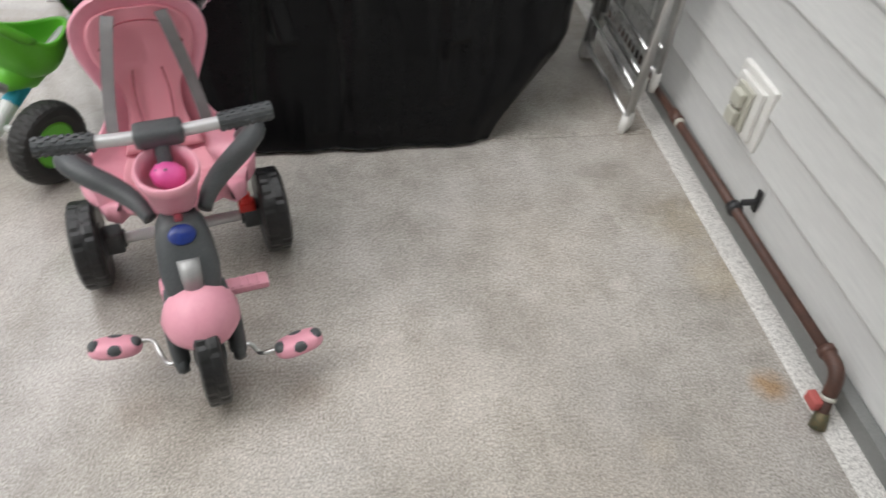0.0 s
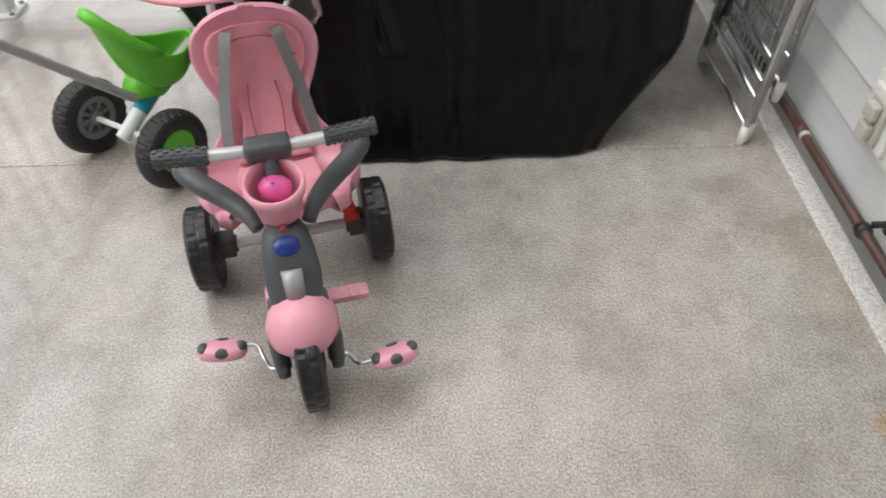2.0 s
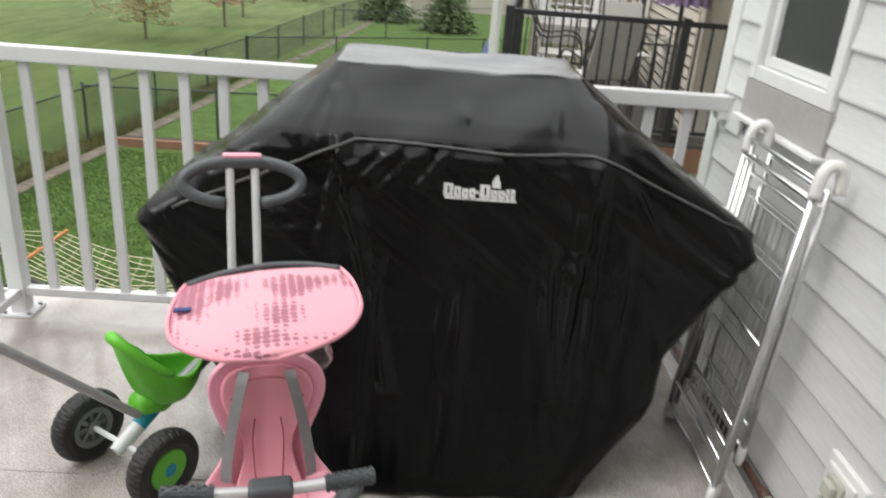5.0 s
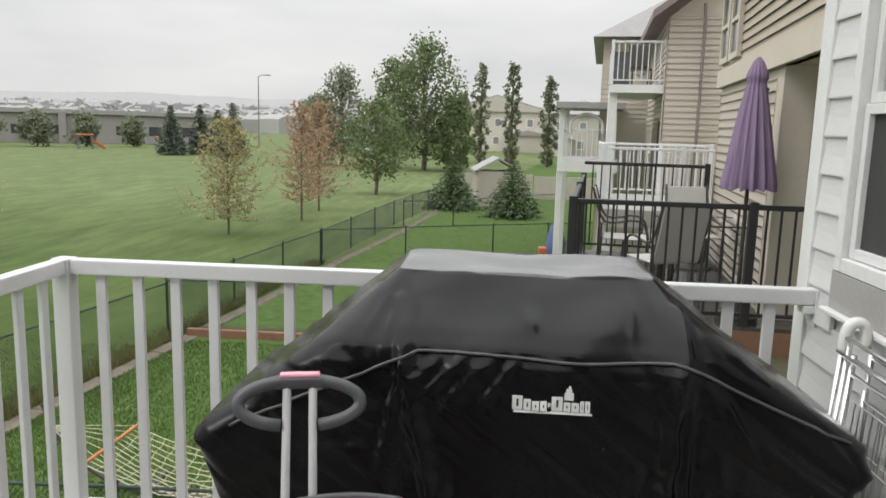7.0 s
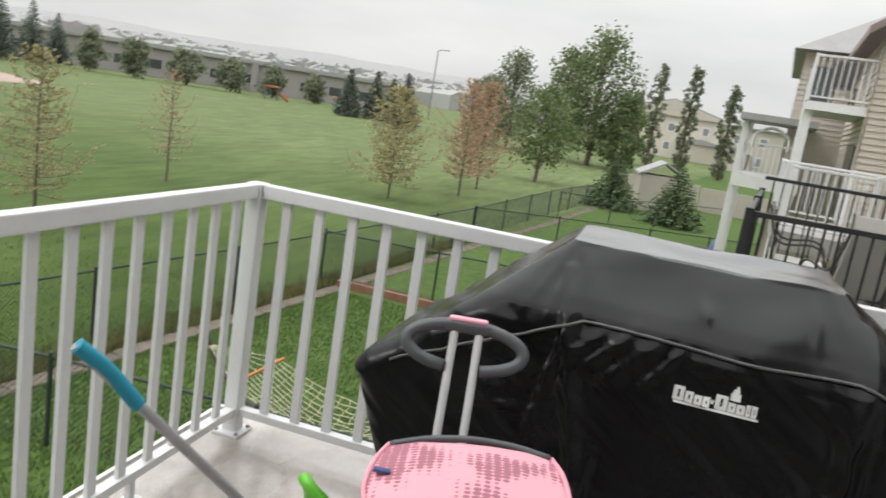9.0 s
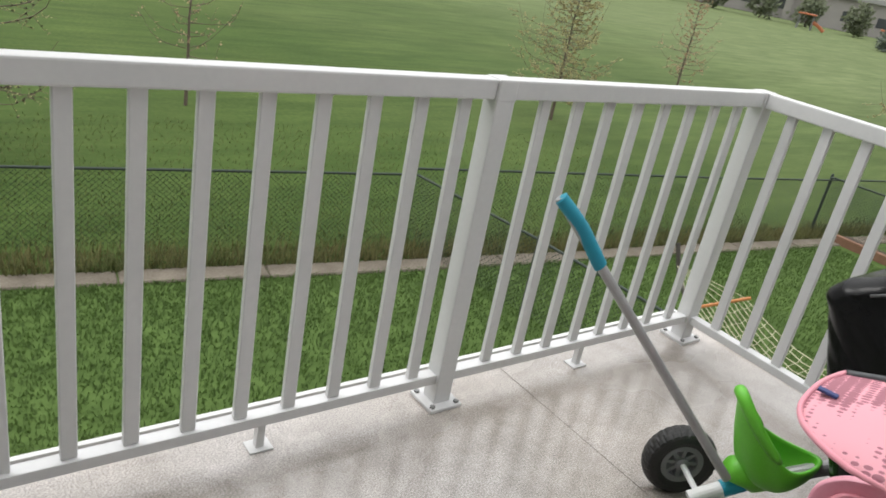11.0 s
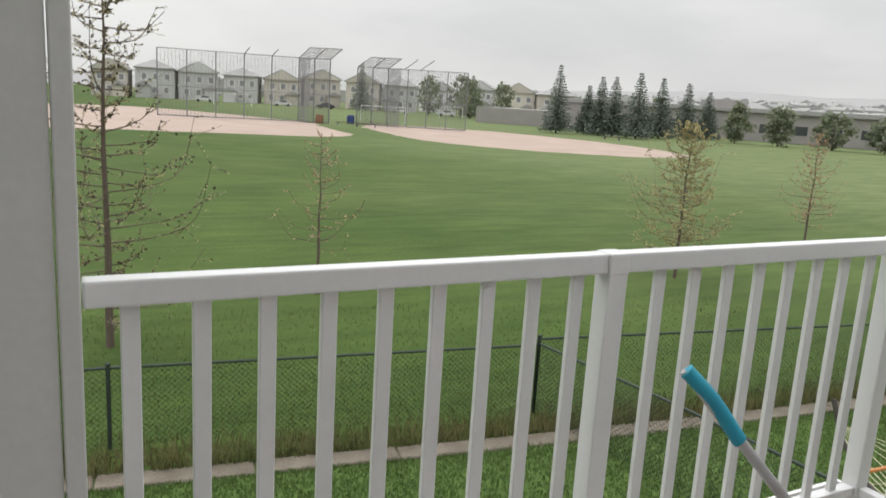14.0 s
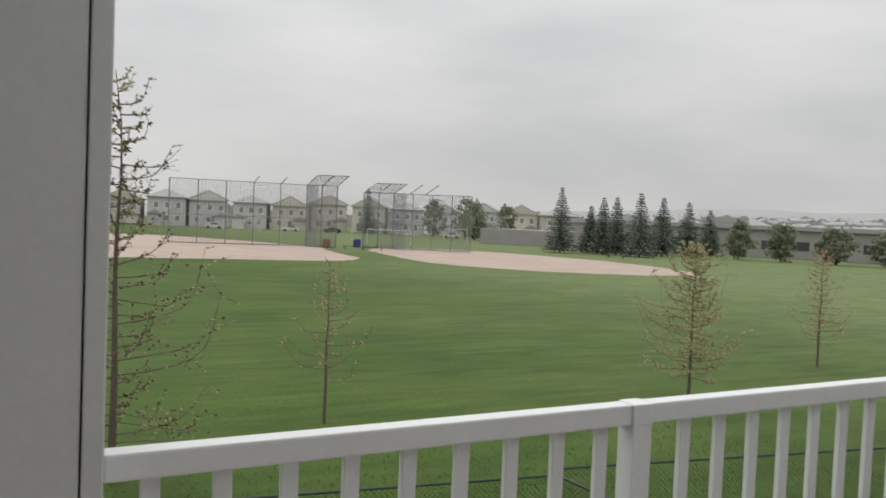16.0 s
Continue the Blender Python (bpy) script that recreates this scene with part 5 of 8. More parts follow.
gpart("riser", lambda q: tube(q, [Vector((-0.078, 0.542, 0.07)) - go, Vector((-0.095, 0.508, 0.0)) - go], [0.0125, 0.0125], 12), M["pipe"])
gpart("thread_tape", lambda q: tube(q, [Vector((-0.079, 0.540, 0.064)) - go, Vector((-0.081, 0.536, 0.056)) - go], 0.0165, 12), M["tape"])
gpart("valve", lambda q: tube(q, [Vector((-0.088, 0.522, 0.032)) - go, Vector((-0.091, 0.516, 0.020)) - go, Vector((-0.096, 0.506, 0.0)) - go], [0.0145, 0.0165, 0.0185], 12), M["brass"])
gpart("valve_handle", lambda q: box(q, (-0.045, -0.025, 0.034), (-0.026, 0.012, 0.062), 0.004), M["red_handle"], "faded red valve lever")


def pipe_bracket(y):
    def f(q):
        tube(q, [Vector((-0.07, y - 0.011, 0.112)) - go, Vector((-0.07, y + 0.011, 0.112)) - go], 0.0195, 12)
        box(q, Vector((-0.056, y - 0.006, 0.122)) - go, Vector((-0.012, y + 0.006, 0.136)) - go, 0.002)
        box(q, Vector((-0.018, y - 0.010, 0.100)) - go, Vector((-0.0125, y + 0.010, 0.165)) - go, 0.002)
    gpart("pipe_clip", f, M["black_rail"], "black pipe clip")


pipe_bracket(1.075)
pipe_bracket(1.82)

M["almond"] = mat("almond_plastic", (0.52, 0.51, 0.44), (0.46, 0.45, 0.39), rough=0.45)
so = thing("wall_socket", pose(0, 1.25, 0.30), "white outdoor socket with an almond weather cover on the siding", "socket")
b = bm_new()
box(b, (-0.020, -0.085, -0.088), (0.0, 0.085, 0.088), 0.004)
plate = part("mounting_block", b, M["white_plastic"], so)
b = bm_new()
box(b, (-0.034, -0.062, -0.070), (-0.0205, 0.062, 0.070), 0.005)
part("face_plate", b, M["white_plastic"], so)
b = bm_new()
box(b, (-0.046, -0.036, -0.058), (-0.0345, 0.036, 0.058), 0.005)
cover_plate = part("weather_cover", b, M["almond"], so, "almond colored weather cover")
for z in (-0.026, 0.026):
    b = bm_new()
    box(b, (-0.066, -0.022, z - 0.020), (-0.0465, 0.022, z + 0.020), 0.006)
    part("flap", b, M["almond"], cover_plate)

# ---------------------------------------------------------------- yards: strip, fences, bed, hammock
def strip_mesh(bb, line, width, z, thick, jitter=0.0, step=1.2):
    pts = [Vector((x, y, 0)) for x, y in line]
    out, acc = [], []
    for a, c in zip(pts, pts[1:]):
        n = max(1, int((c - a).length / step))
        acc += [a + (c - a) * (k / n) for k in range(n)]
    acc.append(pts[-1])
    return acc


FENCE_LINE = [(-11.2, -9), (-10.25, 0.34), (-9.41, 5.86), (-8.35, 12.0), (-7.5, 17.7), (-6.7, 23.5), (-5.75, 34), (-4.3, 44)]
STRIP_LINE = [(-10.2, -9), (-9.46, 0.13), (-8.66, 5.24), (-8.0, 10.45), (-7.14, 16.7), (-6.0, 25.9), (-5.14, 31.6), (-3.8, 45)]
pts = strip_mesh(None, STRIP_LINE, 0.5, 0, 0, step=1.5)
strip = thing("drain_strip", pose(0, 0, 0), "worn concrete drain strip along the yard fence", "concrete strip", kind="structure")
for a, c in zip(pts, pts[1:]):
    b = bm_new()
    L = (c - a).length - 0.015
    box(b, (0, -0.165, -0.1), (L, 0.165, 0.03), 0.02, seg=1)
    part("concrete_slab", b, M["concrete"], strip,
         at=Matrix.Translation((a.x, a.y, GROUND)) @ Matrix.Rotation(math.atan2(c.y - a.y, c.x - a.x), 4, "Z") @ Matrix.Rotation(random.uniform(-0.012, 0.012), 4, "Y"))


def chain_fence(line, h, label, gap=3.0, wire=0.0030, cell=0.075, base=GROUND, name="chain_link_fence", mats="fence_green", rails=True, post_r=0.026):
    th = thing(name, pose(line[0][0], line[0][1], base), label, "fence")
    o = Vector((line[0][0], line[0][1], base))
    L3 = [Vector((x, y, base)) - o for x, y in line]
    posts = []
    for a, c in zip(L3, L3[1:]):
        n = max(1, round((c - a).length / gap))
        posts += [a + (c - a) * (k / n) for k in range(n)]
    posts.append(L3[-1])
    bb = bm_new()
    tube(bb, [(0, 0, -0.1), (0, 0, h + 0.04)], post_r, 8)
    lathe(bb, [(post_r * 1.15, h + 0.03), (post_r * 1.2, h + 0.055), (0.004, h + 0.075)], 8)
    me = finish(bb, "post", M[mats])
    for p in posts:
        part("post", me, None, th, at=Matrix.Translation(p))
    if rails:
        bb = bm_new()
        tube(bb, [p + Vector((0, 0, h)) for p in posts], 0.019, 8)
        part("top_rail", bb, M[mats], th)
    V, Fc = [], []
    for a, c in zip(posts, posts[1:]):
        d = c - a
        ln = d.length
        d.normalize()
        nrm = Vector((-d.y, d.x, 0))
        n = int((ln + h) / cell)
        for k in range(-int(h / cell), int(ln / cell) + 1):
            for sgn in (1, -1):
                s0, s1 = k * cell, k * cell + h
                z0, z1 = (0.04, h) if sgn > 0 else (h, 0.04)
                u0, u1 = max(s0, 0), min(s1, ln)
                if u1 - u0 < 0.01:
                    continue
                za = z0 + (z1 - z0) * (u0 - s0) / (s1 - s0)
                zb = z0 + (z1 - z0) * (u1 - s0) / (s1 - s0)
                A, B = a + d * u0 + Vector((0, 0, za)), a + d * u1 + Vector((0, 0, zb))
                off = Vector((0, 0, wire)) if sgn > 0 else Vector((0, 0, wire))
                i = len(V)
                V += [A + nrm * wire, A - nrm * wire * 0.5 + off, A - nrm * wire * 0.5 - off, B + nrm * wire, B - nrm * wire * 0.5 + off, B - nrm * wire * 0.5 - off]
                Fc += [(i, i + 1, i + 4, i + 3), (i + 1, i + 2, i + 5, i + 4), (i + 2, i, i + 3, i + 5)]
    me = pydata("netting", [tuple(v) for v in V], Fc, M[mats])
    part("netting", me, None, th, "dark diamond wire netting", kind="stuff")
    return th


chain_fence(FENCE_LINE[:3], 1.03, "dark green chain link fence between yards and field", gap=4.4)
chain_fence(FENCE_LINE[2:], 1.12, "dark green chain link fence running on past further yards", gap=3.2)
chain_fence([(-9.41, 5.86), (-7.03, 6.15), (-4.6, 6.3), (-2.2, 6.35), (1.0, 6.2)], 1.05, "dark green chain link fence between two yards", gap=2.3)
chain_fence([(-8.0, 15.0), (-5.4, 15.25), (-2.4, 15.6), (2.0, 16.0)], 1.15, "dark green chain link fence between two yards", gap=2.6)
chain_fence([(-6.65, 23.5), (-4.1, 24.9), (-1.15, 26.4), (0.85, 27.3), (2.8, 28.2)], 1.15, "dark green chain link fence across a yard", gap=3.2)
chain_fence([(-5.3, 34.0), (-3.05, 34.6), (-0.5, 38.4), (2.6, 40.9)], 1.15, "dark green chain link fence across a far yard", gap=3.6, cell=0.12)

M["bed_wood"] = mat("brown_landscape_timber", (0.17, 0.085, 0.05), (0.24, 0.13, 0.08), rough=0.8, scale=5, bump=0.2)
M["soil"] = mat("dark_soil", (0.05, 0.035, 0.025), (0.085, 0.06, 0.045), rough=0.95, scale=5, bump=0.5)
b = bm_new()
box(b, (-7.5, 14.78, GROUND - 0.05), (-2.4, 14.90, GROUND + 0.17), 0.015)
tagged(part("garden_timber", b, M["bed_wood"]), "brown timber edging a narrow garden bed", "timber")
b = bm_new()
box(b, (-7.45, 14.905, GROUND - 0.05), (-2.4, 15.4, GROUND + 0.08), 0.04)
tagged(part("garden_bed", b, M["soil"]), "bare dark soil garden bed by the fence", "garden bed", kind="structure")

# hammock
M["orange_wood"] = mat("orange_varnished_wood", (0.50, 0.20, 0.055), (0.40, 0.15, 0.04), rough=0.45, scale=12, stretch=(1, 8, 1))
M["rope"] = mat("cream_rope", (0.60, 0.57, 0.42), (0.50, 0.47, 0.34), rough=0.85, scale=60)
M["stand"] = mat("dark_bronze_steel", (0.05, 0.045, 0.04), (0.08, 0.07, 0.06), rough=0.5)
hm = thing("hammock", pose(-4.7, 8.0, GROUND), "cream rope hammock with orange wooden spreader bars on a stand", "hammock")


def hp3(x, y, z):
    return Vector((x + 4.7, y - 8.0, z - GROUND))


for x0, y0, y1 in ((-5.67, 7.55, 8.80), (-3.35, 7.05, 8.30)):
    b = bm_new()
    tube(b, [hp3(x0, y0, -2.30), hp3(x0 + 0.07, y1, -2.30)], 0.022, 10)
    part("spreader_bar", b, M["orange_wood"], hm, "orange varnished spreader bar")
b = bm_new()
for k in range(13):
    f = k / 12
    line = []
    for j in range(13):
        s = j / 12
        sag = -0.28 * math.sin(math.pi * s) * (0.7 + 0.5 * math.sin(math.pi * f))
        line.append(hp3(-5.66 + 2.32 * s, 7.6 + 1.15 * f - 0.5 * s + 0.03 * math.sin(s * 40 + k * 3.1), -2.30 + sag))
    tube(b, line, 0.0065, 5, caps=False)
for j in range(1, 15):
    s = j / 15
    line = []
    for k in range(9):
        f = k / 8
        sag = -0.28 * math.sin(math.pi * s) * (0.7 + 0.5 * math.sin(math.pi * f))
        line.append(hp3(-5.66 + 2.32 * s + 0.03 * (k % 2), 7.6 + 1.15 * f - 0.5 * s, -2.30 + sag))
    tube(b, line, 0.004, 4, caps=False)
part("rope_net", b, M["rope"], hm, "cream knotted rope net", kind="stuff")
b = bm_new()
for x0, yb, side in ((-5.67, 8.2, -1), (-3.35, 7.7, 1)):
    for k in range(7):
        tube(b, [hp3(x0, yb - 0.55 + 0.18 * k, -2.30), hp3(x0 + side * 0.75, yb, -2.12)], 0.005, 4, caps=False)
part("cordage", b, M["rope"], hm, kind="stuff")
b = bm_new()
tube(b, arc([hp3(-6.5, 8.2, -1.85), hp3(-6.25, 8.2, -2.35), hp3(-5.6, 8.15, -2.80), hp3(-4.5, 8.0, -2.84), hp3(-3.4, 7.8, -2.80), hp3(-2.75, 7.7, -2.35), hp3(-2.5, 7.7, -1.85)], 6), 0.032, 10)
for x in (-5.2, -3.8):
    tube(b, [hp3(x, 7.3, -2.87), hp3(x, 8.7, -2.87)], 0.03, 8)
part("stand", b, M["stand"], hm, "dark steel stand")

# ---------------------------------------------------------------- plants
M["bark"] = mat("larch_bark", (0.10, 0.075, 0.058), (0.155, 0.12, 0.095), rough=0.9, scale=14, bump=0.5)
M["larch_gold"] = mat("larch_needles_gold", (0.47, 0.41, 0.22), (0.40, 0.37, 0.19), rough=0.8, scale=2, rand=0.3, island=True, translucent=0.3)
M["larch_rust"] = mat("larch_needles_rust", (0.53, 0.37, 0.25), (0.46, 0.33, 0.21), rough=0.8, scale=2, rand=0.3, island=True, translucent=0.3)
M["cones"] = mat("larch_cones", (0.045, 0.032, 0.025), (0.07, 0.05, 0.04), rough=0.9, scale=30)
M["leaf"] = mat("poplar_leaves", (0.135, 0.185, 0.075), (0.175, 0.215, 0.10), rough=0.65, scale=0.5, rand=0.35, island=True, translucent=0.5)
# leaf_gray is for far trees: distance haze paled into the leaf colour
M["leaf_gray"] = mat("hazy_far_leaves", (0.185, 0.215, 0.135), (0.225, 0.245, 0.165), rough=0.7, scale=0.5, rand=0.3, island=True, translucent=0.5)
M["needle"] = mat("spruce_needles", (0.092, 0.118, 0.09), (0.122, 0.148, 0.115), rough=0.75, scale=1.0, rand=0.35, island=True)
M["juniper"] = mat("pine_needles", (0.065, 0.105, 0.04), (0.092, 0.132, 0.055), rough=0.75, scale=2.0, rand=0.35, island=True)


class Soup:
    """Gathers loose triangles and quads for one crown."""

    def __init__(self):
        self.v, self.f = [], []

    def leaf(self, c, d, size, rng, aspect=0.5):
        up = Vector((rng.uniform(-1, 1), rng.uniform(-1, 1), rng.uniform(-1, 1)))
        d = d.normalized()
        s = d.cross(up)
        if s.length < 1e-3:
            s = d.cross(Vector((1, 0, 0)))
        s = s.normalized() * size * aspect
        i = len(self.v)
        self.v += [tuple(c), tuple(c + d * size * 0.5 + s), tuple(c + d * size), tuple(c + d * size * 0.5 - s)]
        self.f.append((i, i + 1, i + 2, i + 3))

    def mesh(self, name, material):
        return pydata(name, self.v, self.f, material)


def larch(x, y, h, r, seed, needles, material, cones=0, label="", limbs=46, lower=0.12, leaf=0.09, twigs=5):
    """An upright conifer: straight stem, thin rising and drooping limbs with twigs, tufts along them."""
    rng = random.Random(seed)
    th = thing("larch_tree", pose(x, y, GROUND), label, "tree", "larches on the field")
    bb = bm_new()
    stem = [Vector((0.02 * h * noise.noise((k * 0.7, seed, 0)) * (k / 8), 0.02 * h * noise.noise((seed, k * 0.7, 1)) * (k / 8), h * k / 8)) for k in range(9)]
    stem[0].z = -0.15
    tube(bb, stem, [max(0.006, (0.0088 * h + 0.012) * (1 - k / 8.2)) for k in range(9)], 8)
    part("trunk", bb, M["bark"], th)
    bb = bm_new()
    soup, dark = Soup(), Soup()
    for k in range(limbs):
        f = lower + (0.985 - lower) * (k + rng.random()) / limbs
        z = h * f
        i = min(7, int(f * 8))
        base = stem[i].lerp(stem[i + 1], f * 8 - i)
        a = k * 2.4 + rng.uniform(-0.4, 0.4)
        ln = r * (1 - f) ** 0.62 * rng.choice((0.4, 0.6, 0.8, 0.95, 1.25)) * rng.uniform(0.85, 1.1) * (0.75 + 0.5 * min(1, f / 0.3)) + 0.06
        out = Vector((math.cos(a), math.sin(a), 0))
        rise = rng.uniform(-0.30, 0.55) + 0.55 * f
        bend = Vector((rng.uniform(-0.14, 0.14), rng.uniform(-0.14, 0.14), rng.uniform(-0.10, 0.04))) * ln
        line = [base, base + out * ln * 0.4 + bend * 0.6 + Vector((0, 0, ln * rise * 0.15)), base + out * ln * 0.75 + bend + Vector((0, 0, ln * rise * 0.45)),
                base + out * ln + Vector((0, 0, ln * (rise + 0.10)))]
        line = arc(line, 3)
        tube(bb, line, [max(0.003, (0.0042 * h ** 0.6) * (1 - 0.8 * j / len(line))) for j in range(len(line))], 4, caps=False)
        for t in range(twigs):
            j = rng.randrange(2, len(line))
            p = line[j]
            td = (out * rng.uniform(0.1, 0.9) + Vector((rng.uniform(-1, 1), rng.uniform(-1, 1), rng.uniform(-0.5, 0.9)))).normalized()
            tl = ln * rng.uniform(0.12, 0.36)
            tube(bb, [p, p + td * tl * 0.6 + Vector((0, 0, -0.03 * tl)), p + td * tl], [0.004, 0.003, 0.002], 3, caps=False)
            for q in range(needles):
                c = p + td * tl * rng.random()
                soup.leaf(c, Vector((rng.uniform(-1, 1), rng.uniform(-1, 1), rng.uniform(-0.6, 1))), leaf * rng.uniform(0.5, 1.2), rng, 0.3)
            for q in range(cones if rng.random() < 0.8 and f < 0.93 else 0):
                c = p + td * tl * rng.random()
                for w in range(3):
                    dark.leaf(c, Vector((rng.uniform(-1, 1), rng.uniform(-1, 1), rng.uniform(0, 1))), 0.032, rng, 0.6)
    part("branching", bb, M["bark"], th, kind="stuff")
    if soup.v:
        part("foliage", soup.mesh("foliage", M[material]), None, th, kind="stuff")
    if dark.v:
        part("seed_matter", dark.mesh("seed_matter", M["cones"]), None, th, kind="stuff")
    return th


larch(-14.1, 0.6, 6.6, 1.35, 3, 9, "larch_gold", 2, "bare young larch with dark cones and sparse gold needles", limbs=80, lower=0.08, leaf=0.036, twigs=12)
larch(-16.4, 4.9, 3.5, 0.95, 5, 3, "larch_rust", 0, "thin bare young larch on the field", limbs=40, lower=0.28, leaf=0.05, twigs=5)
larch(-15.6, 14.6, 4.15, 1.30, 8, 16, "larch_gold", 0, "young larch with thin tan needles on the field", limbs=110, lower=0.14, leaf=0.05, twigs=8)
larch(-17.9, 22.8, 4.0, 0.85, 13, 8, "larch_rust", 0, "thin young larch losing its needles on the field", limbs=64, lower=0.20, leaf=0.05, twigs=6)
larch(-11.8, 29.2, 4.6, 1.65, 21, 11, "larch_gold", 0, "gold needled larch beside the yard fences", limbs=150, lower=0.13, leaf=0.085, twigs=9)
larch(-10.2, 34.5, 5.4, 1.45, 34, 10, "larch_rust", 0, "rust colored larch beside the yard fences", limbs=140, lower=0.16, leaf=0.09, twigs=8)
larch(-10.4, 38.8, 5.6, 1.5, 55, 10, "larch_rust", 0, "rust colored larch behind its twin", limbs=140, lower=0.14, leaf=0.09, twigs=8)


def leafy_tree(x, y, h, r, seed, label, material="leaf", clumps=60, per=48, size=0.34, low=0.2, narrow=False, name="poplar_tree", group="trees by the field"):
    """A broadleaf tree: tapered trunk, forked limbs, leaves in uneven clumps with gaps."""
    rng = random.Random(seed)
    th = thing(name, pose(x, y, GROUND), label, "tree", group)
    bb = bm_new()
    tube(bb, [(0, 0, -0.2), (0.05 * r, 0, h * 0.25), (-0.04 * r, 0.05 * r, h * 0.55), (0, 0, h * 0.93)], [0.022 * h, 0.016 * h, 0.010 * h, 0.002 * h], 8)
    part("trunk", bb, M["bark"], th)
    bb = bm_new()
    soup = Soup()
    for k in range(clumps):
        f = low + (1 - low) * (k + rng.random()) / clumps
        prof = math.sin(math.pi * min(1, max(0.02, (f - low) / (1 - low)) * 0.86 + 0.12)) ** (0.8 if not narrow else 0.5)
        a = k * 2.39996 + rng.uniform(-0.5, 0.5)
        rad = r * prof * rng.uniform(0.35, 1.05)
        c = Vector((rad * math.cos(a), rad * math.sin(a), h * f))
        start = Vector((0, 0, h * max(0.12, f - (0.16 if not narrow else 0.10))))
        if k % 2 == 0:
            tube(bb, [start, start.lerp(c, 0.55) + Vector((0, 0, 0.03 * h)), c], [0.006 * h, 0.004 * h, 0.0015 * h], 5, caps=False)
        cr = (0.20 + 0.16 * rng.random()) * r * (1.0 if not narrow else 0.9)
        for q in range(per):
            d = Vector((rng.gauss(0, 1), rng.gauss(0, 1), rng.gauss(0, 0.75 if not narrow else 1.7)))
            if d.length > 1.9:
                d *= 1.9 / d.length
            p = c + d * cr * 0.62
            soup.leaf(p, Vector((rng.uniform(-1, 1), rng.uniform(-1, 1), rng.uniform(-1, 0.6))), size * rng.uniform(0.5, 1.2), rng, 0.42)
    part("branching", bb, M["bark"], th, kind="stuff")
    part("crown", soup.mesh("crown", M[material]), None, th, kind="stuff")
    return th


leafy_tree(-8.9, 80, 13.2, 4.2, 101, "tall green poplar at the field's edge", clumps=100, per=62, size=0.36, low=0.12)
leafy_tree(-12.5, 83, 11.5, 3.0, 102, "green poplar at the field's edge", clumps=70, per=60, size=0.34, low=0.14)
leafy_tree(-18.8, 85, 10.6, 3.2, 103, "gray green poplar at the field's edge", "leaf_gray", clumps=70, per=60, size=0.34, low=0.12)
leafy_tree(-22.0, 88, 7.8, 2.6, 104, "gray green tree at the field's edge", "leaf_gray", clumps=50, per=90, size=0.34, low=0.10)
leafy_tree(-5.6, 78, 7.5, 2.3, 105, "dense green tree near the yards", clumps=45, per=70, size=0.4, low=0.05)
leafy_tree(-9.1, 49.5, 6.2, 2.3, 106, "small green ash beside the yard fence", "leaf", clumps=46, per=60, size=0.26, low=0.22)
for i, (dx, dist, slope, rr) in enumerate(((-0.0231, 100, 0.0825, 1.25), (0.0174, 98, 0.0841, 1.15), (0.0661, 96, 0.0678, 1.1), (-0.048, 102, 0.045, 1.3))):
    leafy_tree(-1.114 + dx * dist, dist, 4.48 + slope * dist, rr, 200 + i, "columnar aspen by a far house", "leaf_gray", clumps=44, per=60, size=0.34, low=0.04, narrow=True, name="aspen_tree",
               group="columnar aspens")


def spruce(x, y, h, r, seed, label="dark green spruce at the field's edge", tiers=20, material="needle", name="spruce_tree", group="spruces round the field", size=0.5, per=9):
    rng = random.Random(seed)
    th = thing(name, pose(x, y, GROUND), label, "tree", group)
    bb = bm_new()
    tube(bb, [(0, 0, -0.2), (0, 0, h * 0.5), (0, 0, h)], [0.016 * h, 0.010 * h, 0.003], 7)
    part("trunk", bb, M["bark"], th)
    soup = Soup()
    for t in range(tiers):
        f = 0.07 + 0.92 * t / tiers
        z = h * f
        ln = 1.28 * r * (1 - f) ** 0.9 * rng.uniform(0.85, 1.12) + 0.05
        nb = max(5, int(15 * (1 - f) + 4))
        for k in range(nb):
            a = 2 * math.pi * (k + rng.random() * 0.6) / nb + t
            out = Vector((math.cos(a), math.sin(a), 0))
            L = ln * rng.uniform(0.7, 1.1)
            for q in range(per):
                s = (q + rng.random()) / per
                p = Vector((0, 0, z)) + out * L * s + Vector((0, 0, -0.22 * L * s + 0.12 * L * s * s + rng.uniform(-0.03, 0.03) * h * 0.3))
                d = out + Vector((rng.uniform(-0.9, 0.9), rng.uniform(-0.9, 0.9), rng.uniform(-0.7, 0.15)))
                soup.leaf(p, d, size * (0.45 + 0.65 * (1 - f)) * rng.uniform(0.6, 1.1), rng, 0.30)
    part("crown", soup.mesh("crown", M[material]), None, th, kind="stuff")
    return th


for i, (x, y, h, r) in enumerate(((-101, 72, 11.0, 2.3), (-103.5, 80, 8.2, 2.0), (-98.5, 78.6, 9.6, 2.2), (-95.6, 78.9, 9.6, 2.1), (-91.6, 80.3, 10.3, 2.5), (-95.5, 88.6, 10.0, 2.4), (-97, 95.8, 9.6, 2.3),
                                 (-100, 104, 8.5, 2.2), (-44, 97, 6.7, 1.8), (-41.7, 101, 7.0, 1.7), (-40, 103, 6.4, 1.6), (-35.4, 96.3, 7.2, 1.7), (-175, 98, 11, 2.4), (-182, 70, 12, 2.6))):
    spruce(x, y, h, r, 300 + i, tiers=26, size=0.5, per=13)
spruce(-3.5, 41.8, 3.0, 1.45, 330, "dark green bushy spruce beside the shed", tiers=26, material="juniper", size=0.22, name="spruce_tree", per=18)
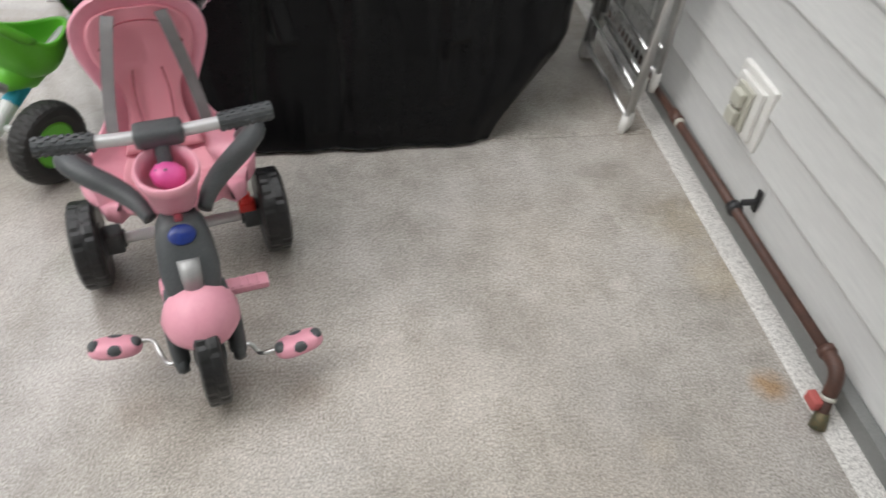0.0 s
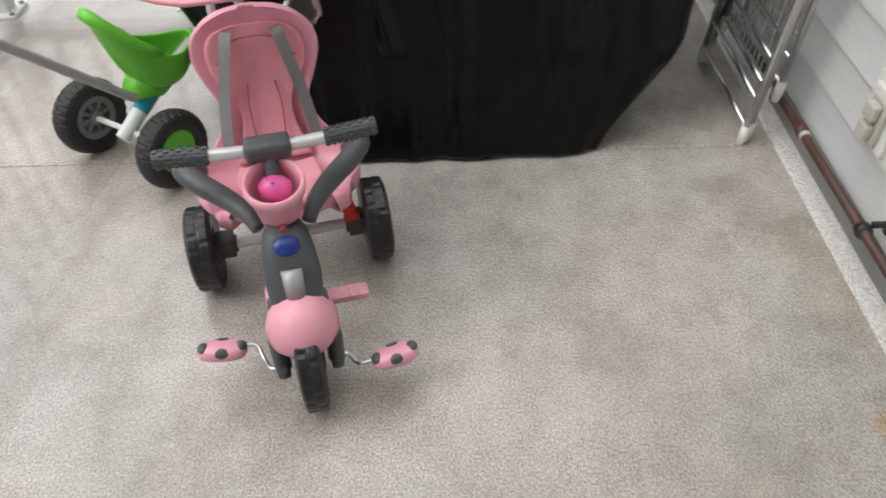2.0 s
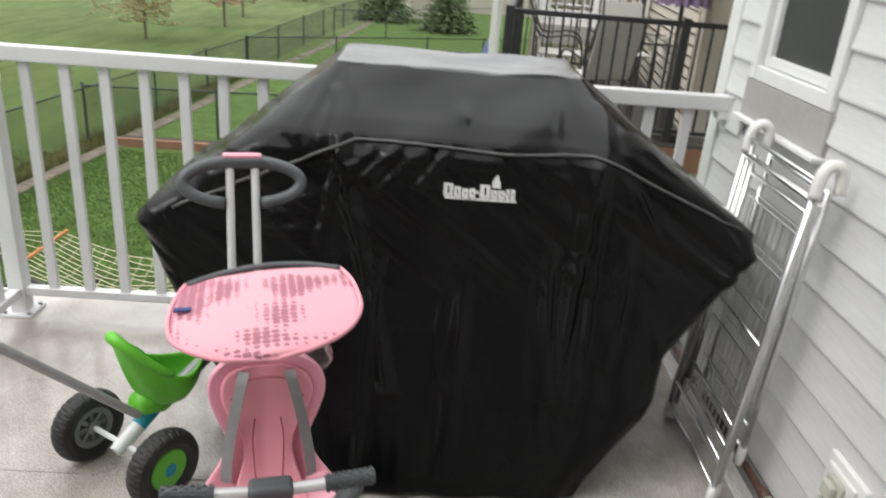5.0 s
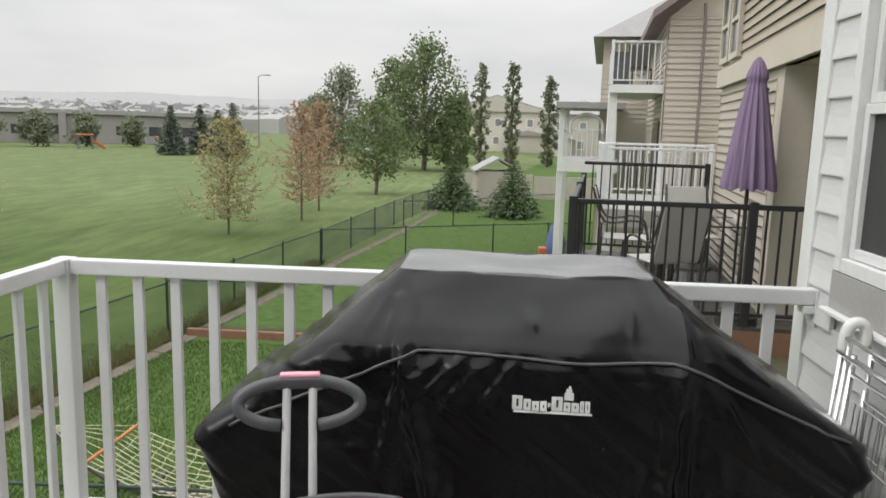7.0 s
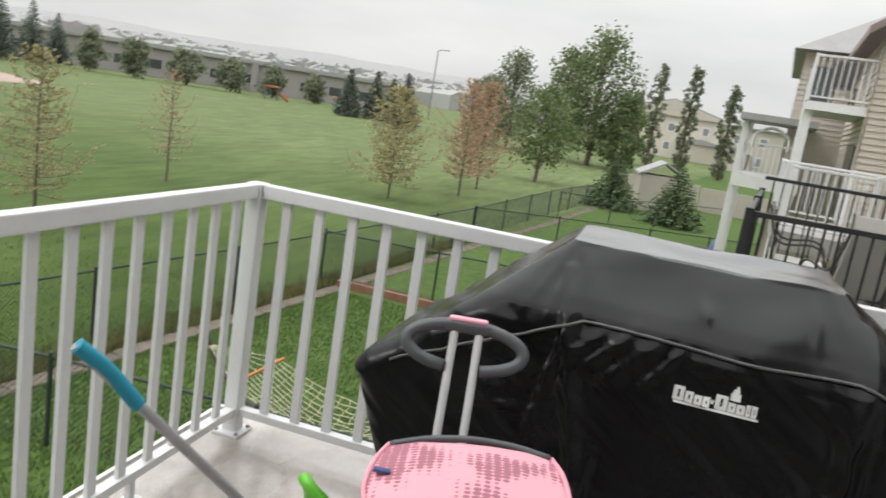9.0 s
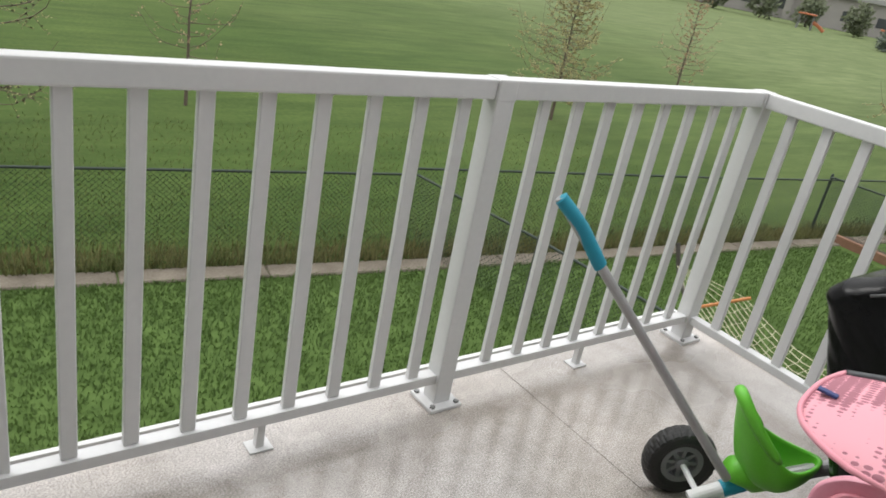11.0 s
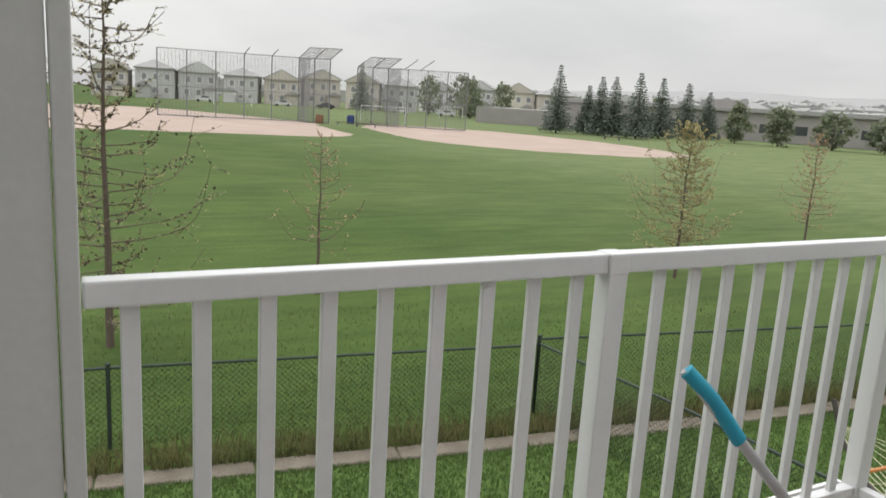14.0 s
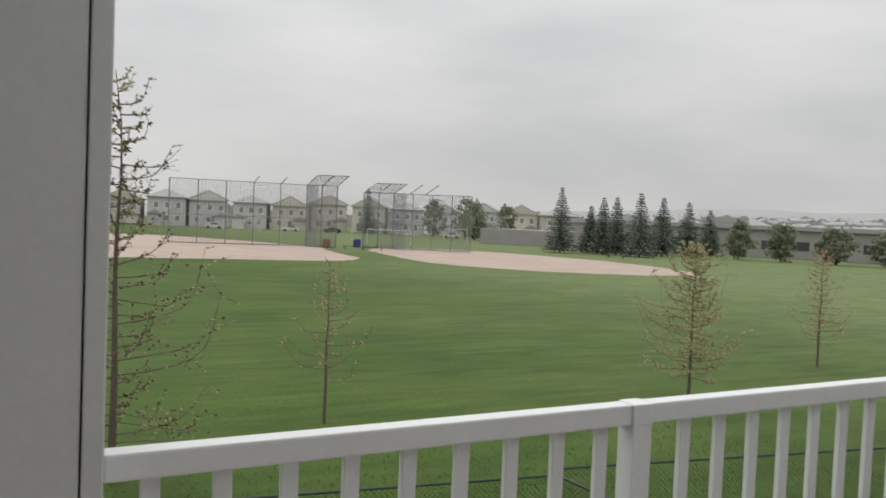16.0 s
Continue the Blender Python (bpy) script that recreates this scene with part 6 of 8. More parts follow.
spruce(-0.2, 38.8, 3.1, 1.4, 331, "small green pine in a far yard", tiers=22, material="juniper", name="pine_tree", size=0.22, per=18)
for i, (x, y, h, r) in enumerate(((-158, 88, 9, 3.2), (-150, 92, 8.2, 3.0), (-128, 118, 7.0, 2.6), (-84, 103, 6.0, 2.4), (-78, 108, 5.6, 2.6), (-72, 112, 5.4, 2.6), (-67, 117, 5.0, 2.4), (-89, 99, 6.2, 2.2),
                                 (-170, 92, 10, 3.2), (-172, 84, 9.4, 3.0), (-61, 121, 4.6, 2.2))):
    leafy_tree(x, y, h, r, 400 + i, "green gray tree beyond the field", "leaf_gray", clumps=26, per=40, size=0.62, low=0.14, name="maple_tree", group="trees beyond the field")

# blades of grass in the near yards, and a dry fringe along the fence
def blades(name, count, seed, place, height, material, label):
    rng = random.Random(seed)
    V, Fc = [], []
    for k in range(count):
        x, y = place(rng)
        hh = rng.uniform(*height)
        a = rng.uniform(0, 6.28)
        w = 0.006 + 0.006 * rng.random()
        i = len(V)
        ox, oy = math.cos(a), math.sin(a)
        lean = rng.uniform(0.1, 0.7) * hh
        V += [(x - oy * w, y + ox * w, GROUND), (x + oy * w, y - ox * w, GROUND), (x + ox * lean, y + oy * lean, GROUND + hh)]
        Fc.append((i, i + 1, i + 2))
    return tagged(part(name, pydata(name, V, Fc, M[material]), None), label, "grass", kind="stuff")


def strip_x(y):
    return -9.46 + 0.152 * y - 0.0012 * y * y


M["field_blade"] = mat("field_grass_blades", (0.088, 0.122, 0.034), (0.128, 0.152, 0.050), rough=0.7, scale=0.8, rand=0.3, island=True, translucent=0.3)
M["dry_grass"] = mat("dry_fringe_grass", (0.17, 0.145, 0.06), (0.09, 0.12, 0.035), rough=0.8, scale=1.2, rand=0.4, island=True, translucent=0.3)


def in_yard(r):
    y = r.uniform(-4, 14.5)
    return strip_x(y) + 0.15 + (r.random() ** 1.3) * (4.6 + 0.1 * y), y


def in_fringe(r):
    y = r.uniform(-6, 24)
    return strip_x(y) - 0.12 - abs(r.gauss(0, 0.28)), y


def in_field(r):
    y = r.uniform(-4, 14)
    return strip_x(y) - 0.6 - r.random() ** 2.2 * 6, y


blades("yard_grass", 90000, 9, in_yard, (0.025, 0.065), "blade", "lush green lawn blades in the near yards")
blades("field_grass", 20000, 11, in_field, (0.03, 0.07), "field_blade", "green field grass beyond the yard fence")
blades("dry_grass", 16000, 10, in_fringe, (0.06, 0.24), "dry_grass", "dry tan grass fringe along the fence")

# ---------------------------------------------------------------- the playing field
def patch(name, outline, label):
    pts = arc([Vector((x, y, GROUND + 0.012)) for x, y in outline] + [Vector((*outline[0], GROUND + 0.012))], 8)[:-1]
    bb = bm_new()
    vs = [bb.verts.new(p + Vector((noise.noise((i * 0.4, 0, 3)), noise.noise((0, i * 0.4, 3)), 0)) * 0.9) for i, p in enumerate(pts)]
    bb.faces.new(vs)
    return tagged(part(name, bb, M["infield"]), label, "infield", kind="structure")


patch("infield_1", [(-72, -14), (-73, 2), (-72.5, 12), (-73.5, 26.5), (-92, 30), (-104, 31), (-128, 20), (-136, 8), (-120, -16)], "pinkish shale ball diamond on the field")
patch("infield_2", [(-94, 36), (-80, 34.5), (-69, 34.3), (-60, 41), (-56, 50), (-58, 58), (-72, 63), (-92, 60), (-103, 52), (-104, 42)], "pinkish shale ball diamond on the field")

# far panes: reflected sky, mist and curtains all paled into the base colour
M["pane_pale"] = mat("sky_paled_window_glass", (0.20, 0.205, 0.21), (0.28, 0.285, 0.29), rough=0.1, spec=0.8)
M["galv"] = mat("galvanised_steel", (0.19, 0.195, 0.20), (0.25, 0.255, 0.26), rough=0.55, metal=0.4)


def backstop(name_label, corner, wing_end, hood_dir, h=8.6, n=5):
    """A ball diamond backstop: posts, rails, wire netting and an angled hood."""
    th = thing("backstop", pose(corner[0], corner[1], GROUND), name_label, "backstop", "ball diamond backstops")
    w = Vector((wing_end[0] - corner[0], wing_end[1] - corner[1], 0))
    hd = Vector((*hood_dir, 0))
    stops = [w * (k / n) for k in range(n + 1)] + [hd * 0.5, hd]
    bb = bm_new()
    tube(bb, [(0, 0, -0.1), (0, 0, h)], 0.085, 6)
    me = finish(bb, "post", M["galv"])
    for p in stops:
        part("post", me, None, th, at=Matrix.Translation(p))
    bb = bm_new()
    for z in (0.1, h * 0.45, h):
        tube(bb, [w + Vector((0, 0, z)), Vector((0, 0, z)), hd + Vector((0, 0, z))], 0.06, 5)
    fwd = Vector((3.2, 0.5, 1.3))
    for p in (Vector((0, 0, h)), hd * 0.5 + Vector((0, 0, h)), hd + Vector((0, 0, h)), w * 0.2 + Vector((0, 0, h)), w * 0.4 + Vector((0, 0, h))):
        tube(bb, [p, p + fwd * (1.0 if p.x == 0 or p.y > -2 else 0.6)], 0.06, 5)
    tube(bb, [Vector((0, 0, h)) + fwd, hd + Vector((0, 0, h)) + fwd], 0.06, 5)
    part("rail_frame", bb, M["galv"], th)
    V, Fc = [], []

    def net(a, c, up, cells):
        for k in range(cells + 1):
            f = k / cells
            for p0, p1 in ((a.lerp(c, f), a.lerp(c, f) + up), (a + up * f, c + up * f)):
                i = len(V)
                s = 0.022
                V.extend([tuple(p0), tuple(p0 + Vector((s, s, s))), tuple(p1), tuple(p1 + Vector((s, s, s)))])
                Fc.append((i, i + 1, i + 3, i + 2))
    net(Vector((0, 0, 0)), w, Vector((0, 0, h)), 40)
    net(Vector((0, 0, 0)), hd, Vector((0, 0, h)), 40)
    net(Vector((0, 0, h)), hd + Vector((0, 0, h)), fwd, 24)
    net(Vector((0, 0, 0)), Vector((3.2, 0.5, 0)), Vector((0, 0, h)), 26)
    part("netting", pydata("netting", V, Fc, M["galv"]), None, th, kind="stuff")
    return th


backstop("tall gray wire backstop behind a ball diamond", (-104, 30.5), (-106.5, 12.5), (2.5, 3.6))
backstop("tall gray wire backstop behind a ball diamond", (-101, 42.5), (-95, 52), (-2.6, -3.6), h=8.0, n=4)

M["goal_white"] = mat("white_goal_paint", (0.75, 0.75, 0.75), None, rough=0.5)
for (x0, y0), (x1, y1), h in (((-115.5, 44.2), (-109.3, 49.2), 2.5), ((-158, 80), (-156, 85), 2.5), ((-178, 33), (-176, 41), 2.5)):
    g = thing("football_goal", pose(x0, y0, GROUND), "white football goal frame on the field", "goal", "goals")
    d = Vector((x1 - x0, y1 - y0, 0))
    for p in (Vector((0, 0, 0)), d):
        b = bm_new()
        tube(b, [p, p + Vector((0, 0, h))], 0.07, 8)
        part("upright", b, M["goal_white"], g)
    b = bm_new()
    tube(b, [Vector((0, 0, h)), d + Vector((0, 0, h))], 0.07, 8)
    part("crossbar", b, M["goal_white"], g)
M["barrel_blue"] = mat("blue_plastic_barrel", (0.02, 0.04, 0.15), (0.03, 0.05, 0.19), rough=0.5)
b = bm_new()
lathe(b, [(0.50, 0), (0.56, 0.25), (0.55, 0.55), (0.56, 0.9), (0.5, 1.2), (0.47, 1.2), (0.46, 1.1)], 18, Matrix.Translation((-104, 38.2, GROUND)))
tagged(part("litter_barrel", b, M["barrel_blue"]), "dark blue litter barrel beside the backstop", "barrel")
b = bm_new()
lathe(b, [(0.50, 0), (0.56, 0.25), (0.55, 0.9), (0.5, 1.2), (0.46, 1.1)], 18, Matrix.Translation((-101, 32.6, GROUND)))
tagged(part("litter_barrel", b, M["bed_wood"]), "brown litter barrel beside the backstop", "barrel")
for x, y, a in ((-97, 35.2, 60), (-95.5, 37.2, 55), (-100, 41.0, 50), (-86, 71, 10)):
    bn = thing("bench", pose(x, y, GROUND, 0, 0, a), "plain weathered player bench by the diamond", "bench", "player benches")
    b = bm_new()
    box(b, (-1.6, -0.2, 0.42), (1.6, 0.2, 0.5), 0.02)
    part("seat", b, M["concrete"], bn)
    for s in (-1, 1):
        b = bm_new()
        box(b, (s * 1.3 - 0.06, -0.16, 0), (s * 1.3 + 0.06, 0.16, 0.42), 0.01)
        part("leg", b, M["galv"], bn)

# ---------------------------------------------------------------- beyond the field
M["house_beige"] = mat("beige_siding_far", (0.54, 0.50, 0.44), (0.48, 0.445, 0.39), rough=0.7, scale=0.6, fine=6, rand=0.18)
M["house_gray"] = mat("gray_siding_far", (0.54, 0.54, 0.535), (0.48, 0.48, 0.475), rough=0.7, scale=0.6, fine=6, rand=0.18)
M["roof_gray"] = mat("gray_shingles", (0.30, 0.295, 0.29), (0.36, 0.355, 0.35), rough=0.95, scale=2, fine=14, bump=0.3, spec=0.15)
M["pane_far"] = mat("dark_window_glass", (0.05, 0.055, 0.06), (0.09, 0.095, 0.10), rough=0.08, spec=0.8)


def simple_house(x, y, w, d, h, turn, label, wall="house_beige", roof=2.2, name="house", group="houses beyond the field", windows=5, base=GROUND):
    """A two-storey house with a hipped gable roof, eaves and windows on the side that faces the field (local +x)."""
    th = thing(name, pose(x, y, base, 0, 0, turn), label, "house", group)
    b = bm_new()
    box(b, (-d, -w / 2, -0.2), (0, w / 2, h))
    part("wall", b, M[wall], th)
    b = bm_new()
    e = 0.5
    lo = [b.verts.new(p) for p in ((e, -w / 2 - e, h), (e, w / 2 + e, h), (-d - e, w / 2 + e, h), (-d - e, -w / 2 - e, h))]
    hi = [b.verts.new(p) for p in ((e, -w / 2 - e, h + 0.2), (e, w / 2 + e, h + 0.2), (-d - e, w / 2 + e, h + 0.2), (-d - e, -w / 2 - e, h + 0.2))]
    gabled = int(abs(x * 3 + y)) % 2
    top = [b.verts.new(p) for p in (((e, 0, h + roof + 0.4), (-d - e, 0, h + roof + 0.4)) if gabled else ((-d * 0.35, 0, h + roof), (-d * 0.65, 0, h + roof)))]
    b.faces.new(lo[::-1])
    for i in range(4):
        b.faces.new((lo[i], lo[(i + 1) % 4], hi[(i + 1) % 4], hi[i]))
    b.faces.new((hi[0], hi[1], top[0])); b.faces.new((hi[1], hi[2], top[1], top[0])); b.faces.new((hi[2], hi[3], top[1])); b.faces.new((hi[3], hi[0], top[0], top[1]))
    part("roof", b, M["roof_gray"], th)
    if gabled:
        b = bm_new()
        tri = [[b.verts.new((px, q, z)) for q, z in ((-w / 2, h), (w / 2, h), (0, h + roof + 0.2))] for px in (e + 0.02, e - 0.1)]
        b.faces.new(tri[0]); b.faces.new(tri[1][::-1])
        for q in range(3):
            b.faces.new((tri[0][q], tri[0][(q + 1) % 3], tri[1][(q + 1) % 3], tri[1][q]))
        part("gable", b, M[wall], th)
    # a lower garage wing in front of one side
    b = bm_new()
    sd = 1 if gabled else -1
    box(b, (0.005, sd * w * 0.12 if sd > 0 else -w * 0.48, -0.2), (2.6, w * 0.48 if sd > 0 else -w * 0.12, h * 0.42))
    wing = part("wing", b, M[wall], th)
    b = bm_new()
    y0, y1 = (w * 0.08, w * 0.52) if sd > 0 else (-w * 0.52, -w * 0.08)
    rr = [[b.verts.new((px, q, z)) for q, z in ((y0, h * 0.42), (y1, h * 0.42), ((y0 + y1) / 2, h * 0.42 + 1.1))] for px in (0.006, 3.0)]
    b.faces.new(rr[0][::-1]); b.faces.new(rr[1])
    for q in range(3):
        b.faces.new((rr[0][q], rr[0][(q + 1) % 3], rr[1][(q + 1) % 3], rr[1][q]))
    part("roof", b, M["roof_gray"], wing)
    b = bm_new()
    box(b, (0.0, -0.55, -0.7), (0.04, 0.55, 0.7), 0.01, seg=1)
    win_me = finish(b, "window", M["pane_pale"])
    b = bm_new()
    box(b, (0.0, -0.72, -0.86), (0.05, 0.72, -0.70), 0.01, seg=1); box(b, (0.0, -0.72, 0.70), (0.05, 0.72, 0.86), 0.01, seg=1)
    box(b, (0.0, -0.72, -0.70), (0.05, -0.552, 0.70), 0.01, seg=1); box(b, (0.0, 0.552, -0.70), (0.05, 0.72, 0.70), 0.01, seg=1)
    fr_me = finish(b, "frame", M["trim"])
    for k in range(windows):
        col_i, row_i = k % 3, k // 3
        at = Matrix.Translation((0.002, -w * 0.3 + w * 0.3 * col_i + 0.3 * row_i, h * 0.28 + h * 0.45 * row_i))
        wob = part("window", win_me, None, th, at=at)
        part("frame", fr_me, None, wob)
    return th


k = 0
for i in range(13):
    a = radians(176 - i * 2.9)
    dist = 212 + 16 * noise.noise((i * 1.7, 2, 1)) + (8 if i > 7 else 0)
    simple_house(-1 + dist * math.cos(a), dist * math.sin(a) - 1, 8.6 + (i % 3) * 0.7, 10, 6.6 + (i * 7 % 4) * 0.3, math.degrees(a) + 180 + (i % 3 - 1) * 8,
                 "two storey house with a hipped gray roof, beyond the field", ("house_beige", "house_gray")[(i * 5 // 3) % 2], 2.4, windows=6)
for i in range(9):
    a = radians(148 - i * 2.2)
    dist = 275 + 25 * noise.noise((i * 1.3, 5, 1))
    simple_house(-1 + dist * math.cos(a), dist * math.sin(a) - 1, 9, 10, 6.2 + (i % 3) * 0.4, math.degrees(a) + 180 + (i % 3 - 1) * 9,
                 "pale two storey house far beyond the field", ("house_gray", "house_beige")[i % 2], 2.4, windows=6)
simple_house(-1.5, 158, 22, 14, 8.2, -94, "large beige house behind the columnar aspens", "house_beige", 3.0, windows=6)
simple_house(14, 140, 14, 12, 7.5, -100, "beige house behind the far yards", "house_beige", 3.0, windows=6)

# the long low school
sch = thing("school", pose(-94, 106.5, GROUND, 0, 0, 211), "long low brown and gray school building", "school")
M["school_wall"] = mat("brown_gray_brick", (0.28, 0.262, 0.252), (0.33, 0.31, 0.30), rough=0.9, scale=0.5, fine=6)
M["school_pale"] = mat("pale_stucco", (0.27, 0.255, 0.245), (0.32, 0.30, 0.285), rough=0.9, scale=0.5)
b = bm_new()
box(b, (-52, -34, 0), (40, -12, 5.2), 0.05)
part("main_block", b, M["school_wall"], sch)
b = bm_new()
box(b, (-52.6, -34.6, 5.202), (40.6, -11.4, 6.0), 0.05)
part("flat_roof", b, M["roof_gray"], sch)
b = bm_new()
box(b, (34, -11.9, 0), (52, 2, 3.2), 0.05)
part("end_block", b, M["school_pale"], sch, "pale stucco wing")
b = bm_new()
box(b, (5, -30, 6.005), (11, -24, 7.6), 0.05)
part("roof_unit", b, M["school_pale"], sch)
for k, xx in enumerate((-26, -21)):
    b = bm_new()
    box(b, (xx, -11.99, 0), (xx + 1.2, -10.8, 5.6), 0.05)
    part("pier", b, M["school_pale"], sch, "pale entrance pier")
for k in range(14):
    b = bm_new()
    box(b, (-48 + k * 5.6, -12.02, 1.6), (-45.4 + k * 5.6, -11.93, 3.2), 0.02, seg=1)
    part("window", b, M["pane_far"], sch)

# playground, cars, lamp
M["play_orange"] = mat("orange_play_plastic", (0.46, 0.15, 0.06), (0.40, 0.12, 0.05), rough=0.5)
for x, y, s in ((-62, 108, 0.8), (-52, 112, 0.75)):
    pl = thing("playground_frame", pose(x, y, GROUND, 0, 0, 25), "orange and gray climbing frame at the playground", "playground", "playground")
    for sx in (-1, 1):
        for sy in (-1, 1):
            b = bm_new()
            tube(b, [(sx * 1.2 * s, sy * 1.2 * s, 0), (sx * 1.2 * s, sy * 1.2 * s, 2.6 * s)], 0.08, 6)
            part("post", b, M["galv"], pl)
    b = bm_new()
    box(b, (-1.5 * s, -1.5 * s, 2.5 * s), (1.5 * s, 1.5 * s, 2.75 * s), 0.05)
    part("roof", b, M["play_orange"], pl, "orange roof panel")
    b = bm_new()
    tube(b, arc([(1.2 * s, 0, 1.4 * s), (2.2 * s, 0, 1.0 * s), (3.4 * s, 0, 0.2 * s)], 4), 0.3 * s, 8, squash=0.4)
    part("slide", b, M["play_orange"], pl)
M["car_white"] = mat("white_car_paint", (0.7, 0.7, 0.7), None, rough=0.25)
M["car_dark"] = mat("dark_car_paint", (0.06, 0.06, 0.065), None, rough=0.25)


def car(x, y, turn, paint, label):
    th = thing("parked_car", pose(x, y, GROUND + 0.02, 0, 0, turn), label, "car", "parked cars")
    b = bm_new()
    prof = [(-2.2, 0.35), (-2.25, 0.75), (-1.9, 0.95), (-1.2, 1.0), (-0.6, 1.45), (0.9, 1.48), (1.6, 1.0), (2.15, 0.9), (2.25, 0.5), (2.2, 0.32)]
    rings = [[b.verts.new((px, s * (0.85 - 0.12 * max(0, pz - 0.95)), pz)) for px, pz in prof] for s in (-1, 1)]
    n = len(prof)
    for j in range(n):
        b.faces.new((rings[0][j], rings[0][(j + 1) % n], rings[1][(j + 1) % n], rings[1][j]))
    b.faces.new(rings[0]); b.faces.new(rings[1][::-1])
    part("body", b, M[paint], th)
    for s in (-1, 1):
        b = bm_new()
        vs = [b.verts.new(p) for p in ((-0.95, s * 0.845, 1.02), (1.3, s * 0.845, 1.02), (0.8, s * 0.80, 1.42), (-0.5, s * 0.80, 1.42))]
        ws = [b.verts.new(v.co + Vector((0, s * 0.02, 0))) for v in vs]
        b.faces.new(ws); b.faces.new(vs[::-1])
        for j in range(4):
            b.faces.new((vs[j], vs[(j + 1) % 4], ws[(j + 1) % 4], ws[j]))
        part("side_window", b, M["pane_far"], th)
        for wx in (-1.35, 1.4):
            b = bm_new()
            lathe(b, [(0.2, -0.1), (0.33, -0.1), (0.34, 0.1), (0.2, 0.1)], 16, Matrix.Translation((wx, s * 0.80, 0.33)) @ Matrix.Rotation(radians(90), 4, "X"))
            part("wheel", b, M["tyre"], th)
    return th


for i, (x, y, a, p) in enumerate(((-196, 34, 85, "car_white"), (-190, 52, 80, "car_white"), (-186, 62, 78, "car_dark"), (-176, 78, 72, "car_white"), (-170, 88, 70, "car_white"), (-160, 104, 65, "car_white"),
                                  (-24, 130, 10, "car_white"), (-170, 96, 65, "car_dark"))):
    car(x, y, a, p, {"car_white": "white car parked beyond the field", "car_dark": "dark car parked beyond the field"}[p])
lp = thing("street_lamp", pose(-46, 140, GROUND), "tall gray street lamp beyond the field", "street lamp")
b = bm_new()
tube(b, [(0, 0, 0), (0, 0, 13)], [0.16, 0.09], 8)
part("pole", b, M["galv"], lp)
b = bm_new()
tube(b, arc([(0, 0, 12.9), (0.6, 0, 13.3), (1.6, 0, 13.35)], 3), 0.07, 6)
box(b, (1.4, -0.18, 13.25), (2.3, 0.18, 13.42), 0.03)
part("lamp_head", b, M["galv"], lp)

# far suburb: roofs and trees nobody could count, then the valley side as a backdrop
# rain mist is mixed into these two base grays; no haze hangs between
M["hazy_town"] = mat("hazy_town", (0.34, 0.335, 0.325), (0.27, 0.28, 0.265), rough=0.95, scale=0.05, rand=0.12, island=True)
M["far_hill"] = mat("hazy_hillside", (0.30, 0.298, 0.295), (0.27, 0.272, 0.27), rough=1.0, scale=0.004, fine=0.05)
rng = random.Random(4)
V, Fc = [], []


def hill_share(deg):
    return 0.25 + 0.75 * min(1, max(0, (160 - deg) / 30))


def slope_z(dist, deg):
    """The ground's rise towards the valley side."""
    return GROUND + hill_share(deg) * (max(0.0, dist - 430) * 0.036 if dist < 1000 else 20.5)


for k in range(1300):
    deg = rng.uniform(88, 172)
    a = radians(deg)
    dist = rng.uniform(330, 960)
    gz = slope_z(dist, deg)
    x, y = dist * math.cos(a), dist * math.sin(a)
    w, h = rng.uniform(4, 8), rng.uniform(3.5, 7.0)
    i = len(V)
    if k % 2:
        t = rng.uniform(0, 3)
        cx_, sx_ = math.cos(t), math.sin(t)
        for px, py, pz in ((-w, -5, 0), (w, -5, 0), (w, 5, 0), (-w, 5, 0), (-w, -5, h), (w, -5, h), (w, 5, h), (-w, 5, h), (-w, 0, h + 2.2), (w, 0, h + 2.2)):
            V.append((x + px * cx_ - py * sx_, y + px * sx_ + py * cx_, gz - 0.5 + pz))
        Fc += [tuple(i + j for j in q) for q in ((0, 1, 5, 4), (2, 3, 7, 6), (0, 3, 7, 8, 4), (1, 2, 6, 9, 5), (4, 5, 9, 8), (6, 7, 8, 9))]
    else:
        for q in range(26):
            c = Vector((x + rng.gauss(0, 2.4), y + rng.gauss(0, 2.4), gz + rng.uniform(0.5, h + 2)))
            j = len(V)
            s = rng.uniform(0.7, 1.6)
            V += [tuple(c + Vector((rng.uniform(-s, s), rng.uniform(-s, s), rng.uniform(-s, s)))) for _ in range(3)]
            Fc.append((j, j + 1, j + 2))
tagged(part("far_suburb", pydata("far_suburb", V, Fc, M["hazy_town"]), None), "roofs and trees of a far suburb, rain mist mixed into their gray", "suburb", kind="stuff")
b = bm_new()
prev = None
for k in range(121):
    a = radians(60 + 130 * k / 120)
    top = 50 + 8 * noise.noise((k * 0.09, 3, 0)) + 3 * noise.noise((k * 0.4, 1, 0))
    deg = math.degrees(a)
    top *= hill_share(deg)
    col_v = [b.verts.new((r * math.cos(a), r * math.sin(a), z)) for r, z in ((425, GROUND - 0.4), (1000, slope_z(999, deg) - 0.6), (1250, max(slope_z(999, deg), GROUND + top * 0.62)), (1500, GROUND + top), (1900, GROUND - 2))]
    if prev:
        for j in range(4):
            b.faces.new((prev[j], col_v[j], col_v[j + 1], prev[j + 1]))
    prev = col_v
tagged(part("backdrop", b, M["far_hill"], smooth=True), "valley side beyond the town, rain mist mixed into its gray", "hillside", kind="structure")

